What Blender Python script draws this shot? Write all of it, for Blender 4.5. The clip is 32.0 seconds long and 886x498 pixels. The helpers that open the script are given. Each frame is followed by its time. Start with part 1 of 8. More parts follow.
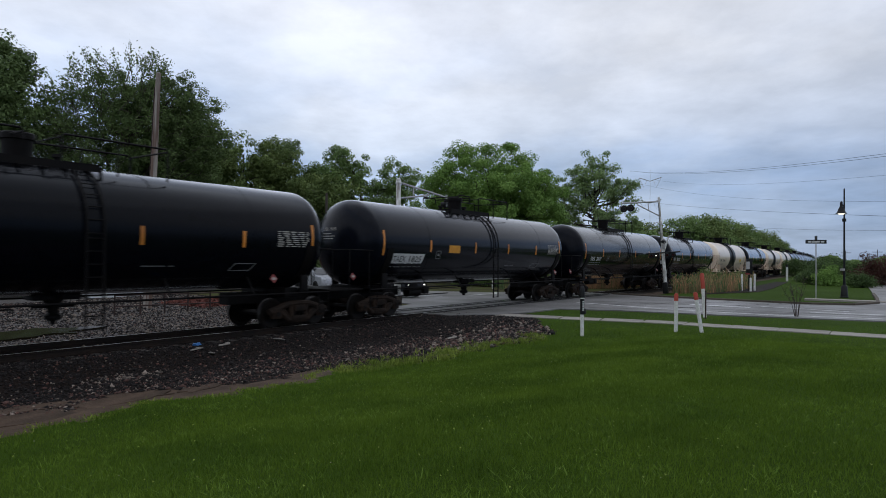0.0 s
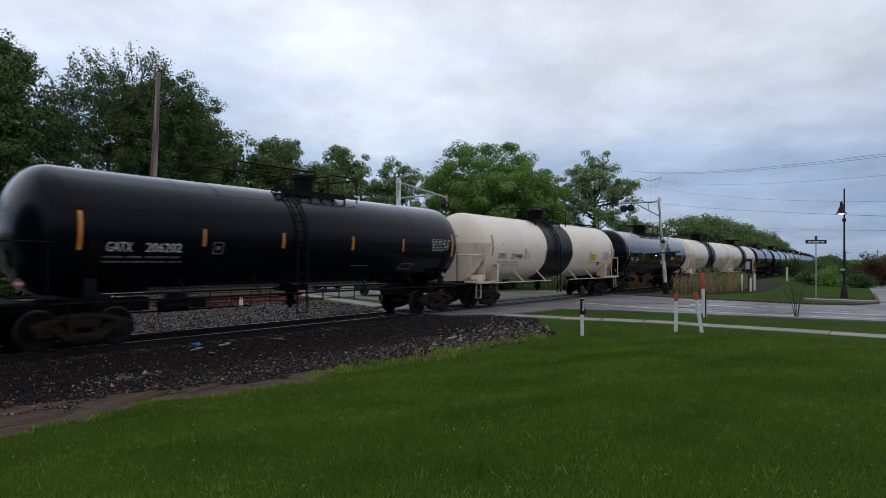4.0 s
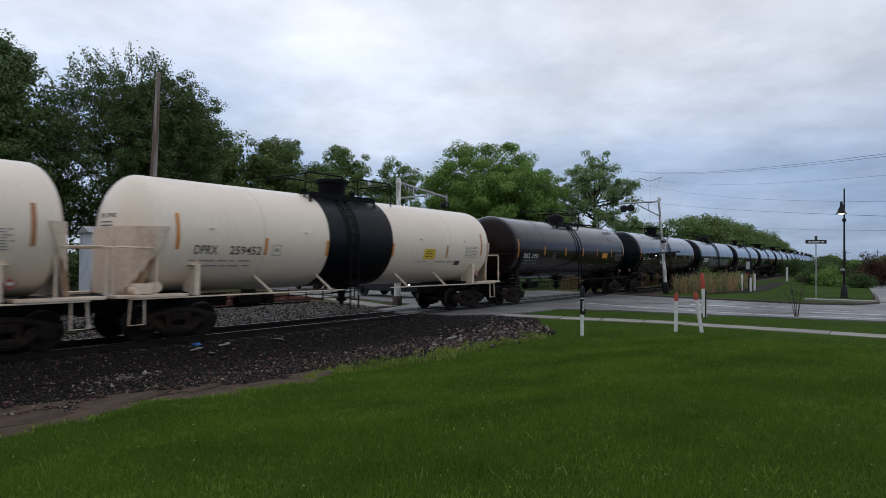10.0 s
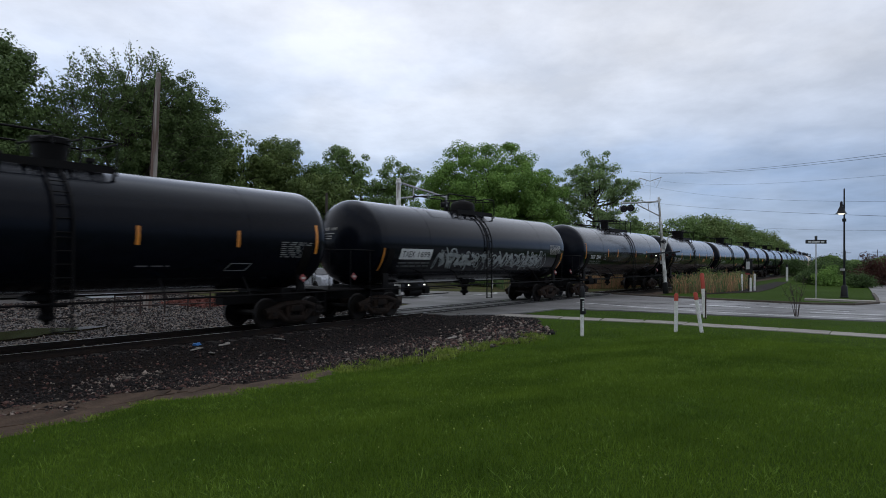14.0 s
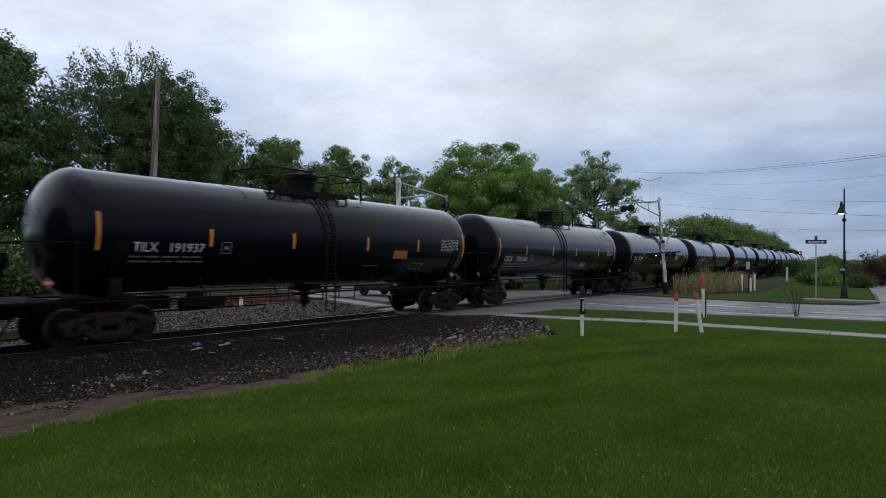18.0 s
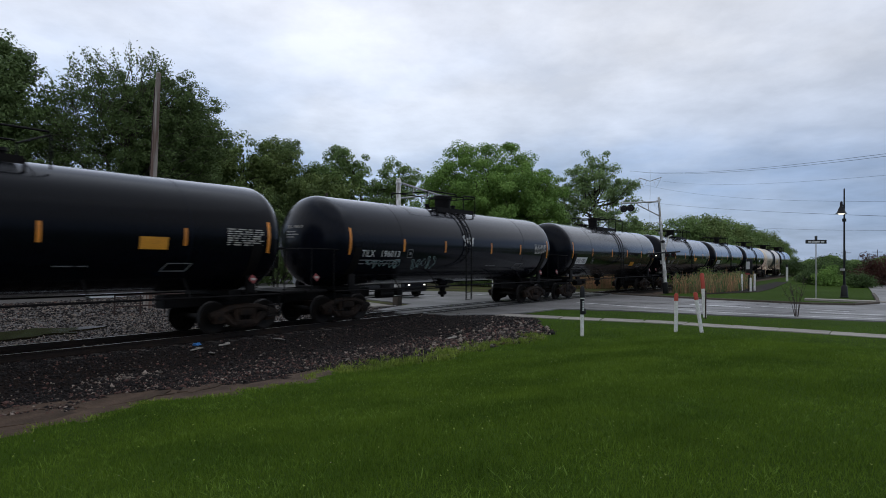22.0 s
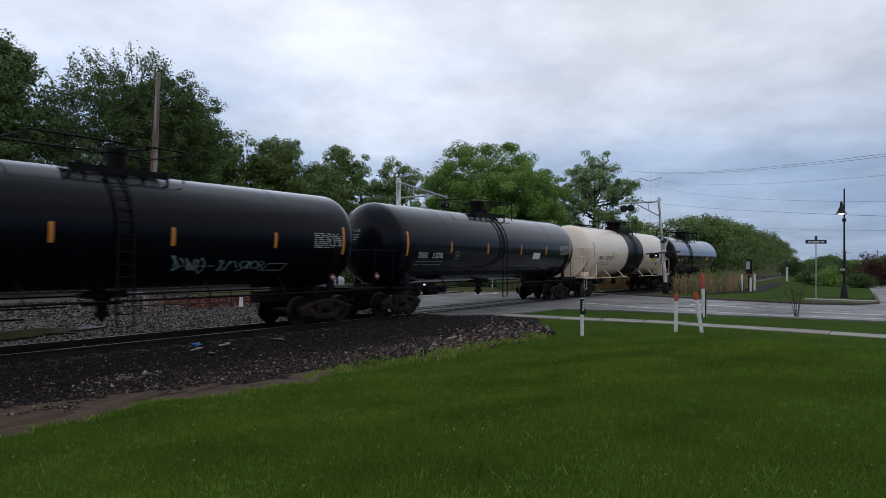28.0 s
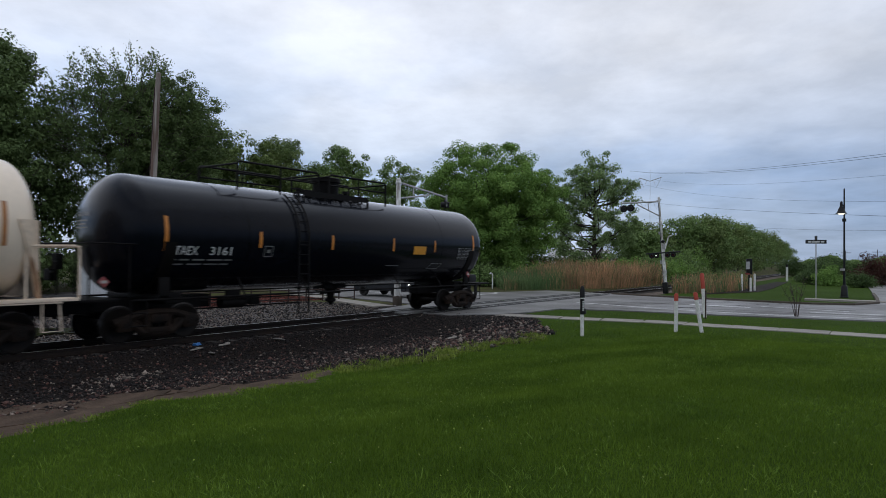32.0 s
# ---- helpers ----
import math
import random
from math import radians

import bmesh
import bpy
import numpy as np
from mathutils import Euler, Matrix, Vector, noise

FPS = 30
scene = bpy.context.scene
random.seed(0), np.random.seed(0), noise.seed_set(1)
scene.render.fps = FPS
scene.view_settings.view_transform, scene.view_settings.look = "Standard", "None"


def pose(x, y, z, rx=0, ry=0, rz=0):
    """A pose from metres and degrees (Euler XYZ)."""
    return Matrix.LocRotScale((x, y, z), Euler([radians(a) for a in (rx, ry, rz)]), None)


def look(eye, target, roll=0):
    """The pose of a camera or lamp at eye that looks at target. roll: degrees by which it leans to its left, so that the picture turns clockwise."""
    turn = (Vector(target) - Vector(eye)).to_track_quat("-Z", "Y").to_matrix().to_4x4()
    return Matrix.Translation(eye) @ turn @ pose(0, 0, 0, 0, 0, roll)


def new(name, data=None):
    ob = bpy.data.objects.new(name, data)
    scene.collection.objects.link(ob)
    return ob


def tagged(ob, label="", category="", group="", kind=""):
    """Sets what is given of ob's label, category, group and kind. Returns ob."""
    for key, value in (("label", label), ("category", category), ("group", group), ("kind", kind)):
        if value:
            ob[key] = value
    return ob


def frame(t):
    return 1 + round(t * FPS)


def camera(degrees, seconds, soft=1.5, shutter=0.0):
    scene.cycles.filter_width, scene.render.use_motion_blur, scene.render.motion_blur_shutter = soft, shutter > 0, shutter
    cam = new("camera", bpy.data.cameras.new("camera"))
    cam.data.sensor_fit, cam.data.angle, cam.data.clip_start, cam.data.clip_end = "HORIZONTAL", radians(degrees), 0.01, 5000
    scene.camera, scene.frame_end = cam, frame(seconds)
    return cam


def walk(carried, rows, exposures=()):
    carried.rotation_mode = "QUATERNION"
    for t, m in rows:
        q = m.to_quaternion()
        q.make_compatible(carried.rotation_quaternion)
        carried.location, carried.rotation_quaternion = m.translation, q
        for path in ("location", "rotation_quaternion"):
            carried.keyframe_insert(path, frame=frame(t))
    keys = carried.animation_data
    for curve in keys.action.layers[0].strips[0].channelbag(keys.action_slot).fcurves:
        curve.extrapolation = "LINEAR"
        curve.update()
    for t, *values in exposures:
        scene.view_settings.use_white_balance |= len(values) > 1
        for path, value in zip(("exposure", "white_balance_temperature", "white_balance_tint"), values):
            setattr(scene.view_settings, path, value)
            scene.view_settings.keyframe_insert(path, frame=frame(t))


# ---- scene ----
# x runs along the railway away from the viewer, y across it, z = 0 is the top of the rails.
SECONDS = 32.0
EYE = (0.0, 0.0, 2.19)
HEADING, PITCH = radians(36.03), radians(0.94)
AIM = (EYE[0] + math.cos(HEADING) * math.cos(PITCH), EYE[1] + math.sin(HEADING) * math.cos(PITCH), EYE[2] + math.sin(PITCH))
cam = camera(69.31, SECONDS, soft=0.9, shutter=0.25)
walk(cam, [(0.0, look(EYE, AIM, 0.58)), (SECONDS, look(EYE, AIM, 0.58))])

# ---- the line of the railway: a very wide arc ----
BEND = 2958.0
TRACK_Y = 16.83


def on_track(s, off=0.0, z=0.0):
    """A point s metres along the railway, off metres towards the lawn."""
    a = s / BEND
    return Vector(((BEND + off) * math.sin(a), TRACK_Y + BEND - (BEND + off) * math.cos(a), z))


def track_y(x):
    return TRACK_Y + x * x / (2 * BEND)


# ---- world, sun and exposure ----
def make_world():
    w = bpy.data.worlds.new("overcast_sky")
    scene.world = w
    w.use_nodes = True
    n, l = w.node_tree.nodes, w.node_tree.links
    n.clear()
    out = n.new("ShaderNodeOutputWorld")
    bg = n.new("ShaderNodeBackground")
    sky = n.new("ShaderNodeTexSky")
    sky.sky_type = "NISHITA"
    sky.sun_disc = False
    sky.sun_elevation, sky.sun_rotation = radians(68), radians(20)
    co = n.new("ShaderNodeTexCoord")
    sep = n.new("ShaderNodeSeparateXYZ")
    l.new(co.outputs["Generated"], sep.inputs[0])
    # the cloud deck is a plane overhead: divide the direction by its height
    up = n.new("ShaderNodeMath"); up.operation = "MAXIMUM"; up.inputs[1].default_value = 0.0
    l.new(sep.outputs["Z"], up.inputs[0])
    lift = n.new("ShaderNodeMath"); lift.operation = "ADD"; lift.inputs[1].default_value = 0.16
    l.new(up.outputs[0], lift.inputs[0])
    flat = n.new("ShaderNodeVectorMath"); flat.operation = "DIVIDE"
    comb = n.new("ShaderNodeCombineXYZ")
    for k in "XYZ":
        l.new(lift.outputs[0], comb.inputs[k])
    l.new(co.outputs["Generated"], flat.inputs[0])
    l.new(comb.outputs[0], flat.inputs[1])

    def cloud(scale, detail, rough, lo, hi, stretch):
        mp = n.new("ShaderNodeMapping"); mp.inputs["Scale"].default_value = stretch
        mp.inputs["Rotation"].default_value = (0, 0, radians(-35))
        l.new(flat.outputs[0], mp.inputs[0])
        t = n.new("ShaderNodeTexNoise"); t.inputs["Scale"].default_value = scale
        t.inputs["Detail"].default_value = detail; t.inputs["Roughness"].default_value = rough
        l.new(mp.outputs[0], t.inputs["Vector"])
        r = n.new("ShaderNodeMapRange"); r.inputs["From Min"].default_value = lo; r.inputs["From Max"].default_value = hi
        l.new(t.outputs["Fac"], r.inputs["Value"])
        return r

    big = cloud(0.62, 5.0, 0.55, 0.40, 0.64, (1, 1, 1))
    fine = cloud(1.7, 7.0, 0.60, 0.36, 0.66, (1, 1, 1))
    # deck colour: paler and warmer overhead, blue grey near the horizon
    ramp = n.new("ShaderNodeValToRGB")
    e = ramp.color_ramp.elements
    e[0].position, e[0].color = 0.0, (0.44, 0.525, 0.67, 1)
    e[1].position, e[1].color = 0.36, (0.70, 0.74, 0.84, 1)
    m1 = ramp.color_ramp.elements.new(0.13); m1.color = (0.300, 0.412, 0.618, 1)
    m2 = ramp.color_ramp.elements.new(0.24); m2.color = (0.455, 0.55, 0.735, 1)
    l.new(sep.outputs["Z"], ramp.inputs[0])
    mixa = n.new("ShaderNodeMixRGB"); mixa.inputs["Color2"].default_value = (0.86, 0.87, 0.91, 1)
    l.new(ramp.outputs[0], mixa.inputs["Color1"])
    amt = n.new("ShaderNodeMath"); amt.operation = "MULTIPLY"; amt.inputs[1].default_value = 0.75
    l.new(big.outputs[0], amt.inputs[0])
    thin = n.new("ShaderNodeMapRange"); thin.inputs["From Min"].default_value = 0.04; thin.inputs["From Max"].default_value = 0.30
    thin.inputs["To Min"].default_value = 0.25; thin.inputs["To Max"].default_value = 1.0
    l.new(sep.outputs["Z"], thin.inputs["Value"])
    both = n.new("ShaderNodeMath"); both.operation = "MULTIPLY"
    l.new(amt.outputs[0], both.inputs[0]); l.new(thin.outputs[0], both.inputs[1])
    l.new(both.outputs[0], mixa.inputs["Fac"])
    mixb = n.new("ShaderNodeMixRGB"); mixb.blend_type = "MULTIPLY"; mixb.inputs["Fac"].default_value = 0.9
    shade = n.new("ShaderNodeMapRange"); shade.inputs["To Min"].default_value = 0.80; shade.inputs["To Max"].default_value = 1.12
    l.new(fine.outputs[0], shade.inputs["Value"])
    l.new(mixa.outputs[0], mixb.inputs["Color1"]); l.new(shade.outputs[0], mixb.inputs["Color2"])
    add = n.new("ShaderNodeMixRGB"); add.blend_type = "ADD"; add.inputs["Fac"].default_value = 0.02
    l.new(mixb.outputs[0], add.inputs["Color1"]); l.new(sky.outputs[0], add.inputs["Color2"])
    # the deck thickens and darkens overhead
    dark = n.new("ShaderNodeMapRange"); dark.inputs["From Min"].default_value = 0.50; dark.inputs["From Max"].default_value = 0.88
    dark.inputs["To Min"].default_value = 0.0; dark.inputs["To Max"].default_value = 1.0
    l.new(sep.outputs["Z"], dark.inputs["Value"])
    # and is a little heavier down the line of the railway
    side = n.new("ShaderNodeVectorMath"); side.operation = "DOT_PRODUCT"; side.inputs[1].default_value = (0.59, -0.81, 0.0)
    l.new(co.outputs["Generated"], side.inputs[0])
    heavy = n.new("ShaderNodeMapRange"); heavy.inputs["From Min"].default_value = -0.1; heavy.inputs["From Max"].default_value = 0.6
    heavy.inputs["To Min"].default_value = 0.97; heavy.inputs["To Max"].default_value = 0.80
    l.new(side.outputs["Value"], heavy.inputs["Value"])
    # rain-blue bank low down on that side
    low = n.new("ShaderNodeMapRange"); low.inputs["From Min"].default_value = 0.30; low.inputs["From Max"].default_value = 0.05
    l.new(sep.outputs["Z"], low.inputs["Value"])
    far = n.new("ShaderNodeMapRange"); far.inputs["From Min"].default_value = 0.05; far.inputs["From Max"].default_value = 0.55
    l.new(side.outputs["Value"], far.inputs["Value"])
    rain = n.new("ShaderNodeMath"); rain.operation = "MULTIPLY"
    l.new(low.outputs[0], rain.inputs[0]); l.new(far.outputs[0], rain.inputs[1])
    bank = n.new("ShaderNodeMixRGB"); bank.inputs["Color1"].default_value = (1, 1, 1, 1); bank.inputs["Color2"].default_value = (0.70, 0.78, 0.90, 1)
    l.new(rain.outputs[0], bank.inputs["Fac"])
    banked = n.new("ShaderNodeMixRGB"); banked.blend_type = "MULTIPLY"; banked.inputs["Fac"].default_value = 1.0
    l.new(bank.outputs[0], banked.inputs["Color1"]); l.new(heavy.outputs[0], banked.inputs["Color2"])
    overhead = n.new("ShaderNodeMixRGB"); overhead.inputs["Color1"].default_value = (1, 1, 1, 1); overhead.inputs["Color2"].default_value = (0.66, 0.72, 0.80, 1)
    l.new(dark.outputs[0], overhead.inputs["Fac"])
    weigh = n.new("ShaderNodeMixRGB"); weigh.blend_type = "MULTIPLY"; weigh.inputs["Fac"].default_value = 1.0
    l.new(overhead.outputs[0], weigh.inputs["Color1"]); l.new(banked.outputs[0], weigh.inputs["Color2"])
    deck = n.new("ShaderNodeMixRGB"); deck.blend_type = "MULTIPLY"; deck.inputs["Fac"].default_value = 1.0
    l.new(add.outputs[0], deck.inputs["Color1"]); l.new(weigh.outputs[0], deck.inputs["Color2"])
    l.new(deck.outputs[0], bg.inputs["Color"])
    bg.inputs["Strength"].default_value = 1.08
    l.new(bg.outputs[0], out.inputs[0])
    sun = new("sun", bpy.data.lights.new("sun", "SUN"))
    sun.data.energy, sun.data.angle, sun.data.color = 0.55, radians(80), (0.97, 0.985, 1.0)
    sun.matrix_world = look((4, -8, 60), (0, 0, 0))


make_world()
scene.view_settings.exposure = 0.0


# ---- materials ----
def material(name):
    m = bpy.data.materials.new(name)
    m.use_nodes = True
    n, l = m.node_tree.nodes, m.node_tree.links
    return m, n, l, n["Principled BSDF"]


def surface(name, base, other=None, rough=0.6, metal=0.0, scale=1.0, fine=30.0, amount=0.6, bump=0.15, stretch=(1, 1, 1), spec=0.5, rand=0.0, island=0.0, rough_var=0.12, lo=0.35, hi=0.7, depth=0.02, grain=0.21, film=0.0):
    """Two scales of variation in colour and gloss, with fine relief."""
    m, n, l, p = material(name)
    other = other or tuple(c * 0.6 for c in base)
    co = n.new("ShaderNodeTexCoord")
    mp = n.new("ShaderNodeMapping"); mp.inputs["Scale"].default_value = stretch
    l.new(co.outputs["Object"], mp.inputs[0])
    a = n.new("ShaderNodeTexNoise"); a.inputs["Scale"].default_value = scale; a.inputs["Detail"].default_value = 5
    b = n.new("ShaderNodeTexNoise"); b.inputs["Scale"].default_value = fine; b.inputs["Detail"].default_value = 4
    l.new(mp.outputs[0], a.inputs["Vector"]); l.new(mp.outputs[0], b.inputs["Vector"])
    ra = n.new("ShaderNodeMapRange"); ra.inputs["From Min"].default_value = lo; ra.inputs["From Max"].default_value = hi
    l.new(a.outputs["Fac"], ra.inputs["Value"])
    mix = n.new("ShaderNodeMixRGB"); mix.inputs["Color1"].default_value = (*base, 1); mix.inputs["Color2"].default_value = (*other, 1)
    am = n.new("ShaderNodeMath"); am.operation = "MULTIPLY"; am.inputs[1].default_value = amount
    l.new(ra.outputs[0], am.inputs[0]); l.new(am.outputs[0], mix.inputs["Fac"])
    gr = n.new("ShaderNodeMapRange"); gr.inputs["From Min"].default_value = 0.3; gr.inputs["From Max"].default_value = 0.7
    gr.inputs["To Min"].default_value = 1 - grain; gr.inputs["To Max"].default_value = 1 + grain
    l.new(b.outputs["Fac"], gr.inputs["Value"])
    mul = n.new("ShaderNodeMixRGB"); mul.blend_type = "MULTIPLY"; mul.inputs["Fac"].default_value = 1.0
    l.new(mix.outputs[0], mul.inputs["Color1"]); l.new(gr.outputs[0], mul.inputs["Color2"])
    last = mul
    for value, node, sock in ((rand, "ShaderNodeObjectInfo", "Random"), (island, "ShaderNodeNewGeometry", "Random Per Island")):
        if value:
            oi = n.new(node)
            rr = n.new("ShaderNodeMapRange"); rr.inputs["To Min"].default_value = 1 - value; rr.inputs["To Max"].default_value = 1 + value
            l.new(oi.outputs[sock], rr.inputs["Value"])
            mm = n.new("ShaderNodeMixRGB"); mm.blend_type = "MULTIPLY"; mm.inputs["Fac"].default_value = 1.0
            l.new(last.outputs[0], mm.inputs["Color1"]); l.new(rr.outputs[0], mm.inputs["Color2"])
            last = mm
    l.new(last.outputs[0], p.inputs["Base Color"])
    rg = n.new("ShaderNodeMapRange"); rg.inputs["To Min"].default_value = max(0.02, rough - rough_var); rg.inputs["To Max"].default_value = min(1, rough + rough_var)
    l.new(a.outputs["Fac"], rg.inputs["Value"]); l.new(rg.outputs[0], p.inputs["Roughness"])
    p.inputs["Metallic"].default_value = metal
    p.inputs["Specular IOR Level"].default_value = spec
    if film:
        # wet clear coat: gloss that grows towards grazing views
        lw = n.new("ShaderNodeLayerWeight"); lw.inputs["Blend"].default_value = 0.5
        po = n.new("ShaderNodeMath"); po.operation = "POWER"; po.inputs[1].default_value = 5.0
        l.new(lw.outputs["Facing"], po.inputs[0])
        we = n.new("ShaderNodeMath"); we.operation = "MULTIPLY"; we.inputs[1].default_value = film; we.use_clamp = True
        l.new(po.outputs[0], we.inputs[0])
        gl = n.new("ShaderNodeBsdfGlossy"); gl.inputs["Roughness"].default_value = 0.14; gl.inputs["Color"].default_value = (0.90, 0.94, 1.0, 1)
        wet = n.new("ShaderNodeMixShader")
        l.new(we.outputs[0], wet.inputs[0]); l.new(p.outputs[0], wet.inputs[1]); l.new(gl.outputs[0], wet.inputs[2])
        l.new(wet.outputs[0], n["Material Output"].inputs["Surface"])
    if bump:
        bm_ = n.new("ShaderNodeBump"); bm_.inputs["Strength"].default_value = bump; bm_.inputs["Distance"].default_value = depth
        l.new(b.outputs["Fac"], bm_.inputs["Height"]); l.new(bm_.outputs[0], p.inputs["Normal"])
    return m


def foliage(name, dark, light, sheen=0.62, through_leaf=0.26):
    m, n, l, p = material(name)
    g = n.new("ShaderNodeNewGeometry")
    co = n.new("ShaderNodeTexCoord")
    t = n.new("ShaderNodeTexNoise"); t.inputs["Scale"].default_value = 0.55; t.inputs["Detail"].default_value = 3
    l.new(co.outputs["Object"], t.inputs["Vector"])
    s = n.new("ShaderNodeMath"); s.operation = "ADD"
    h = n.new("ShaderNodeMath"); h.operation = "MULTIPLY"; h.inputs[1].default_value = 0.55
    l.new(g.outputs["Random Per Island"], h.inputs[0])
    r = n.new("ShaderNodeMapRange"); r.inputs["From Min"].default_value = 0.3; r.inputs["From Max"].default_value = 0.7; r.inputs["To Max"].default_value = 0.5
    l.new(t.outputs["Fac"], r.inputs["Value"])
    l.new(h.outputs[0], s.inputs[0]); l.new(r.outputs[0], s.inputs[1])
    mix = n.new("ShaderNodeMixRGB"); mix.inputs["Color1"].default_value = (*dark, 1); mix.inputs["Color2"].default_value = (*light, 1)
    l.new(s.outputs[0], mix.inputs["Fac"])
    l.new(mix.outputs[0], p.inputs["Base Color"])
    p.inputs["Roughness"].default_value = sheen
    p.inputs["Specular IOR Level"].default_value = 0.16
    tr = n.new("ShaderNodeBsdfTranslucent")
    l.new(mix.outputs[0], tr.inputs["Color"])
    ms = n.new("ShaderNodeMixShader"); ms.inputs[0].default_value = through_leaf
    l.new(p.outputs[0], ms.inputs[1]); l.new(tr.outputs[0], ms.inputs[2])
    l.new(ms.outputs[0], n["Material Output"].inputs["Surface"])
    return m


def glow(name, colour, power):
    m, n, l, p = material(name)
    p.inputs["Base Color"].default_value = (*colour, 1)
    p.inputs["Emission Color"].default_value = (*colour, 1)
    p.inputs["Emission Strength"].default_value = power
    return m


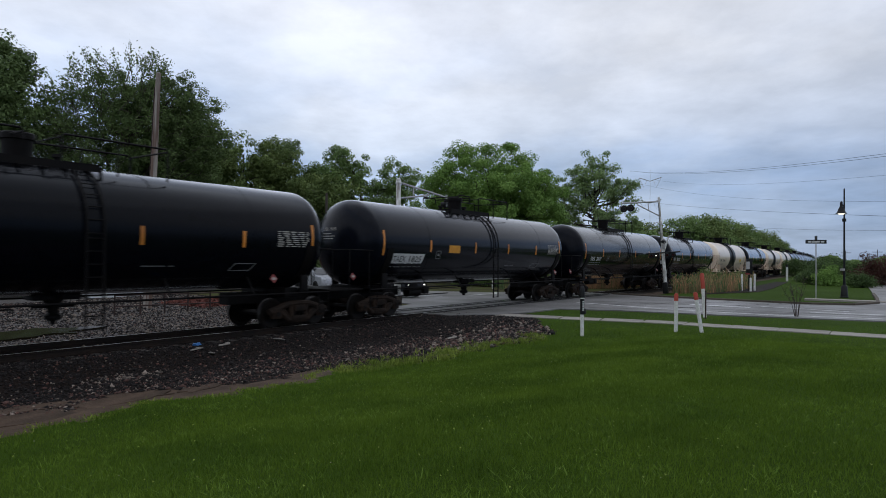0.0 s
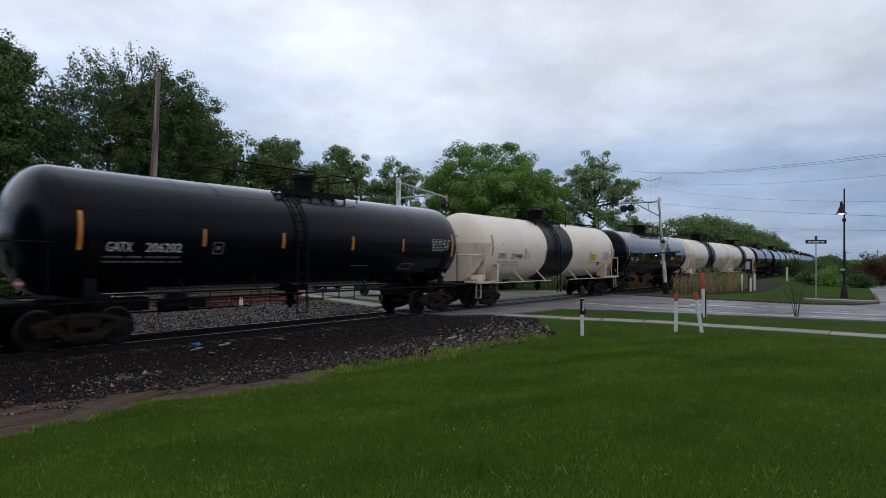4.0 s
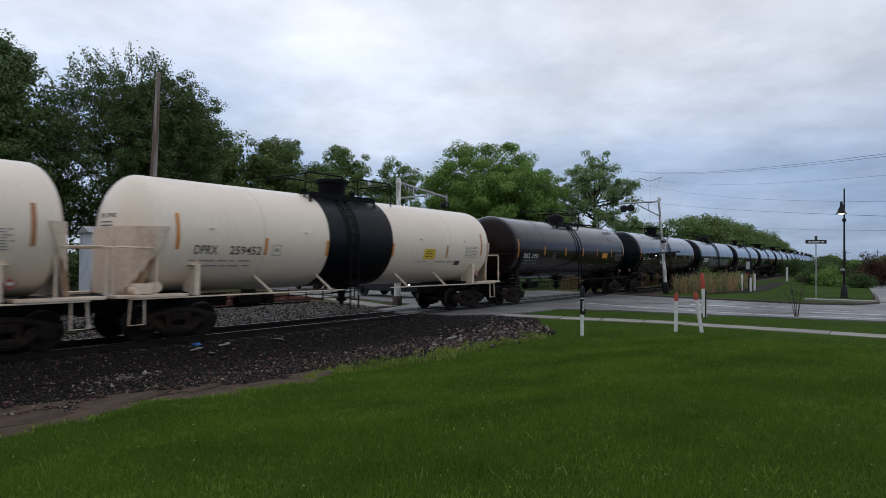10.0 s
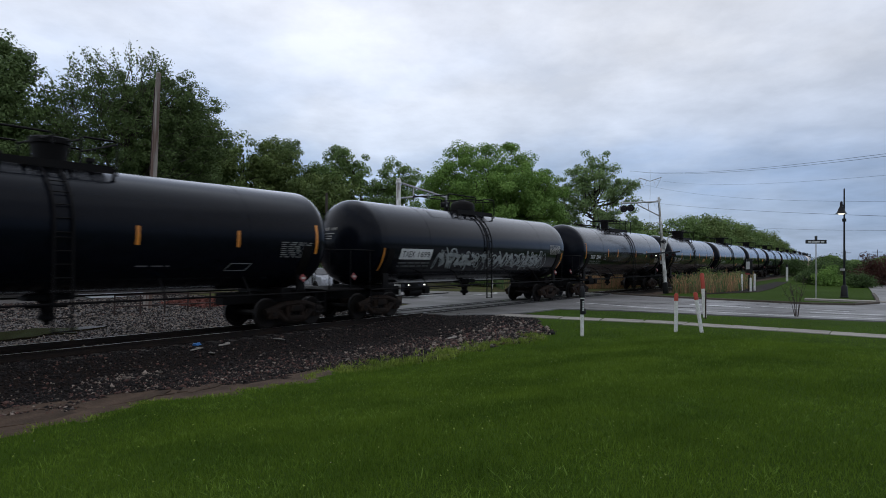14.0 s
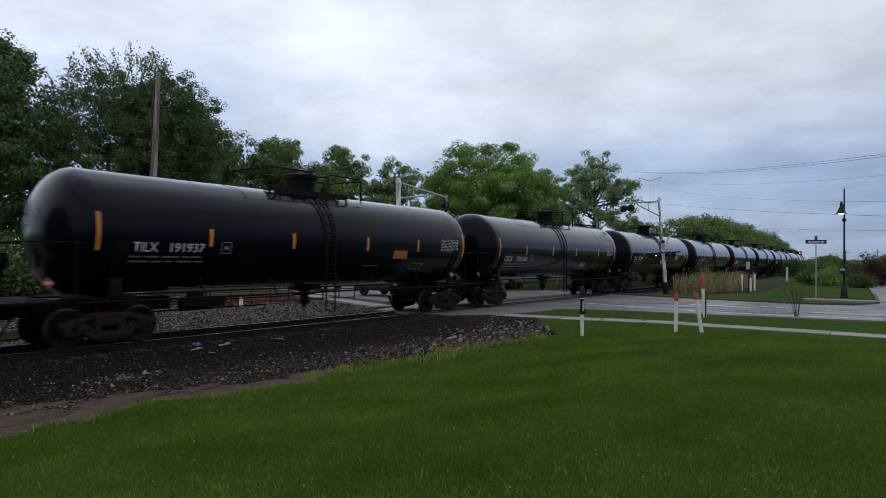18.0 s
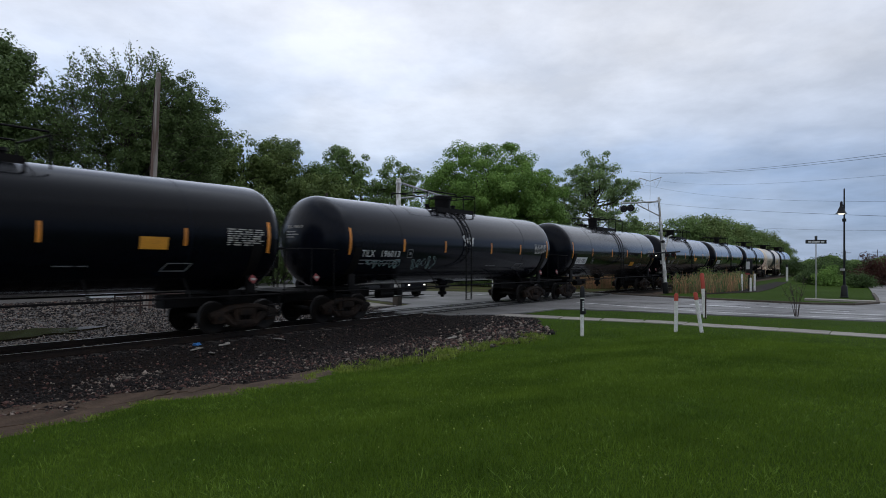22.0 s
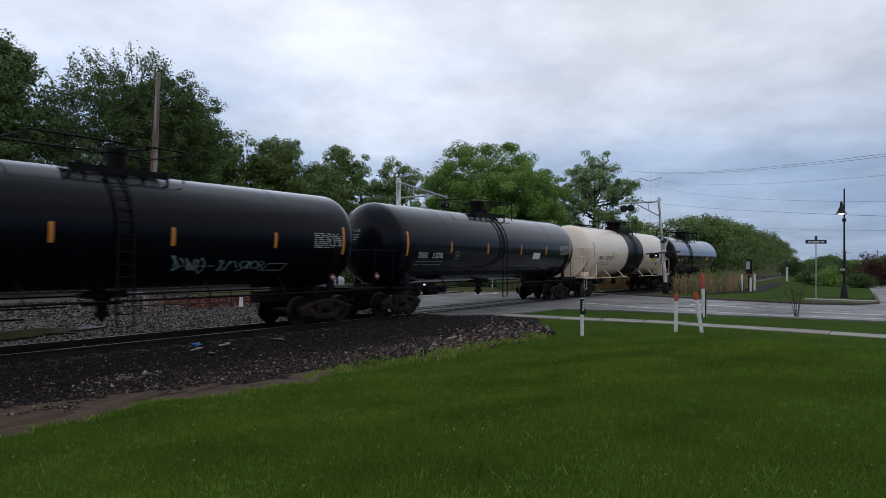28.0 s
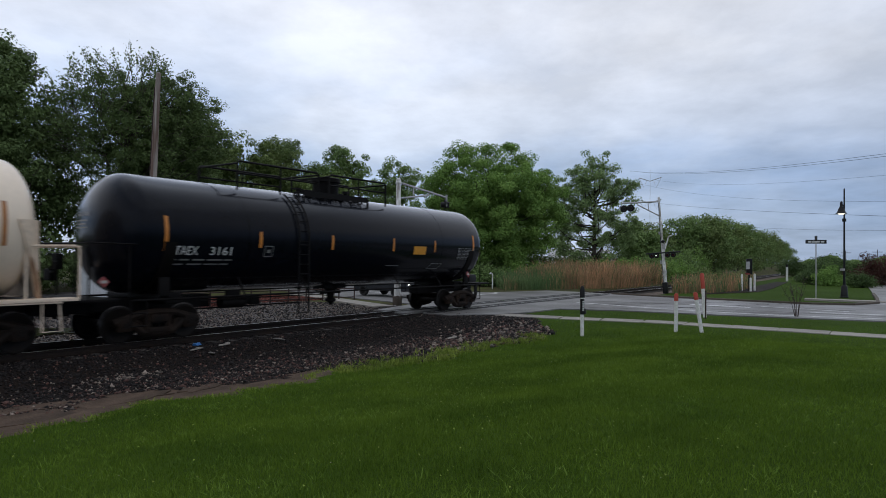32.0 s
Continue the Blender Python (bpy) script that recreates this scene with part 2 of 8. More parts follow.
M = {
    "black_tank": surface("black_tank_paint", (0.0023, 0.0031, 0.0058), (0.0046, 0.0055, 0.0082), 0.22, 0, 0.7, 9, 0.7, 0.004, (0.35, 1, 0.5), 0.10, rand=0.3, rough_var=0.07, film=1.0),
    "brown_tank": surface("brown_tank_paint", (0.0105, 0.0048, 0.0046), (0.015, 0.0075, 0.0068), 0.25, 0, 0.7, 9, 0.7, 0.01, (0.35, 1, 0.5), 0.10, rough_var=0.10, film=0.7),
    "white_tank": surface("cream_tank_paint", (0.82, 0.685, 0.540), (0.62, 0.475, 0.34), 0.40, 0, 0.55, 14, 0.30, 0.0, (0.7, 1, 0.22), 0.45, rand=0.05, lo=0.48, hi=0.85, grain=0.035, film=0.5),
    "white_steel": surface("grimy_cream_steel", (0.70, 0.56, 0.425), (0.36, 0.20, 0.11), 0.6, 0, 1.3, 20, 0.8, 0.1, (1.6, 1.6, 0.45), lo=0.52, hi=0.76),
    "band": surface("black_band_paint", (0.0030, 0.0038, 0.0062), (0.0065, 0.007, 0.009), 0.40, 0, 0.8, 9, 0.6, 0.03, spec=0.18),
    "gear": surface("sooty_steel", (0.0030, 0.0027, 0.0027), (0.0075, 0.0055, 0.005), 0.6, 0.0, 2.0, 25, 0.7, 0.15, spec=0.12),
    "truck": surface("rusty_truck_steel", (0.011, 0.0082, 0.0068), (0.032, 0.019, 0.012), 0.75, 0.0, 2.5, 30, 0.8, 0.25, rand=0.3, spec=0.12),
    "wheel": surface("wheel_steel", (0.005, 0.0042, 0.0035), (0.012, 0.008, 0.006), 0.6, 0.0, 3, 30, 0.7, 0.15, spec=0.15),
    "tread": surface("worn_wheel_rim", (0.045, 0.042, 0.040), (0.022, 0.018, 0.016), 0.4, 0.8, 3, 30, 0.6, 0.05),
    "amber": surface("amber_reflective_tape", (0.62, 0.22, 0.025), (0.45, 0.15, 0.02), 0.4, 0, 3, 60, 0.6, 0.05, rand=0.2),
    "worn_amber": surface("worn_reflective_tape", (0.42, 0.16, 0.04), (0.24, 0.10, 0.04), 0.5, 0, 4, 60, 0.7, 0.05),
    "letters": surface("white_stencil_paint", (0.62, 0.62, 0.60), (0.40, 0.40, 0.38), 0.6, 0, 3, 40, 0.6, 0.0),
    "faint": surface("faded_stencil_paint", (0.19, 0.19, 0.185), (0.10, 0.10, 0.10), 0.7, 0, 3, 40, 0.7, 0.0),
    "dark_letters": surface("black_stencil_paint", (0.03, 0.03, 0.03), (0.06, 0.055, 0.05), 0.6, 0, 3, 40, 0.6, 0.0),
    "grey_letters": surface("grey_stencil_paint", (0.30, 0.28, 0.25), (0.42, 0.39, 0.34), 0.6, 0, 3, 40, 0.6, 0.0),
    "lens": surface("dark_red_lens", (0.05, 0.006, 0.005), (0.03, 0.005, 0.004), 0.25, 0, 4, 40, 0.5, 0.0),
    "rust_stain": surface("rust_streaks", (0.19, 0.088, 0.042), (0.42, 0.27, 0.165), 0.65, 0, 2.2, 14, 0.95, 0.0, (2.2, 2.2, 0.35), lo=0.40, hi=0.60),
    "yellow": surface("yellow_warning_panel", (0.75, 0.52, 0.03), (0.60, 0.38, 0.03), 0.5, 0, 4, 40, 0.5, 0.0),
    "orange": surface("orange_warning_panel", (0.62, 0.27, 0.02), (0.48, 0.19, 0.02), 0.5, 0, 4, 40, 0.5, 0.0),
    "red_sign": surface("red_placard", (0.22, 0.022, 0.020), (0.14, 0.02, 0.018), 0.5, 0, 4, 40, 0.5, 0.0),
    "tag_paint": surface("grey_spray_paint", (0.30, 0.32, 0.31), (0.08, 0.09, 0.09), 0.6, 0, 2.5, 20, 0.8, 0.0),
    "tag_teal": surface("pale_spray_paint", (0.22, 0.32, 0.31), (0.10, 0.13, 0.13), 0.6, 0, 2.5, 20, 0.8, 0.0),
    "rail": surface("rail_steel", (0.012, 0.009, 0.0075), (0.026, 0.016, 0.011), 0.6, 0.2, 1.5, 25, 0.7, 0.1, spec=0.2),
    "rail_head": surface("polished_rail_head", (0.80, 0.80, 0.81), (0.6, 0.6, 0.6), 0.30, 1.0, 2, 25, 0.5, 0.02),
    "tie": surface("creosoted_timber", (0.030, 0.024, 0.019), (0.06, 0.05, 0.04), 0.85, 0, 2, 30, 0.7, 0.4, (1, 6, 1), rand=0.3),
    "stone": surface("dark_ballast_stone", (0.0112, 0.0078, 0.0068), (0.0052, 0.0038, 0.0034), 0.7, 0, 2, 60, 0.6, 0.2, spec=0.25, island=0.7),
    "pale_stone": surface("pale_ballast_stone", (0.140, 0.108, 0.084), (0.240, 0.198, 0.160), 0.75, 0, 2, 60, 0.6, 0.2, island=0.7),
    "red_stone": surface("reddish_ballast_stone", (0.085, 0.036, 0.025), (0.055, 0.026, 0.020), 0.75, 0, 2, 60, 0.6, 0.2, island=0.5),
    "dirt": surface("damp_cindery_dirt", (0.0150, 0.0088, 0.0060), (0.0065, 0.0042, 0.0032), 0.8, 0, 0.9, 26, 0.8, 0.8, spec=0.15, depth=0.03),
    "gravel": surface("grey_yard_gravel", (0.085, 0.076, 0.070), (0.048, 0.041, 0.037), 0.85, 0, 0.35, 14, 0.7, 0.9, depth=0.05),
    "verge": surface("rough_verge_grass", (0.070, 0.078, 0.026), (0.050, 0.040, 0.026), 0.9, 0, 0.5, 14, 0.9, 0.9, spec=0.05, depth=0.05, lo=0.40, hi=0.62),
    "soil_grass": surface("lawn_turf", (0.038, 0.072, 0.006), (0.024, 0.046, 0.004), 0.9, 0, 0.25, 22, 0.8, 0.9, spec=0.05, depth=0.04),
    "asphalt": surface("damp_grey_asphalt", (0.185, 0.178, 0.170), (0.105, 0.098, 0.092), 0.50, 0, 0.30, 42, 0.9, 0.35, spec=0.38, rough_var=0.22, depth=0.012, lo=0.38, hi=0.62, grain=0.28),
    "concrete": surface("weathered_concrete", (0.27, 0.245, 0.21), (0.18, 0.16, 0.135), 0.8, 0, 1.2, 40, 0.7, 0.3, rand=0.12, depth=0.01),
    "mud_slab": surface("muddy_broken_concrete", (0.082, 0.051, 0.032), (0.034, 0.022, 0.014), 0.7, 0, 2.2, 22, 0.85, 0.6, spec=0.25, rand=0.2, rough_var=0.2, depth=0.03),
    "kerb": surface("brown_stained_kerb", (0.085, 0.066, 0.048), (0.050, 0.038, 0.028), 0.85, 0, 1.2, 40, 0.8, 0.3, rand=0.15, depth=0.01),
    "white_line": surface("worn_road_paint", (0.78, 0.78, 0.76), (0.34, 0.34, 0.34), 0.6, 0, 2.0, 30, 0.8, 0.1, lo=0.42, hi=0.7),
    "bark": surface("grey_brown_bark", (0.060, 0.046, 0.036), (0.030, 0.024, 0.019), 0.9, 0, 3, 14, 0.8, 0.8, (1, 1, 0.25)),
    "pole_wood": surface("weathered_pole_timber", (0.30, 0.265, 0.23), (0.12, 0.070, 0.050), 0.85, 0, 9, 60, 0.9, 0.4, (1, 1, 0.03), lo=0.42, hi=0.58),
    "galv": surface("galvanised_steel", (0.42, 0.42, 0.41), (0.28, 0.27, 0.26), 0.55, 0.4, 3, 40, 0.7, 0.08),
    "weathered_pole": surface("streaked_white_pole_paint", (0.66, 0.65, 0.61), (0.16, 0.12, 0.09), 0.6, 0, 4, 25, 0.9, 0.1, (1, 1, 0.35), lo=0.45, hi=0.68),
    "black_metal": surface("black_painted_metal", (0.006, 0.006, 0.0065), (0.014, 0.0135, 0.0135), 0.5, 0, 4, 40, 0.6, 0.06, spec=0.25),
    "white_plastic": surface("white_post_plastic", (0.70, 0.69, 0.65), (0.45, 0.42, 0.36), 0.5, 0, 4, 30, 0.6, 0.05),
    "red_plastic": surface("orange_red_cap_plastic", (0.42, 0.050, 0.022), (0.28, 0.035, 0.02), 0.5, 0, 4, 30, 0.6, 0.05),
    "shed": surface("white_metal_cladding", (0.62, 0.64, 0.65), (0.45, 0.46, 0.46), 0.5, 0, 1.5, 20, 0.6, 0.06),
    "mulch": surface("red_wood_mulch", (0.17, 0.050, 0.035), (0.09, 0.03, 0.022), 0.9, 0, 3, 40, 0.8, 0.9, island=0.5),
    "pipe_rail": surface("rusty_pipe_rail", (0.045, 0.022, 0.017), (0.02, 0.014, 0.012), 0.7, 0.2, 3, 30, 0.7, 0.1),
    "reed": surface("dry_reed_stalks", (0.52, 0.30, 0.155), (0.27, 0.155, 0.085), 0.85, 0, 0.45, 20, 0.9, 0.0, island=0.45, lo=0.40, hi=0.62),
    "green_reed": surface("fresh_reed_leaves", (0.085, 0.165, 0.050), (0.15, 0.18, 0.065), 0.8, 0, 0.6, 20, 0.8, 0.0, island=0.35),
    "blade": foliage("grass_blades", (0.036, 0.076, 0.0060), (0.140, 0.220, 0.0200), 0.75, 0.28),
    "tuft": foliage("tall_grass_tufts", (0.080, 0.150, 0.016), (0.200, 0.300, 0.045), 0.7, 0.28),
    "weed": surface("yellow_green_weeds", (0.20, 0.25, 0.040), (0.11, 0.17, 0.022), 0.75, 0, 1.0, 8, 0.8, 0.0, spec=0.2, island=0.35),
    "seed": surface("pale_seed_heads", (0.28, 0.28, 0.18), (0.20, 0.21, 0.12), 0.8, 0, 4, 30, 0.6, 0.0),
    "leaf_dark": foliage("dark_leaves", (0.058, 0.092, 0.032), (0.145, 0.205, 0.066)),
    "leaf_mid": foliage("mid_green_leaves", (0.088, 0.145, 0.046), (0.230, 0.330, 0.105)),
    "leaf_bright": foliage("spring_green_leaves", (0.092, 0.178, 0.036), (0.245, 0.385, 0.088)),
    "leaf_olive": foliage("olive_leaves", (0.076, 0.118, 0.036), (0.190, 0.245, 0.074)),
    "leaf_pale": foliage("pale_green_leaves", (0.130, 0.200, 0.078), (0.300, 0.405, 0.155)),
    "leaf_garden": foliage("garden_shrub_leaves", (0.034, 0.064, 0.019), (0.090, 0.140, 0.042)),
    "leaf_red": foliage("purple_leaves", (0.040, 0.016, 0.012), (0.095, 0.036, 0.028)),
    "car_paint": surface("dark_car_paint", (0.010, 0.011, 0.014), (0.016, 0.017, 0.02), 0.2, 0, 1, 8, 0.4, 0.0),
    "silver_paint": surface("silver_car_paint", (0.45, 0.46, 0.48), (0.40, 0.41, 0.43), 0.25, 0.3, 1, 8, 0.4, 0.0),
    "glass": surface("dark_glass", (0.01, 0.012, 0.014), (0.015, 0.017, 0.02), 0.06, 0, 1, 8, 0.3, 0.0),
    "rubber": surface("tyre_rubber", (0.012, 0.012, 0.012), (0.022, 0.021, 0.02), 0.85, 0, 3, 30, 0.6, 0.1),
    "lit": glow("lit_headlight", (1.0, 0.96, 0.88), 1.6),
    "lamp_lit": glow("street_lamp_glow", (1.0, 0.93, 0.80), 1.3),
    "water": surface("standing_water", (0.020, 0.017, 0.010), (0.030, 0.024, 0.014), 0.16, 0, 0.6, 4, 0.6, 0.05, spec=0.15, rough_var=0.06),
    "blue_scrap": surface("blue_plastic", (0.03, 0.16, 0.42), (0.02, 0.10, 0.30), 0.45, 0, 6, 40, 0.6, 0.1),
}


# ---- mesh helpers ----
def finish(bm, smooth=True):
    me = bpy.data.meshes.new("mesh")
    bm.normal_update()
    bm.to_mesh(me)
    bm.free()
    if smooth:
        for f in me.polygons:
            f.use_smooth = True
        me.set_sharp_from_angle(angle=radians(38))
    return me


STORE = {}


def kept(key, make):
    """A mesh that alike parts share."""
    if key not in STORE:
        STORE[key] = make()
    return STORE[key]


def put(name, me, mats, parent=None, m=None, label=""):
    ob = new(name, me)
    mats = mats if isinstance(mats, (list, tuple)) else [mats]
    if len(me.materials) == 0:
        for k in mats:
            me.materials.append(M[k])
    if parent is not None:
        ob.parent = parent
    if m is not None:
        ob.matrix_basis = m
    if label:
        ob["label"] = label
    return ob


def part(name, bm, mats, parent=None, label="", m=None, smooth=True):
    return put(name, finish(bm, smooth), mats, parent, m, label)


def thing(name, label, category, group="", kind="", m=None):
    ob = new(name)
    if m is not None:
        ob.matrix_basis = m
    return tagged(ob, label, category, group, kind)


def box(bm, c, s, rot=(0, 0, 0), bevel=0.0, mat=0):
    r = bmesh.ops.create_cube(bm, size=1.0, matrix=pose(*c, *rot) @ Matrix.Diagonal((*s, 1)))
    fs = {f for v in r["verts"] for f in v.link_faces}
    for f in fs:
        f.material_index = mat
    if bevel:
        es = list({e for v in r["verts"] for e in v.link_edges})
        o = bmesh.ops.bevel(bm, geom=es, offset=bevel, segments=2, affect="EDGES", profile=0.6)
        for f in o["faces"]:
            f.material_index = mat


def tube(bm, pts, r, seg=8, mat=0, caps=True, radii=None):
    """A round bar along a line of points."""
    pts = [Vector(p) for p in pts]
    rings = []
    side = None
    for i, p in enumerate(pts):
        d = (pts[min(i + 1, len(pts) - 1)] - pts[max(i - 1, 0)]).normalized()
        if side is None:
            side = d.orthogonal().normalized()
        side = (side - d * side.dot(d)).normalized()
        other = d.cross(side)
        rr = radii[i] if radii else r
        rings.append([bm.verts.new(p + (side * math.cos(a) + other * math.sin(a)) * rr) for a in [2 * math.pi * k / seg for k in range(seg)]])
    for a, b in zip(rings, rings[1:]):
        for k in range(seg):
            f = bm.faces.new((a[k], a[(k + 1) % seg], b[(k + 1) % seg], b[k]))
            f.material_index = mat
    if caps:
        bm.faces.new(rings[0][::-1]).material_index = mat
        bm.faces.new(rings[-1]).material_index = mat


def lathe(bm, profile, seg=24, axis="z", at=(0, 0, 0), mat=0, start=0.0, sweep=2 * math.pi):
    """Turns (distance along the axis, radius) round the axis."""
    full = abs(sweep - 2 * math.pi) < 1e-6
    count = seg if full else seg + 1
    rings = []
    for h, r in profile:
        ring = []
        for k in range(count):
            a = start + sweep * k / seg
            c, s = r * math.cos(a), r * math.sin(a)
            p = {"z": (c, s, h), "x": (h, c, s), "y": (s, h, c)}[axis]
            ring.append(bm.verts.new(Vector(p) + Vector(at)))
        rings.append(ring)
    for a, b in zip(rings, rings[1:]):
        for k in range(count if full else seg):
            k2 = (k + 1) % count
            try:
                bm.faces.new((a[k], a[k2], b[k2], b[k])).material_index = mat
            except ValueError:
                pass
    if full:
        if profile[0][1] > 1e-4:
            bm.faces.new(rings[0][::-1]).material_index = mat
        if profile[-1][1] > 1e-4:
            bm.faces.new(rings[-1]).material_index = mat
    bmesh.ops.remove_doubles(bm, verts=[v for r in rings for v in r], dist=1e-5)


def cyl(bm, a, b, r, seg=12, mat=0, r2=None):
    tube(bm, [a, b], r, seg, mat, True, [r, r if r2 is None else r2])


def mesh_from(verts, faces, mats, index=None, smooth=False):
    me = bpy.data.meshes.new("mesh")
    nv, nf, k = len(verts), len(faces), faces.shape[1]
    me.vertices.add(nv); me.vertices.foreach_set("co", np.ascontiguousarray(verts, np.float32).ravel())
    me.loops.add(nf * k); me.loops.foreach_set("vertex_index", np.ascontiguousarray(faces, np.int32).ravel())
    me.polygons.add(nf)
    me.polygons.foreach_set("loop_start", np.arange(0, nf * k, k, dtype=np.int32))
    me.polygons.foreach_set("loop_total", np.full(nf, k, np.int32))
    for m in mats:
        me.materials.append(M[m])
    if index is not None:
        me.polygons.foreach_set("material_index", np.ascontiguousarray(index, np.int32))
    if smooth:
        me.polygons.foreach_set("use_smooth", np.ones(nf, bool))
    me.update(calc_edges=True)
    return me


def text_mesh(body, x0, x1, height, slant=0.0, bold=0.012):
    """Flat letters from x0 to x1, as tall as height, centred on z = 0, in the xz plane."""
    cu = bpy.data.curves.new("letters", "FONT")
    cu.body, cu.size, cu.shear, cu.offset = body, 1.0, slant, bold
    cu.resolution_u = 2
    ob = bpy.data.objects.new("letters", cu)
    scene.collection.objects.link(ob)
    bpy.context.view_layer.update()
    me = bpy.data.meshes.new_from_object(ob)
    bpy.data.objects.remove(ob)
    bpy.data.curves.remove(cu)
    co = np.array([v.co[:] for v in me.vertices])
    lo, hi = co.min(0), co.max(0)
    for v, c in zip(me.vertices, co):
        v.co = (x0 + (c[0] - lo[0]) / (hi[0] - lo[0]) * (x1 - x0), 0.0, ((c[1] - lo[1]) / (hi[1] - lo[1]) - 0.5) * height)
    return me


# ---- ground ----
def smooth(a, b, x):
    t = np.clip((x - a) / (b - a), 0, 1)
    return t * t * (3 - 2 * t)


def ground_z(x, y):
    """Height of the ground: ballasted bed, cindery strip, lawn bank, level road."""
    x, y = np.asarray(x, float), np.asarray(y, float)
    q = y - (TRACK_Y + np.minimum(np.abs(x), 600) ** 2 / (2 * BEND))
    near = -0.20 - 0.30 * smooth(1.5, 3.3, -q) + 0.08 * smooth(3.5, 6.5, -q) + 0.72 * smooth(6.0, 15.0, -q)
    far = -0.20 - 0.14 * smooth(1.6, 3.2, q) + 0.14 * smooth(6, 14, q)
    z = np.where(q < 0, near, far)
    # towards the road everything comes level with the crossing
    level = smooth(15.0, 21.5, x) * (1 - smooth(43.0, 47.0, x) * smooth(0.5, 1.5, 3.0 - np.abs(q)))
    bed = np.where(np.abs(q) < 3, -0.20, -0.10)
    flat = np.where(x > 43, np.where(np.abs(q) < 4, bed, -0.06), -0.06)
    z = z * (1 - level) + flat * level
    z = z + 0.025 * np.sin(x * 0.9 + y * 0.4) * np.sin(y * 0.7 - x * 0.2) * (1 - smooth(15, 20, x)) * smooth(6, 8, -q)
    return z


def ground_zone(x, y):
    """0 turf, 1 cindery dirt, 2 grey gravel, 4 mud, 3 rough verge beyond the railway."""
    q = y - (TRACK_Y + np.minimum(np.abs(x), 600) ** 2 / (2 * BEND))
    wob = 0.28 * np.sin(x * 1.3) + 0.18 * np.sin(x * 3.1 + 1.0) + 0.1 * np.sin(x * 7.3)
    edge = -6.15 - 0.65 * smooth(7.0, 12.0, x) - 0.75 * smooth(12, 18.5, x) + wob * (1 - 0.5 * smooth(16, 19, x))
    # the stones end in a tongue short of the footpath
    edge = edge + 0.72 * np.clip(x - 19.0, 0, 12)
    zone = np.where((q < 0) & (q > edge) & (x < 45), 1, 0)
    zone = np.where(np.abs(q) < 2.6, 1, zone)
    zone = np.where((q >= 1.7) & (q < 9.5 + 0.8 * np.sin(x * .5)) & (x > -80) & (x < 24.0 - 0.2 * (q - 2)), 2, zone)
    zone = np.where((q >= 9.0) & (q < 25.0 + 1.2 * np.sin(x * .4)) & (x > -80) & (x < 22.0), 2, zone)
    zone = np.where((zone == 0) & (q > 2.6), 3, zone)
    zone = np.where((zone == 1) & (q < edge + (1.15 + 0.25 * np.sin(x * 2.1)) * (1 - smooth(7.0, 14.0, x))), 4, zone)
    return zone


def steps(*runs):
    out = []
    for a, b, d in runs:
        out += list(np.arange(a, b, d))
    return np.array(sorted(set(np.round(out, 3))))


def make_ground():
    gx = np.concatenate([-np.geomspace(3000, 22, 26), steps((-20, -2, 1.0), (-2, 24, 0.22), (24, 60, 1.0), (60, 200, 8)), np.geomspace(200, 3000, 16)])
    gy = np.concatenate([-np.geomspace(3000, 12, 26), steps((-10, 1, 1.0), (1, 20, 0.22), (20, 45, 0.7), (45, 120, 5)), np.geomspace(120, 3000, 20)])
    gx, gy = np.unique(np.round(gx, 3)), np.unique(np.round(gy, 3))
    X, Y = np.meshgrid(gx, gy, indexing="ij")
    Z = ground_z(X, Y)
    nx, ny = X.shape
    idx = np.arange(nx * ny).reshape(nx, ny)
    faces = np.stack([idx[:-1, :-1], idx[1:, :-1], idx[1:, 1:], idx[:-1, 1:]], -1).reshape(-1, 4)
    cx = (X[:-1, :-1] + X[1:, 1:]) / 2
    cy = (Y[:-1, :-1] + Y[1:, 1:]) / 2
    me = mesh_from(np.stack([X, Y, Z], -1).reshape(-1, 3), faces, ["soil_grass", "dirt", "gravel", "verge", "mud_slab"], ground_zone(cx, cy).ravel(), smooth=True)
    tagged(new("ground", me), "mown green lawn, dark cindery trackside dirt and grey yard gravel", "ground", kind="structure")


make_ground()


def sheet(name, outline, z, mat, label="", kind="structure", thick=0.12, category="", parent=None):
    """A flat slab with the given outline, top at z."""
    bm = bmesh.new()
    vs = [bm.verts.new((x, y, z)) for x, y in outline]
    f = bm.faces.new(vs)
    if f.normal.z < 0:
        f.normal_flip()
    r = bmesh.ops.extrude_face_region(bm, geom=[f])
    bmesh.ops.translate(bm, verts=[v for v in r["geom"] if isinstance(v, bmesh.types.BMVert)], vec=(0, 0, -thick))
    bmesh.ops.recalc_face_normals(bm, faces=bm.faces)
    ob = part(name, bm, mat, parent, smooth=False)
    if label:
        tagged(ob, label, category, kind=kind)
    return ob


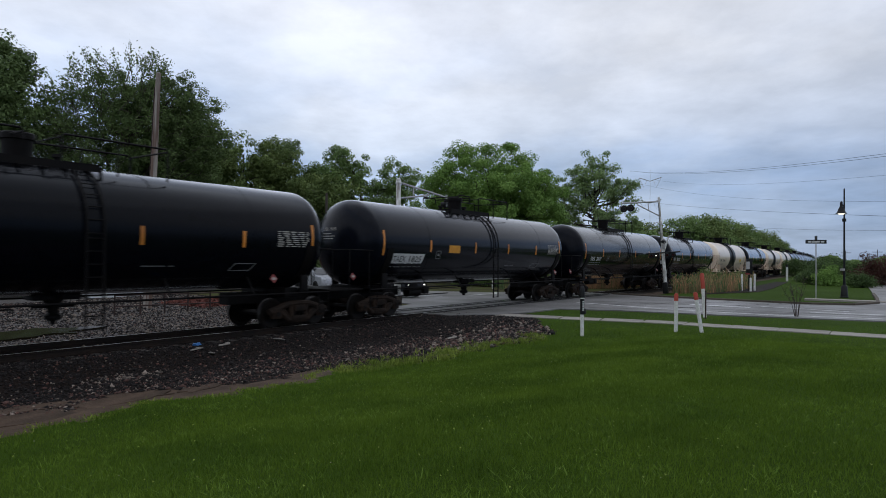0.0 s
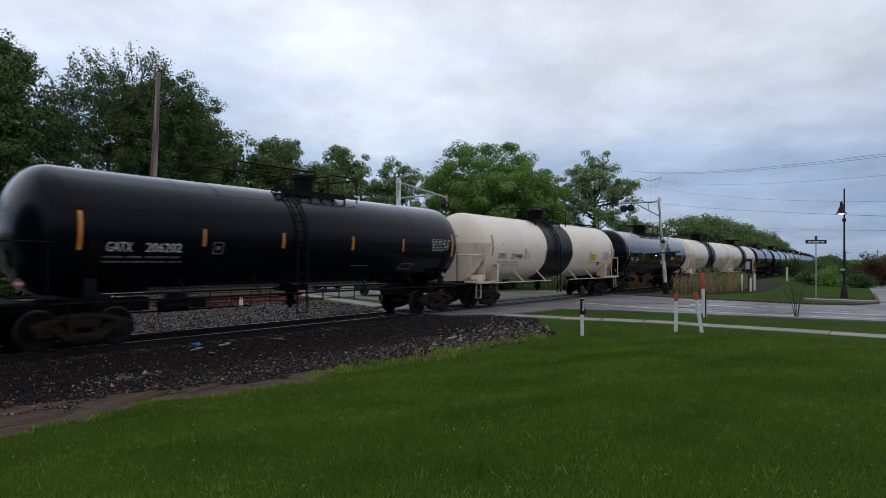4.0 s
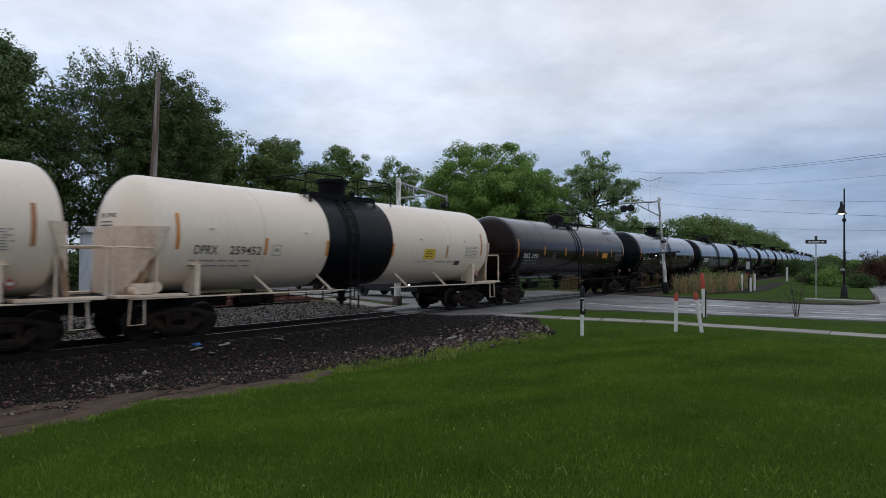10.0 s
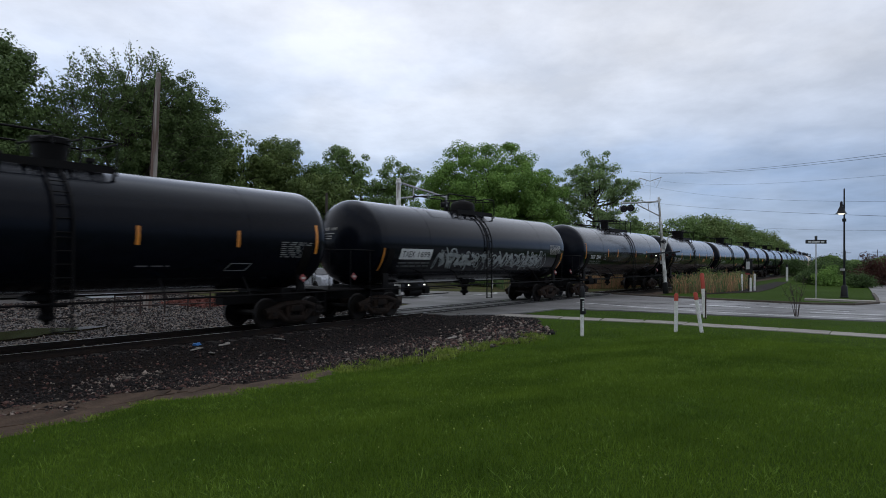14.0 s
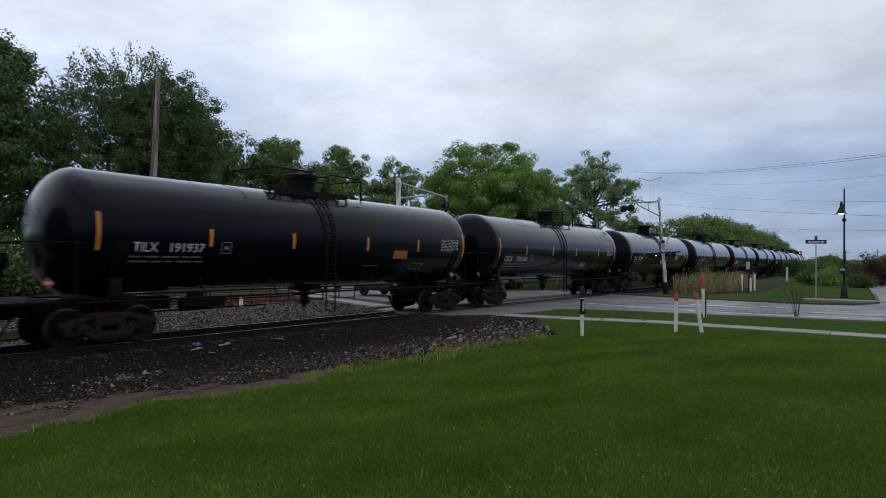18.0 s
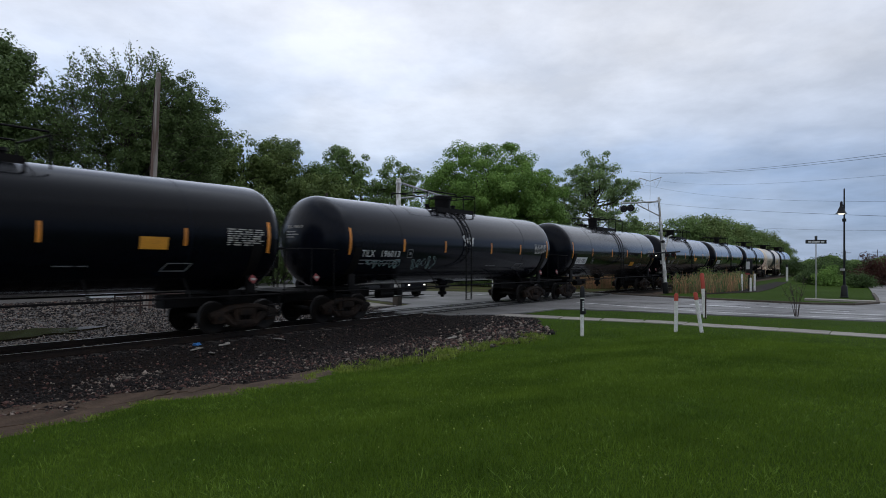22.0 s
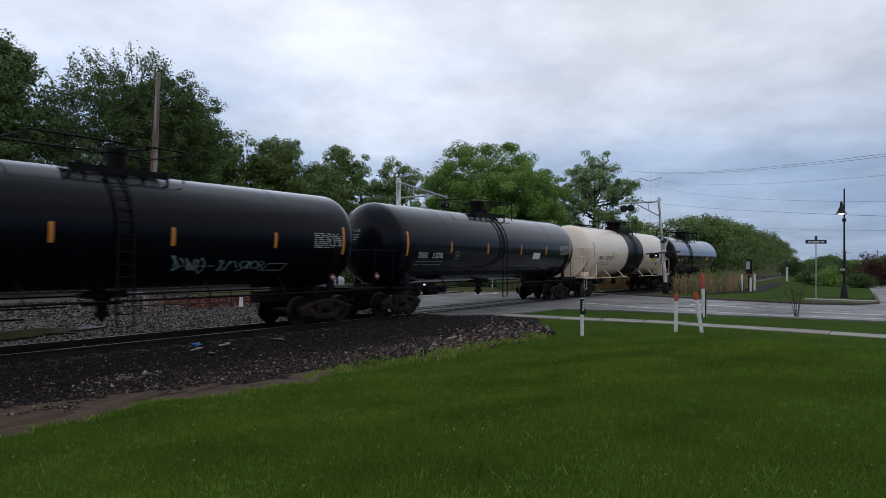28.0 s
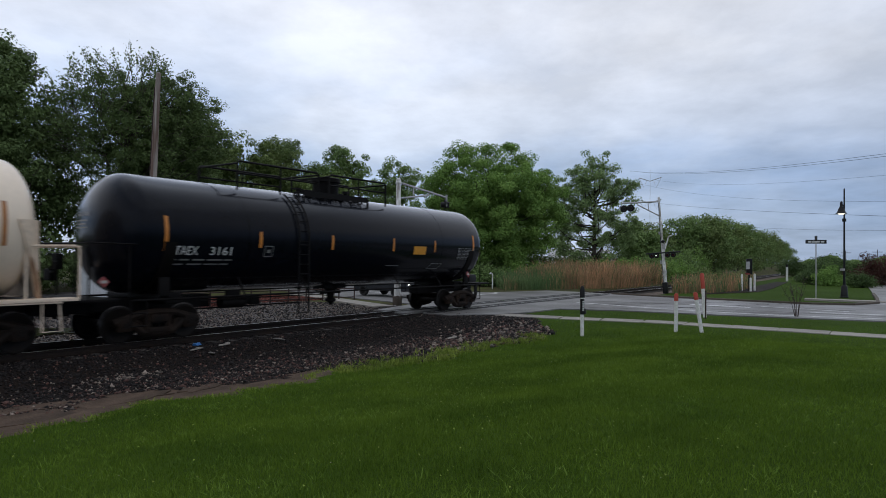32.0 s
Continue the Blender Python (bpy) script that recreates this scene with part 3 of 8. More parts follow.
def make_road():
    road = sheet("road", [(20.8, 18.6), (20.8, 14.9), (22.4, 13.55), (24.4, 13.1), (27.0, 13.0), (28.0, 10.6), (28.75, 5.9), (30.1, 0.7), (33.2, -12), (48, -70),
                          (62, -70), (45.0, -8.0), (46.5, -5.2), (120, -1.0), (120, 6.0), (48.0, 1.6), (43.0, 1.4), (40.3, 2.4), (39.3, 4.3), (39.6, 8.0), (40.1, 11.3), (40.9, 14.6), (42.6, 19.2),
                          (42.8, 21.6), (37.4, 23.0), (35.4, 28.0), (38.0, 36.0), (46, 60), (36, 60), (29.4, 36.0), (26.7, 26.8), (24.7, 19.8), (22.0, 19.0)], -0.010, "asphalt", "damp grey asphalt road over the level crossing", category="road")
    # edge line, centre marks and the stop line, laid on the asphalt
    def line(pts, w):
        bm = bmesh.new()
        for (x0, y0), (x1, y1) in zip(pts, pts[1:]):
            d = Vector((x1 - x0, y1 - y0)).normalized()
            n = Vector((-d.y, d.x)) * w / 2
            bm.faces.new([bm.verts.new((*p, -0.004)) for p in ((x0 - n.x, y0 - n.y), (x1 - n.x, y1 - n.y), (x1 + n.x, y1 + n.y), (x0 + n.x, y0 + n.y))])
        part("road_marking", bm, "white_line", road, "worn white road line", smooth=False)
    line([(31.6, 14.2), (30.6, 10.6), (30.0, 7.2), (30.0, 5.0), (31.3, 0.0), (34.2, -12)], 0.18)
    line([(34.5, 9.2), (34.3, 6.3)], 0.35)
    line([(35.5, 6.0), (34.6, 2.2)], 0.16)
    line([(33.0, 3.6), (33.6, 0.6)], 0.22)
    line([(37.2, 22.6), (36.2, 22.0), (33.0, 22.0)], 0.2)
    line([(31.0, 22.6), (31.2, 27.0), (33.4, 36.0)], 0.12)
    # tar seals over the cracks of the asphalt
    rnd = random.Random(12)
    for (x0, y0), (x1, y1) in (((29.5, 13.5), (38.5, 8.0)), ((30.5, 9.5), (38.8, 5.5)), ((33.5, 14.0), (35.5, 2.0)), ((28.6, 12.6), (31.5, 4.0)), ((36.5, 13.0), (38.5, 3.5)), ((31.5, 12.0), (33.0, -4.0))):
        bm = bmesh.new()
        ax = Vector((x1 - x0, y1 - y0)).normalized()
        side = Vector((-ax.y, ax.x))
        prev = None
        for k in range(25):
            p = Vector((x0, y0)).lerp(Vector((x1, y1)), k / 24) + side * rnd.uniform(-0.16, 0.16)
            w = rnd.uniform(0.04, 0.10)
            cur = [bm.verts.new((*(p - side * w), -0.005)), bm.verts.new((*(p + side * w), -0.005))]
            if prev:
                bm.faces.new((prev[0], prev[1], cur[1], cur[0]))
            prev = cur
        part("crack_seal", bm, "rail", road, "dark tar crack seal", smooth=False)
    # kerb along the far edge, block by block
    kerb = thing("kerb", "low brown-stained concrete kerb along the road", "kerb", kind="structure")
    pts = [(41.2, 16.0), (40.9, 14.6), (40.1, 11.3), (39.6, 8.0), (39.3, 4.3), (40.3, 2.4), (43.0, 1.4), (48.0, 1.6), (56, 2.1)]
    for (x0, y0), (x1, y1) in zip(pts, pts[1:]):
        L = math.hypot(x1 - x0, y1 - y0)
        k = max(1, round(L / 1.5))
        for i in range(k):
            a, b = i / k, (i + 1) / k
            cx, cy = x0 + (x1 - x0) * (a + b) / 2, y0 + (y1 - y0) * (a + b) / 2
            ll = L / k - 0.012
            def block(ll=ll):
                bm = bmesh.new(); box(bm, (0, 0, 0), (ll, 0.18, 0.30), bevel=0.02); return finish(bm, False)
            put("kerb_stone", kept(("kerb", round(ll, 2)), block), "kerb", kerb, pose(cx, cy, -0.055, 0, 0, math.degrees(math.atan2(y1 - y0, x1 - x0))))
    # footpath of concrete slabs
    path = thing("footpath", "narrow pale concrete footpath across the lawn", "pavement", kind="structure")
    y = 13.3
    def slab():
        bm = bmesh.new(); box(bm, (0, 0, 0), (1.06, 1.48, 0.16), bevel=0.015); return finish(bm, False)
    i = 0
    while y > -30:
        run = lambda v: float(22.75 + 1.25 * smooth(13.5, 6.5, v)) if v > 6.5 else 24.0 + 0.02 * (6.5 - v)
        slope = (run(y + 0.4) - run(y - 0.4)) / 0.8
        put("slab", kept("slab", slab), "concrete", path, pose(run(y), y, -0.112 + 0.006 * math.sin(i * 2.1), 0, 0, -math.degrees(math.atan(slope))))
        y -= 1.5
        i += 1
    # far footpath beyond the railway
    far = thing("footpath", "pale concrete path beside the gravel yard", "pavement", kind="structure")
    for j in range(8):
        put("slab", kept("slab", slab), "concrete", far, pose(22.6 + 0.55 * j, 20.2 + 1.38 * j, -0.06, 0, 0, -21.7))
    # pale walk by the street lamp
    walkway = thing("footpath", "pale concrete walk in the grass by the street lamp", "pavement", kind="structure")
    for j in range(8):
        put("slab", kept("slab", slab), "concrete", walkway, pose(44.6 + 0.1 * j, 4.4 - 1.46 * j, -0.03, 0, 0, 3))


make_road()


# ---- railway ----
def make_track():
    track = thing("railway_track", "single railway track with dark rails on timber sleepers", "railway track", kind="structure")
    S = [-60 + 4 * i for i in range(36)] + [84 + 12 * i for i in range(46)]
    prof = [(-0.075, -0.172), (0.075, -0.172), (0.075, -0.160), (0.012, -0.135), (0.010, -0.050), (0.036, -0.038), (0.036, -0.008), (0.028, -0.001), (-0.028, -0.001), (-0.036, -0.008), (-0.036, -0.038), (-0.010, -0.050), (-0.012, -0.135), (-0.075, -0.160)]
    for off in (0.755, -0.755):
        bm = bmesh.new()
        rings = []
        for s in S:
            rings.append([bm.verts.new(on_track(s, off + a, b)) for a, b in prof])
        for r0, r1 in zip(rings, rings[1:]):
            for k in range(len(prof)):
                f = bm.faces.new((r0[k], r1[k], r1[(k + 1) % len(prof)], r0[(k + 1) % len(prof)]))
                f.material_index = 1 if k == 7 else 0
        bmesh.ops.recalc_face_normals(bm, faces=bm.faces)
        part("rail", bm, ["rail", "rail_head"], track, "dark steel rail with a polished head", smooth=False)

    def tie():
        bm = bmesh.new(); box(bm, (0, 0, 0), (0.23, 2.59, 0.18), bevel=0.012); return finish(bm, False)
    rnd = random.Random(5)
    for i in range(260):
        s = -30 + i * 0.53
        if 21.0 < s < 41.0:
            continue
        p = on_track(s, rnd.uniform(-0.03, 0.03), -0.268 + rnd.uniform(-0.006, 0.004))
        put("sleeper", kept("tie", tie), "tie", track, pose(*p, 0, 0, math.degrees(s / BEND) + rnd.uniform(-0.6, 0.6)))
    # black flangeway seals beside the rails
    for off in (0.755, -0.755):
        for d in (-0.23, 0.23):
            bm = bmesh.new()
            pts = [on_track(20.9 + 2.2 * i, off + d, -0.029) for i in range(10)]
            for a, b in zip(pts, pts[1:]):
                box(bm, ((a + b) / 2)[:], ((b - a).length, 0.36, 0.05), (0, 0, math.degrees(math.atan2(b.y - a.y, b.x - a.x))))
            part("flangeway_seal", bm, "rubber", track, smooth=False)
    # the crossing surface between the rails
    for k, (a, b) in enumerate(((-0.70, 0.70),)):
        for i in range(9):
            s = 21.4 + 2.2 * i
            bm = bmesh.new()
            box(bm, (0, 0, -0.062), (2.18, 0.66, 0.11), bevel=0.01)
            part("crossing_panel", bm, "asphalt", track, m=pose(*on_track(s, 0, 0.000), 0, 0, math.degrees(s / BEND)), smooth=False)


make_track()


def scatter_stones():
    """Loose stones of the bed and the strip beside it."""
    rng = np.random.default_rng(11)
    shape = np.array([(1, 0, 0), (-1, 0, 0), (0, 1, 0), (0, -1, 0), (0, 0, 1), (0, 0, -1)], float)
    tri = np.array([(0, 2, 4), (2, 1, 4), (1, 3, 4), (3, 0, 4), (2, 0, 5), (1, 2, 5), (3, 1, 5), (0, 3, 5)])

    def cloud(n, xs, qs, size, name, label, pick, lift=0.3):
        x = rng.uniform(*xs, n) if not callable(xs) else xs(n)
        q = rng.uniform(*qs, n) if not callable(qs) else qs(n)
        y = TRACK_Y + x * x / (2 * BEND) + q
        ok = pick(x, y, q)
        x, y, q = x[ok], y[ok], q[ok]
        n = len(x)
        r = size * rng.lognormal(0, 0.38, n)
        a = rng.uniform(0, 2 * np.pi, n)
        t = rng.uniform(-0.7, 0.7, n)
        v = shape[None] * (r[:, None, None] * rng.uniform(0.55, 1.25, (n, 6, 3)))
        v[:, :, 2] *= 0.75
        c, s = np.cos(a)[:, None], np.sin(a)[:, None]
        vx, vy, vz = v[:, :, 0] * c - v[:, :, 1] * s, v[:, :, 0] * s + v[:, :, 1] * c, v[:, :, 2]
        ct, st = np.cos(t)[:, None], np.sin(t)[:, None]
        vy, vz = vy * ct - vz * st, vy * st + vz * ct
        z = ground_z(x, y)
        P = np.stack([vx + x[:, None], vy + y[:, None], vz + (z + r * lift)[:, None]], -1).reshape(-1, 3)
        F = (tri[None] + 6 * np.arange(n)[:, None, None]).reshape(-1, 3)
        kind = rng.choice(3, n, p=label[1])
        ob = new(name, mesh_from(P, F, ["stone", "pale_stone", "red_stone"], np.repeat(kind, 8)))
        tagged(ob, label[0], "stones", kind="stuff")

    cloud(72000, lambda n: 1.5 + 22 * rng.random(n) ** 1.2, (-8.0, -0.9), 0.024, "ballast_stones", ("dark crushed ballast stones with a few pale ones", (0.925, 0.025, 0.05)),
          lambda x, y, q: (ground_zone(x, y) == 1) & (x < 22.3) & (rng.random(len(x)) < 0.42 + 0.55 * smooth(-5.0, -3.0, q)) & ((q > -4.2) | (x > 8.5 + 2 * np.sin(q * 3)) | (rng.random(len(x)) < 0.12)))
    # a paler, coarser heap near the footpath
    cloud(3400, lambda n: rng.normal(18.0, 1.8, n), lambda n: rng.normal(-6.2, 0.9, n), 0.040, "ballast_stones", ("pale and reddish loose stones by the lawn edge", (0.48, 0.26, 0.26)),
          lambda x, y, q: (ground_zone(x, y) == 1) & (x < 21.8))
    cloud(7500, (2.0, 17.0), lambda n: rng.normal(-4.6, 0.8, n), 0.024, "ballast_stones", ("scattered reddish and pale stones in the dirt", (0.36, 0.24, 0.40)),
          lambda x, y, q: (ground_zone(x, y) == 1) & ((q > -5.6) | (x > 9)))
    cloud(330, lambda n: rng.normal(7.4, 0.5, n), lambda n: rng.normal(-3.0, 0.16, n), 0.024, "ballast_stones", ("small spill of pale gravel on the ballast", (0.1, 0.8, 0.1)), lambda x, y, q: x > 0)
    # between the rails and on the yard behind
    cloud(9000, lambda n: 2 + 42 * rng.random(n) ** 1.2, (-1.2, 1.9), 0.040, "ballast_stones", ("dark ballast between the rails", (0.92, 0.05, 0.03)),
          lambda x, y, q: (x < 20.5) | (x > 42), 0.1)
    cloud(28000, (2.0, 23.0), (1.9, 10.5), 0.027, "yard_gravel", ("coarse grey gravel of the yard behind the track", (0.62, 0.34, 0.04)),
          lambda x, y, q: ground_zone(x, y) == 2)
    cloud(11000, (4.0, 22.0), (10.0, 19.0), 0.038, "yard_gravel", ("coarse grey-brown gravel at the back of the yard", (0.66, 0.28, 0.06)),
          lambda x, y, q: ground_zone(x, y) == 2)


scatter_stones()


def make_grass():
    """Blades of the mown lawn."""
    rng = np.random.default_rng(21)
    n = 800000
    k = 160000
    # thickest in the middle of the lawn, thinning outwards
    x = np.concatenate([rng.normal(9, 6.5, n - k), rng.normal(9, 12, k)])
    y = np.concatenate([rng.normal(4.5, 4.0, n - k), rng.normal(4, 8, k)])
    lawn = (y > -1.5) & (x > 0.28 * y - 0.5) & (x + y > 2.2)
    x, y = x[lawn], y[lawn]
    n = len(x)
    ok = (ground_zone(x, y) == 0) & ~((x > 23.30 + 0.10 * np.sin(y * 3.1)) & (x < 24.45 + 0.12 * np.sin(y * 2.3 + 1)) & (y < 8)) & ~((y >= 8) & (x > 22.2) & (x < 24.5)) & (x < 28.6)
    # ragged border: a few blades stray on to the dirt
    x2, y2 = x + rng.normal(0, .12, n), y + rng.normal(0, .12, n)
    ok = ok & (ground_zone(x2, y2) == 0)
    x, y = x[ok], y[ok]
    n = len(x)
    patch = 0.5 + 0.5 * np.sin(x * 1.7 + np.sin(y * 2.3) * 1.5) * np.sin(y * 1.9 + np.sin(x * 1.1))
    tall = 0.026 + 0.036 * rng.random(n) ** 1.5 + 0.030 * patch ** 2
    edge = ground_zone(x + .4, y + .45) != 0
    tall = np.where(edge, tall * rng.uniform(0.9, 1.6, n), tall)
    wide = rng.uniform(0.005, 0.010, n)
    th = rng.uniform(0, 2 * np.pi, n)
    lean = rng.uniform(0.1, 0.9, n) * tall
    z = ground_z(x, y) - 0.004
    dx, dy = np.cos(th), np.sin(th)
    lx, ly = np.cos(th + 1.57 + rng.normal(0, .5, n)) * lean, np.sin(th + 1.57 + rng.normal(0, .5, n)) * lean
    P = np.stack([np.stack([x - dx * wide / 2, y - dy * wide / 2, z], -1), np.stack([x + dx * wide / 2, y + dy * wide / 2, z], -1), np.stack([x + lx, y + ly, z + tall], -1)], 1).reshape(-1, 3)
    F = np.arange(3 * n).reshape(-1, 3)
    tagged(new("lawn_grass", mesh_from(P, F, ["blade"])), "short bright green mown grass of the lawn", "grass", kind="stuff")


make_grass()


def make_weeds():
    """Taller yellow-green tufts along the stones and a few seed heads in the lawn."""
    rng = np.random.default_rng(23)
    tuft = 520
    cx = np.concatenate([rng.uniform(10.5, 18.5, tuft), rng.uniform(2.5, 11, 160)])
    edge = -6.9 - 0.5 * smooth(13, 18, cx) + 0.28 * np.sin(cx * 1.3) + 0.18 * np.sin(cx * 3.1 + 1.0)
    cq = edge + np.abs(rng.normal(0, 0.45, len(cx))) * np.where(cx > 10.5, 1.0, 0.25) + np.where(cx > 10.5, 0, 0.65)
    k = 16
    x = np.repeat(cx, k) + rng.normal(0, 0.07, len(cx) * k)
    y = np.repeat(TRACK_Y + cq, k) + rng.normal(0, 0.07, len(cx) * k)
    n = len(x)
    tall = rng.uniform(0.04, 0.15, n) * np.repeat(rng.uniform(0.3, 1.3, len(cx)) ** 1.5 * np.where(cx > 10.5, 1.0, 0.45), k)
    th = rng.uniform(0, 2 * np.pi, n)
    w = rng.uniform(0.008, 0.02, n)
    z = ground_z(x, y) - 0.01
    lx, ly = rng.normal(0, 0.5, n) * tall, rng.normal(0, 0.5, n) * tall
    P = np.stack([np.stack([x - np.cos(th) * w, y - np.sin(th) * w, z], -1), np.stack([x + np.cos(th) * w, y + np.sin(th) * w, z], -1), np.stack([x + lx, y + ly, z + tall], -1)], 1).reshape(-1, 3)
    tagged(new("weeds", mesh_from(P, np.arange(3 * n).reshape(-1, 3), ["weed"])), "yellow-green weeds along the edge of the stones", "weeds", kind="stuff")
    # clover leaves and pale seed heads
    n = 1300
    x, y = rng.normal(10, 6, n), rng.normal(4, 5, n)
    ok = ground_zone(x, y) == 0
    x, y = x[ok], y[ok]
    n = len(x)
    z = ground_z(x, y) + rng.uniform(0.06, 0.11, n)
    s = rng.uniform(0.008, 0.016, n)
    P = np.stack([np.stack([x - s, y, z], -1), np.stack([x, y - s, z + s * 0.6], -1), np.stack([x + s, y, z], -1), np.stack([x, y + s, z + s * 0.8], -1)], 1).reshape(-1, 3)
    tagged(new("lawn_clover", mesh_from(P, np.arange(4 * n).reshape(-1, 4), ["weed", "seed"], (rng.random(n) < 0.03).astype(int))), "small clover leaves and pale seed heads in the lawn", "weeds", kind="stuff")

    # broad-leaved tufts here and there in the lawn
    m, k = 5200, 11
    cx, cy = np.abs(rng.normal(9, 6.5, m)) + 0.8, rng.normal(4.5, 4.5, m)
    bare = np.sin(cx * 0.9 + 1.3 * np.sin(cy * 0.8)) * np.sin(cy * 1.1 + 0.6 * cx)
    ok = (ground_zone(cx, cy) == 0) & (cx < 22.2) & (bare > rng.uniform(-0.9, 0.7, m))
    cx, cy = cx[ok], cy[ok]
    r = rng.uniform(0.02, 0.10, len(cx))
    x = np.repeat(cx, k) + rng.normal(0, 1, len(cx) * k) * np.repeat(r, k)
    y = np.repeat(cy, k) + rng.normal(0, 1, len(cx) * k) * np.repeat(r, k)
    n = len(x)
    tall = rng.uniform(0.035, 0.080, n)
    th = rng.uniform(0, 2 * np.pi, n)
    w = rng.uniform(0.004, 0.011, n)
    z = ground_z(x, y) - 0.01
    lx, ly = rng.normal(0, 0.7, n) * tall, rng.normal(0, 0.7, n) * tall
    P = np.stack([np.stack([x - np.cos(th) * w, y - np.sin(th) * w, z], -1), np.stack([x + np.cos(th) * w, y + np.sin(th) * w, z], -1), np.stack([x + lx, y + ly, z + tall], -1)], 1).reshape(-1, 3)
    tagged(new("lawn_tufts", mesh_from(P, np.arange(3 * n).reshape(-1, 3), ["tuft"])), "paler broad-leaved tufts scattered in the lawn", "weeds", kind="stuff")


make_weeds()


# ---- tank cars ----
R_TANK, Z_TANK, HALF = 1.58, 2.80, 7.55
PITCH_CAR, SPEED = 18.1, 11.5507


def travel(t):
    """Metres the train has run by t seconds; it slows slightly at first."""
    return SPEED * t + 1.35 * (1 - math.exp(-max(t, 0.0) / 8.5))


def wrap(x, w, z0, lift=0.006):
    """The point on the lawn side of the tank at x, w metres of arc above height z0."""
    t = math.asin(max(-0.99, min(0.99, (z0 - Z_TANK) / R_TANK))) + w / R_TANK
    return (x, -(R_TANK + lift) * math.cos(t), Z_TANK + (R_TANK + lift) * math.sin(t))


def decal(bm, x0, x1, z0, h, lift=0.006, skew=0.0, mat=0, rows=None):
    """A thin panel bent to the tank, centred on height z0."""
    rows = rows or max(1, int(h / 0.12))
    prev = None
    for i in range(rows + 1):
        w = (i / rows - 0.5) * h
        cur = [bm.verts.new(wrap(x0 + skew * w, w, z0, lift)), bm.verts.new(wrap(x1 + skew * w, w, z0, lift))]
        if prev:
            bm.faces.new((prev[0], prev[1], cur[1], cur[0])).material_index = mat
        prev = cur


def ribbon(bm, pts, width, lift=0.007):
    """A painted stroke on the tank through (x, height) points."""
    for (x0, z0), (x1, z1) in zip(pts, pts[1:]):
        d = Vector((x1 - x0, z1 - z0))
        if d.length < 1e-4:
            continue
        d.normalize()
        n = Vector((-d.y, d.x)) * width / 2
        try:
            bm.faces.new([bm.verts.new(wrap(a, 0, b, lift)) for a, b in ((x0 - n.x, z0 - n.y), (x1 - n.x, z1 - n.y), (x1 + n.x, z1 + n.y), (x0 + n.x, z0 + n.y))])
        except ValueError:
            pass


def tank_mesh(rear=HALF, front=HALF, depth=0.86):
    """Cylinder with domed heads; rear and front are where the heads begin."""
    bm = bmesh.new()
    dome = [(math.cos(math.pi / 2 * i / 12), max(1e-5, R_TANK * math.sin(math.pi / 2 * i / 12))) for i in range(13)]
    prof = [(-front - depth * c, r) for c, r in dome]
    prof += [(x, R_TANK) for x in (-7.0, -4.6, -4.59, -1.3, 0.0, 1.9, 1.91, 4.9, 4.91, 7.0)]
    prof += [(rear + depth * c, r) for c, r in dome[::-1]]
    lathe(bm, prof, 56, "x", (0, 0, Z_TANK))
    return finish(bm)


def seam_mesh(x):
    bm = bmesh.new()
    lathe(bm, [(x - 0.05, R_TANK - 0.02), (x - 0.045, R_TANK + 0.005), (x + 0.045, R_TANK + 0.005), (x + 0.05, R_TANK - 0.02)], 56, "x", (0, 0, Z_TANK))
    return finish(bm)


def wheelset_mesh():
    bm = bmesh.new()
    for s in (1, -1):
        y = 0.715 * s
        prof = [(y - 0.0 * s, 0.05), (y - 0.00 * s, 0.11), (y + 0.035 * s, 0.16), (y + 0.045 * s, 0.36), (y - 0.005 * s, 0.39), (y - 0.03 * s, 0.482), (y, 0.487), (y + 0.012 * s, 0.458), (y + 0.095 * s, 0.452), (y + 0.10 * s, 0.43), (y + 0.10 * s, 0.395), (y + 0.075 * s, 0.36), (y + 0.07 * s, 0.16), (y + 0.12 * s, 0.12), (y + 0.12 * s, 0.08)]
        base = len(bm.faces)
        lathe(bm, prof, 28, "y")
        bm.faces.ensure_lookup_table()
        for f in bm.faces[base:]:
            c = f.calc_center_median()
            rr = math.hypot(c.x, c.z)
            if 0.44 < rr < 0.50 and abs(c.y) > 0.72:
                f.material_index = 1
        cyl(bm, (0, y + 0.10 * s, 0), (0, y + 0.43 * s, 0), 0.075, 12)
        for k in range(3):
            a = 2 * math.pi * k / 3
            cyl(bm, (0.055 * math.cos(a), y + 0.425 * s, 0.055 * math.sin(a)), (0.055 * math.cos(a), y + 0.45 * s, 0.055 * math.sin(a)), 0.018, 6)
    cyl(bm, (0, -0.72, 0), (0, 0.72, 0), 0.085, 12)
    return finish(bm)


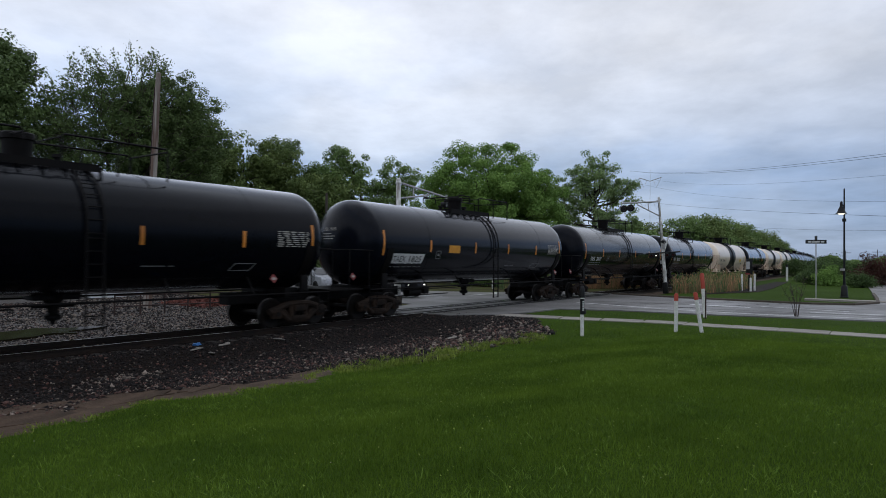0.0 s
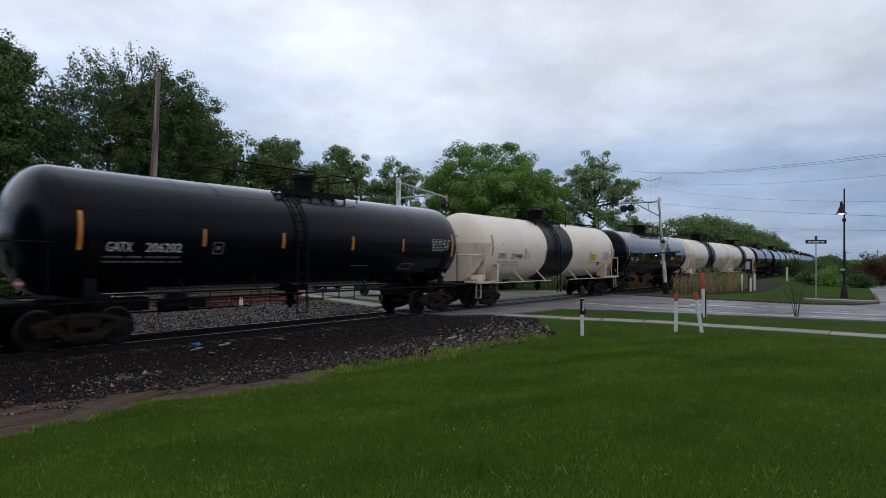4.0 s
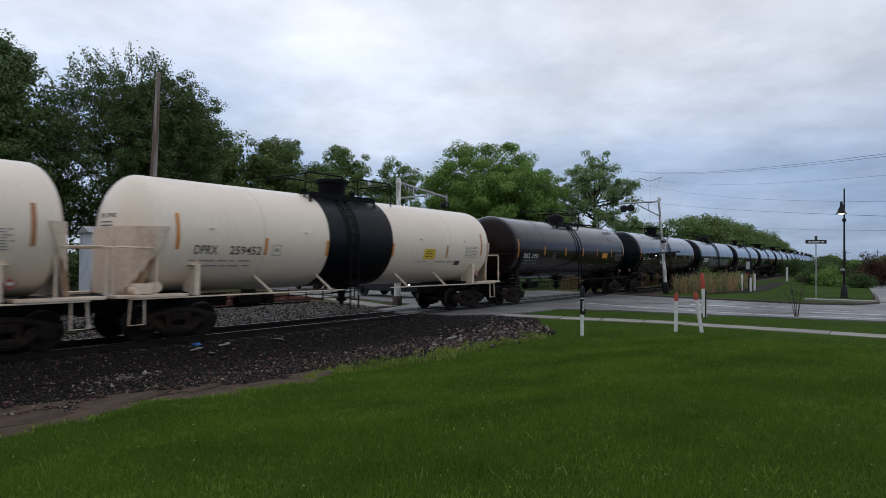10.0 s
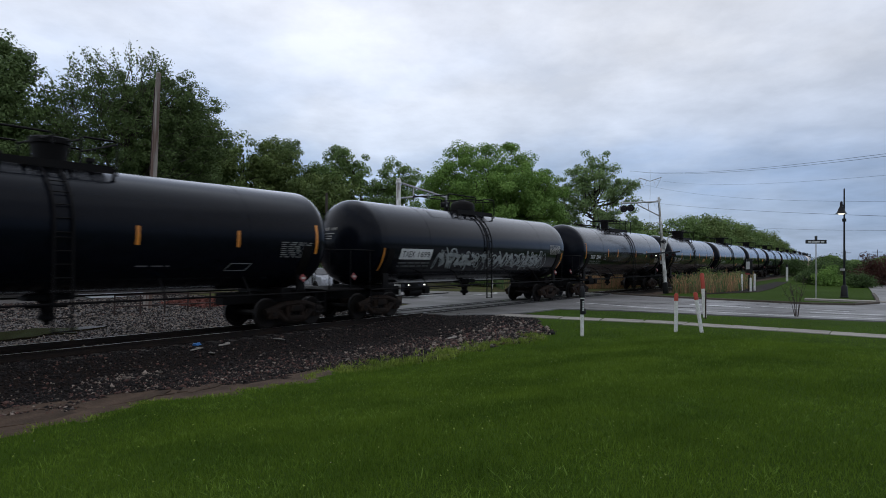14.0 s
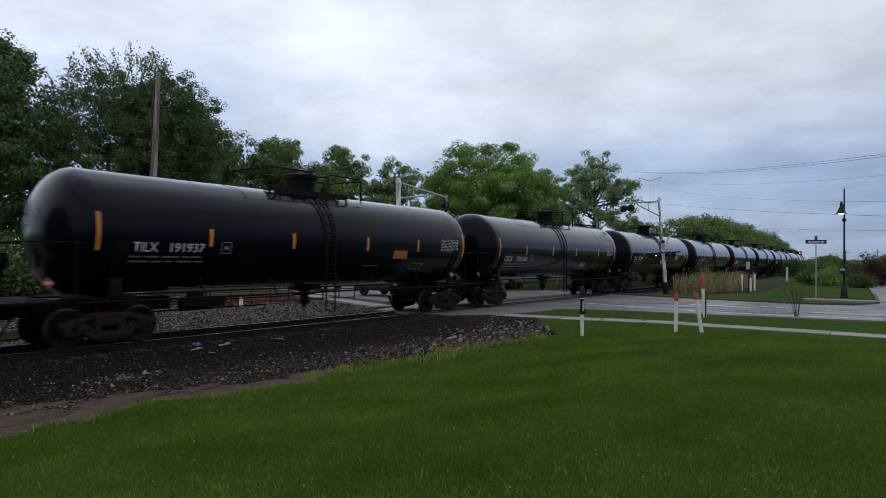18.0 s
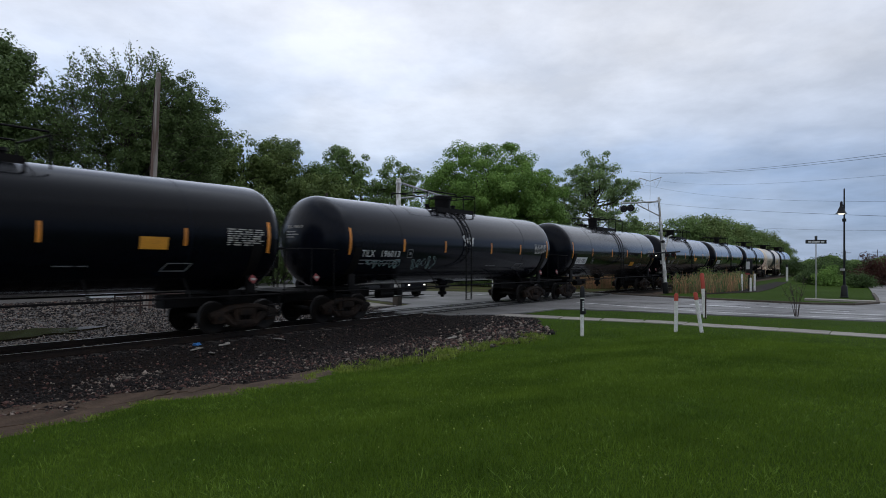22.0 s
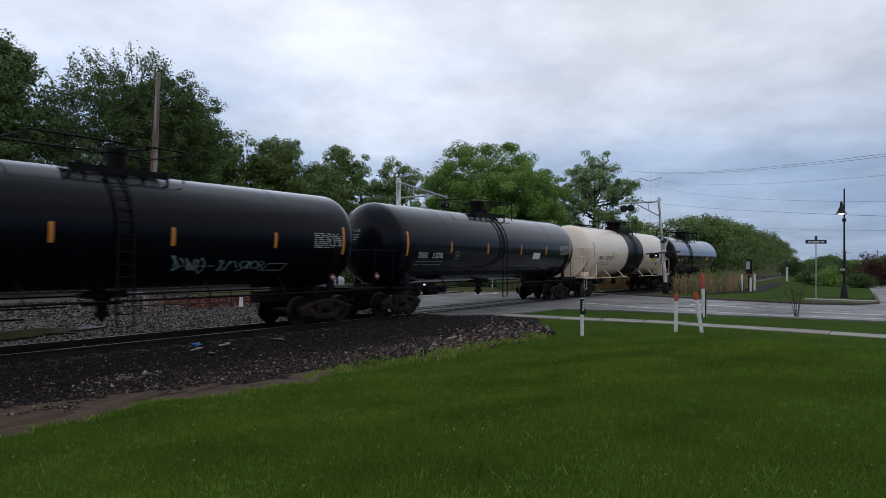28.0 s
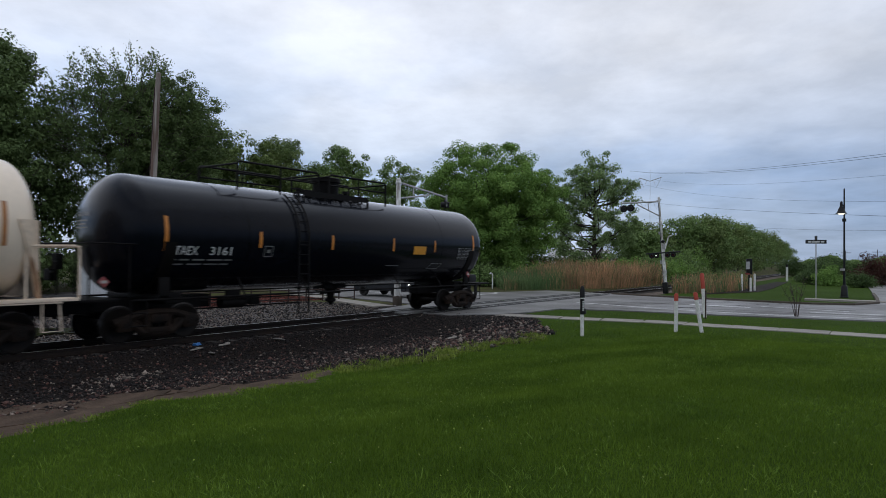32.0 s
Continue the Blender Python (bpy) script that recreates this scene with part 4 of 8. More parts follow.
def sideframe_mesh():
    """Cast side frame with its arched top chord, spring window and journal boxes."""
    bm = bmesh.new()
    top = [(-1.16, 0.52), (-0.86, 0.60), (-0.45, 0.72), (0, 0.75), (0.45, 0.72), (0.86, 0.60), (1.16, 0.52)]
    low = [(-0.72, 0.50), (-0.42, 0.25), (0, 0.20), (0.42, 0.25), (0.72, 0.50)]
    tube(bm, [(x, 0, z) for x, z in top], 0.105, 8)
    tube(bm, [(x, 0, z) for x, z in low], 0.10, 8)
    box(bm, (0, 0, 0.30), (0.62, 0.24, 0.14), bevel=0.03)
    box(bm, (0, 0, 0.60), (0.50, 0.26, 0.20), bevel=0.03)
    for s in (1, -1):
        box(bm, (0.889 * s, 0, 0.47), (0.36, 0.22, 0.34), bevel=0.05)
        cyl(bm, (0.889 * s, -0.13, 0.457), (0.889 * s, 0.13, 0.457), 0.115, 14)
        tube(bm, [(0.33 * s, 0, 0.72), (0.27 * s, 0, 0.45), (0.30 * s, 0, 0.26)], 0.10, 8)
        tube(bm, [(0.74 * s, 0, 0.58), (0.52 * s, 0, 0.50), (0.40 * s, 0, 0.30)], 0.07, 6)
    return finish(bm)


def spring_mesh():
    bm = bmesh.new()
    for x in (-0.16, 0.0, 0.16):
        tube(bm, [(x + 0.06 * math.cos(a), 0.06 * math.sin(a), 0.26 + 0.22 * k / 40) for k in range(41) for a in [k * 2 * math.pi * 5 / 40]], 0.016, 5)
    return finish(bm)


def bolster_mesh():
    bm = bmesh.new()
    box(bm, (0, 0, 0.58), (0.42, 2.1, 0.22), bevel=0.03)
    cyl(bm, (0, 0, 0.66), (0, 0, 0.80), 0.22, 16)
    for s in (1, -1):
        box(bm, (0.42 * s, 0, 0.40), (0.10, 1.8, 0.12), bevel=0.02)
    return finish(bm)


WHEELS = {1: [], -1: []}


def add_trucks(car, at=7.02):
    for s in (-1, 1):
        t = put("truck", kept("bolster", bolster_mesh), "truck", car, pose(at * s, 0, 0), "rusty two-axle truck")
        for y in (-1.0, 1.0):
            put("side_frame", kept("sideframe", sideframe_mesh), "truck", t, pose(0, y, 0))
            put("spring_group", kept("spring", spring_mesh), "gear", t, pose(0, y, 0))
        for a in (1, -1):
            WHEELS[a].append(put("wheelset", kept("wheelset", wheelset_mesh), ["wheel", "tread"], t, pose(0.889 * a, 0, 0.457)))


def add_under(car, mat, draft="gear"):
    """Stub sills, couplers, air hoses, brake gear and outlet valve."""
    def sill():
        bm = bmesh.new()
        box(bm, (0, 0, 0.93), (4.1, 0.46, 0.36), bevel=0.02)
        box(bm, (1.6, 0, 1.12), (0.9, 2.5, 0.07), bevel=0.015)
        box(bm, (-0.35, 0, 1.10), (0.5, 2.2, 0.30), bevel=0.03)
        return finish(bm, False)

    def coupler():
        bm = bmesh.new()
        box(bm, (0.1, 0, 0.84), (0.9, 0.16, 0.16), bevel=0.03)
        box(bm, (0.52, 0.02, 0.84), (0.26, 0.30, 0.28), bevel=0.05)
        cyl(bm, (0.58, -0.10, 0.66), (0.58, -0.10, 1.02), 0.06, 10)
        box(bm, (-0.05, -0.12, 0.84), (0.10, 0.7, 0.30), bevel=0.02)
        return finish(bm)

    def hose():
        bm = bmesh.new()
        tube(bm, [(0, -0.33, 0.78), (0.15, -0.33, 0.60), (0.32, -0.25, 0.38), (0.52, -0.12, 0.33), (0.60, -0.06, 0.38)], 0.03, 8)
        return finish(bm)

    for s, m in ((1, pose(7.0, 0, 0)), (-1, pose(-7.0, 0, 0, 0, 0, 180))):
        put("stub_sill", kept("sill", sill), "gear", car, m)
        put("coupler", kept("coupler", coupler), draft, car, pose(8.45 * s, 0, 0, 0, 0, 0 if s > 0 else 180))
        put("air_hose", kept("hose", hose), "rubber", car, pose(8.55 * s, 0, 0, 0, 0, 0 if s > 0 else 180))

    def valve():
        bm = bmesh.new()
        lathe(bm, [(1.30, 0.30), (1.12, 0.26), (1.02, 0.16), (0.80, 0.13), (0.74, 0.20), (0.66, 0.20), (0.60, 0.08), (0.52, 0.07)], 14, "z")
        tube(bm, [(-0.5, 0, 0.95), (0.5, 0, 0.95)], 0.03, 6)
        box(bm, (0.0, 0, 1.18), (1.1, 0.5, 0.12), bevel=0.02)
        return finish(bm)

    def brake():
        bm = bmesh.new()
        cyl(bm, (-0.45, 0, 0.86), (0.35, 0, 0.86), 0.17, 14)
        box(bm, (0.7, 0, 0.92), (0.35, 0.34, 0.30), bevel=0.03)
        tube(bm, [(-1.9, 0.1, 0.72), (2.6, 0.1, 0.72)], 0.022, 6)
        tube(bm, [(-1.2, -0.2, 0.98), (3.4, -0.2, 0.98)], 0.018, 6)
        box(bm, (0.0, 0, 1.08), (0.5, 0.10, 0.30), bevel=0.02)
        return finish(bm)
    put("outlet_valve", kept("valve", valve), "gear", car, pose(0.15, 0, 0))
    put("brake_cylinder", kept("brake", brake), "gear", car, pose(-4.4, -0.55, 0))


def pipe_part(name, car, paths, r, mat, label="", key=None):
    def make():
        bm = bmesh.new()
        for p in paths:
            tube(bm, p, r, 7)
        return finish(bm)
    return put(name, kept(key, make) if key else make(), mat, car, None, label)


def arc_points(x, a0, a1, r, n=10):
    """Points up the lawn side of the tank, by angle above its middle."""
    return [(x, -r * math.cos(a0 + (a1 - a0) * i / n), Z_TANK + r * math.sin(a0 + (a1 - a0) * i / n)) for i in range(n + 1)]


def add_top(car, drum, ladder, rails, mat, style, cages=None):
    """Bonnet, platform, handrails, valves and ladder on top of the tank."""
    mid, half = (drum[0] + drum[1]) / 2, (drum[1] - drum[0]) / 2 * 0.92
    top = Z_TANK + R_TANK
    bm = bmesh.new()
    h = 0.66 if style != "round" else 0.58
    if style == "round":
        lathe(bm, [(top - 0.10, half * 1.12), (top + 0.05, half * 1.12), (top + 0.08, half), (top + 0.36, half), (top + 0.48, half * 0.85), (top + h, half * 0.35), (top + h + 0.01, 0.0001)], 24, "z", (mid, 0, 0))
    else:
        lathe(bm, [(top - 0.12, half * 0.92), (top + 0.05, half * 0.92), (top + 0.06, half * 0.68), (top + h - 0.18, half * 0.74), (top + h - 0.16, half * 0.82), (top + h - 0.03, half * 0.82), (top + h, half * 0.74), (top + h + 0.001, 0.0001)], 24, "z", (mid, 0, 0))
    part("bonnet", bm, "gear", car, "black valve housing on the tank top")
    # grating platforms either side of the bonnet
    x0, x1 = rails
    bm = bmesh.new()
    w0, w1 = mid - half - 1.25, max(ladder + 0.4, mid + half + 0.5)
    for y in (-0.72, 0.72):
        for i in range(9):
            yy = y + (i - 4) * 0.055
            box(bm, ((w0 + w1) / 2, yy, top - 0.02), (w1 - w0, 0.018, 0.04))
        for k in range(int((w1 - w0) / 0.5) + 1):
            box(bm, (w0 + k * 0.5, y, top - 0.05), (0.04, 0.48, 0.05))
            box(bm, (w0 + k * 0.5, y * 1.0, top - 0.18), (0.04, 0.05, 0.26))
    for y in (-0.98, 0.98):
        box(bm, ((w0 + w1) / 2, y, top - 0.08), (w1 - w0, 0.02, 0.18))
        for x in (w0, w1):
            box(bm, (x, y, top - 0.20), (0.06, 0.05, 0.30))
    part("platform", bm, "gear", car, "dark steel walkway grating", smooth=False)
    # handrails: long loops on both sides
    hi = 0.64
    fat = 1.25 if cages else 0.95
    if style == "drum_left":
        spans = [(x0, mid - half * 0.5, False), (mid + half + 0.1, x1, True)]
    else:
        spans = [(x0, mid - half * 0.6, False), (mid + half * 0.5, x1, True)]
    if cages:
        spans = [(a, b, True) for a, b in cages]
    for a, b, posts in spans:
        for y in (-0.95, 0.95):
            bm = bmesh.new()
            z0 = top - 0.22
            tube(bm, [(a, y, z0 if posts else top + hi * 0.6), (a, y, top + hi - 0.06), (a + 0.06, y, top + hi), (b - 0.06, y, top + hi), (b, y, top + hi - 0.06), (b, y, z0 if posts else top + hi * 0.6)], 0.028 * fat, 7)
            if cages:
                tube(bm, [(a, y, top + hi * 0.45), (b, y, top + hi * 0.45)], 0.022 * fat, 6)
            k = max(1, round((b - a) / 1.3)) if posts else 1
            for j in range(1, k):
                xx = a + (b - a) * j / k
                tube(bm, [(xx, y, z0), (xx, y, top + hi)], 0.024 * fat, 6)
            part("handrail", bm, "gear", car)
        for xx in (a, b):
            bm = bmesh.new()
            tube(bm, [(xx, -0.95, top + hi * 0.9), (xx, 0.95, top + hi * 0.9)], 0.024 * fat, 6)
            part("cross_rail", bm, "gear", car)
    # small valves and vents
    for vx, vh in ((mid + half + 0.45, 0.30), (mid - half - 0.55, 0.22)):
        bm = bmesh.new()
        lathe(bm, [(top - 0.05, 0.16), (top + 0.05, 0.16), (top + 0.06, 0.08), (top + vh * 0.7, 0.08), (top + vh * 0.72, 0.13), (top + vh, 0.11), (top + vh + 0.01, 0.0001)], 14, "z", (vx, 0.1, 0))
        part("vent_valve", bm, "gear", car)
    # hooped ladder down the lawn side
    bm = bmesh.new()
    r = R_TANK + 0.07
    for dx in (-0.20, 0.20):
        tube(bm, arc_points(ladder + dx, radians(58), radians(-5), r, 12) + [(ladder + dx, -r, 1.0), (ladder + dx, -r, 0.48)], 0.030, 6)
    for k in range(6):
        a = radians(52 - 11 * k)
        tube(bm, [(ladder - 0.20, -r * math.cos(a), Z_TANK + r * math.sin(a)), (ladder + 0.20, -r * math.cos(a), Z_TANK + r * math.sin(a))], 0.014, 6)
    for k in range(8):
        z = 2.6 - 0.30 * k
        tube(bm, [(ladder - 0.20, -r, z), (ladder + 0.20, -r, z)], 0.014, 6)
    part("ladder", bm, "gear", car, "black steel side ladder")


def add_black_ends(car):
    """End platform rails, saddles under the tank ends and side sill rails."""
    for s in (-1, 1):
        paths = []
        # the leading end has the brake platform and its longer rail
        x = -8.95 if s < 0 else 8.40
        w = 1.40 if s < 0 else 1.16
        paths.append([(7.30 * s, -w - 0.06, 2.48), (x - 0.1 * s, -w, 2.50), (x, -w + 0.08, 2.50), (x, w - 0.08, 2.50), (x - 0.1 * s, w, 2.50), (7.30 * s, w + 0.06, 2.48)])
        for y in (-w, w):
            paths.append([(x, y * 0.97, 2.50), (x, y * 0.97, 1.15)])
        if s < 0:
            for y in (-w, w):
                paths.append([(-8.0, y, 2.49), (-8.0, y, 1.15)])
        pipe_part("end_handrail", car, paths, 0.02, "gear", key=("endrail", s))
    pipe_part("side_rail", car, [[(-7.95, -1.42, 1.10), (7.95, -1.42, 1.10)], [(-7.95, 1.42, 1.10), (7.95, 1.42, 1.10)]] + [[(x, -1.42, 1.10), (x, -1.05, 1.62)] for x in (-4.6, -2.2, 2.4, 5.0)], 0.028, "gear", key="siderail")

    def saddle():
        bm = bmesh.new()
        lathe(bm, [(-0.17, R_TANK + 0.0), (-0.17, R_TANK + 0.035), (0.17, R_TANK + 0.035), (0.17, R_TANK + 0.0)], 24, "x", (0, 0, Z_TANK), 0, radians(188), radians(164))
        for y in (-1, 1):
            box(bm, (0, 1.25 * y, 1.35), (0.30, 0.10, 0.62), bevel=0.02)
        box(bm, (0, 0, 1.13), (0.36, 2.6, 0.14), bevel=0.02)
        return finish(bm)

    def step():
        bm = bmesh.new()
        for dx in (-0.2, 0.2):
            tube(bm, [(dx, -1.40, 1.12), (dx, -1.42, 0.45)], 0.02, 6)
        for z in (0.46, 0.78):
            tube(bm, [(-0.2, -1.42, z), (0.2, -1.42, z)], 0.02, 6)
        return finish(bm)
    for s in (-1, 1):
        put("saddle", kept("saddle", saddle), "gear", car, pose(7.02 * s, 0, 0))
        put("step", kept("step", step), "gear", car, pose(7.75 * s, 0, 0))

    def wheel():
        bm = bmesh.new()
        tube(bm, [(0.02, 0.28 * math.cos(a), 0.28 * math.sin(a)) for a in [2 * math.pi * k / 20 for k in range(21)]], 0.02, 6)
        for k in range(3):
            a = 2 * math.pi * k / 3
            tube(bm, [(0, 0, 0), (0.02, 0.28 * math.cos(a), 0.28 * math.sin(a))], 0.014, 5)
        box(bm, (-0.10, 0, 0), (0.18, 0.30, 0.40), bevel=0.03)
        box(bm, (-0.10, -0.35, -0.35), (0.22, 0.36, 0.30), bevel=0.03)
        tube(bm, [(-0.1, 0.0, -0.1), (-0.1, 0, -0.85)], 0.03, 6)
        return finish(bm)
    put("brake_wheel", kept("brakewheel", wheel), "gear", car, pose(-8.85, 0.72, 2.05, 0, 0, 180))


def add_placard(car, x, y, z):
    """A diamond placard in its holder near the end of the car."""
    def holder():
        bm = bmesh.new()
        box(bm, (0, 0, 0), (0.20, 0.02, 0.20), (0, 45, 0), bevel=0.004)
        return finish(bm, False)

    def bar():
        bm = bmesh.new()
        box(bm, (0, -0.016, 0), (0.15, 0.008, 0.07))
        return finish(bm, False)
    p = put("placard", kept("placard", holder), "red_sign", car, pose(x, y, z, -14, 0, 0), "red diamond warning placard")
    put("number_bar", kept("placardbar", bar), "grey_letters", p)


def lettering(car, body, span, z, h, mat, slant=0.0, bold=0.012):
    """Each word a part of its own, evenly spaced along the span."""
    cell = (span[1] - span[0]) / len(body)
    at = 0
    for word in body.split(" "):
        if word:
            me = text_mesh(word, span[0] + cell * (at + 0.06), span[0] + cell * (at + len(word) - 0.06), h, slant, bold)
            for v in me.vertices:
                v.co = wrap(v.co.x, v.co.z, z, 0.009)
            put("lettering", me, mat, car)
        at += len(word) + 1


def data_bars(car, x0, x1, z, rows, h, gap, mat, rnd, chunk=0.5):
    """Small print as plain bars."""
    bm = bmesh.new()
    for r in range(rows):
        x = x0
        while x < x1 - 0.08:
            w = min(rnd.uniform(0.25, 1.0) * chunk, x1 - x)
            decal(bm, x, x + w, z - r * (h + gap), h, 0.008, rows=1)
            x += w + rnd.uniform(0.04, 0.12)
    part("small_print", bm, mat, car, smooth=False)


def panel(car, name, x0, x1, z, h, mat, label="", skew=0.0, lift=0.006):
    bm = bmesh.new()
    decal(bm, x0, x1, z, h, lift, skew)
    return part(name, bm, mat, car, label)


def stencil_square(car, x, z, mat):
    bm = bmesh.new()
    a = 0.15
    ribbon(bm, [(x - a, z - a), (x + a, z - a), (x + a, z + a), (x - a, z + a), (x - a, z - a)], 0.022)
    ribbon(bm, [(x - 0.06, z), (x + 0.06, z)], 0.10)
    part("stencil", bm, mat, car)


def scribble(car, x0, x1, z0, z1, n, width, mat, seed, label, name="graffiti"):
    rnd = random.Random(seed)
    step = (x1 - x0) / n
    for i in range(n):
        cx, cz = x0 + (i + 0.5) * step, (z0 + z1) / 2 + rnd.uniform(-0.1, 0.1) * (z1 - z0)
        rx, rz = step * rnd.uniform(0.4, 0.8), (z1 - z0) / 2 * rnd.uniform(0.5, 1.0)
        p0, turns, k1, k2 = rnd.uniform(0, 6.28), rnd.uniform(0.5, 1.4), rnd.choice((1, 2, 3)), rnd.choice((1, 2))
        pts = []
        for j in range(19):
            a = p0 + turns * 2 * math.pi * j / 18
            pts.append((cx + rx * math.cos(a * k1) * (0.6 + 0.4 * math.sin(a * 2)), cz + rz * math.sin(a * k2 + p0)))
        bm = bmesh.new()
        ribbon(bm, pts, width * rnd.uniform(0.6, 1.3))
        part(name, bm, mat, car, label)


def head_marks(car, mat, name, rnd, front=HALF, depth=0.86):
    """Small name and print on the leading end of the tank."""
    def on_head(y, zz):
        r2 = min(0.995, (y * y + zz * zz) / R_TANK ** 2)
        return (-front - depth * math.sqrt(1 - r2) - 0.010, y * 1.004, Z_TANK + zz * 1.004)
    if name:
        at = 0.56
        for word in name.split():
            w = 0.075 * len(word)
            me = text_mesh(word, 0.0, w, 0.11, 0, 0.01)
            for v in me.vertices:
                v.co = on_head(at - v.co.x, 0.46 + v.co.z)
            put("end_lettering", me, mat, car)
            at -= w + 0.08
    bm = bmesh.new()
    for z in (0.29, 0.20, 0.11):
        L = rnd.uniform(0.32, 0.62)
        y = 0.54
        while y > 0.54 - L:
            w = rnd.uniform(0.06, 0.16)
            a = [on_head(y, z - 0.017), on_head(y - w, z - 0.017), on_head(y - w, z + 0.017), on_head(y, z + 0.017)]
            bm.faces.new([bm.verts.new(q) for q in a])
            y -= w + 0.03
    bmesh.ops.recalc_face_normals(bm, faces=bm.faces)
    part("end_print", bm, mat, car)


def black_car(cfg, rnd):
    paint = cfg.get("paint", "black_tank")
    colour = "brown-black" if paint == "brown_tank" else "black"
    note = cfg.get("note", "white marks and amber reflectors")
    car = thing("tank_car", f"{colour} railway tank car with {note}", "tank car", "tank cars of the train")
    rear = cfg.get("rear", HALF)
    tank = put("tank", kept(("tank", paint, rear), lambda: tank_mesh(rear)), paint, car)
    for x in (-4.6, 4.9):
        put("seam", kept(("seam", x, paint), lambda x=x: seam_mesh(x)), paint, tank)
    # outer head seams
    add_trucks(car); add_under(car, "gear"); add_black_ends(car)
    add_top(car, cfg["drum"], cfg["ladder"], cfg["rails"], paint, cfg.get("style", "drum_mid"), cfg.get("cages"))
    ends = cfg.get("ends", 2.78)
    for x in cfg["stripes"]:
        big = abs(x) > 6.5
        panel(car, "reflector", x - 0.05, x + 0.05, ends if big else cfg.get("mid", 2.71), 0.92 if big else 0.47, "amber")
    if "text" in cfg:
        t0, t1 = cfg["span"]
        if cfg.get("plaque"):
            panel(car, "name_panel", t0 - 0.06, t1 + 0.06, cfg.get("z", 2.20), 0.42, "letters", "white name panel", skew=0.15)
            lettering(car, cfg["text"], (t0 + 0.06, t1 - 0.06), cfg.get("z", 2.20), 0.24, "dark_letters")
        else:
            lettering(car, cfg["text"], (t0, t1), cfg.get("z", 2.36), 0.24, "letters", cfg.get("slant", 0.0), 0.004)
        data_bars(car, t0 - 0.05, t1 + 0.05, cfg.get("z", 2.36) - (0.33 if cfg.get("plaque") else 0.24), 2, 0.045, 0.075, "faint", rnd)
        stencil_square(car, cfg.get("square", t1 + 1.0), cfg.get("z", 2.36) + 0.02, "faint")
    if "placard" in cfg:
        p0, p1 = cfg["placard"]
        panel(car, "warning_panel", p0, p1, cfg.get("pz", 2.53), 0.32, cfg.get("pmat", "orange"), "orange warning panel")
    data_bars(car, 6.0 + cfg.get("rear", HALF) - HALF, 7.22 + cfg.get("rear", HALF) - HALF, cfg.get("dz", 2.98 if cfg.get("bright", True) else 2.66), 8, 0.032, 0.030, "grey_letters" if cfg.get("bright", True) else "faint", rnd, 0.28)
    data_bars(car, cfg.get("low", 1.6), cfg.get("low", 1.6) + 0.9, 1.95, 1, 0.035, 0.05, "faint", rnd, 0.9)
    bm = bmesh.new()
    ribbon(bm, [(4.2, 1.82), (4.9, 1.82), (5.05, 2.02), (4.35, 2.02), (4.2, 1.82)], 0.03)
    part("stencil", bm, "faint", car)
    head_marks(car, "grey_letters", cfg.get("text"), rnd)
    add_placard(car, -8.45, -1.05, 1.56)
    add_placard(car, cfg.get("rear_placard", 7.0), -1.40, 1.56)
    return car


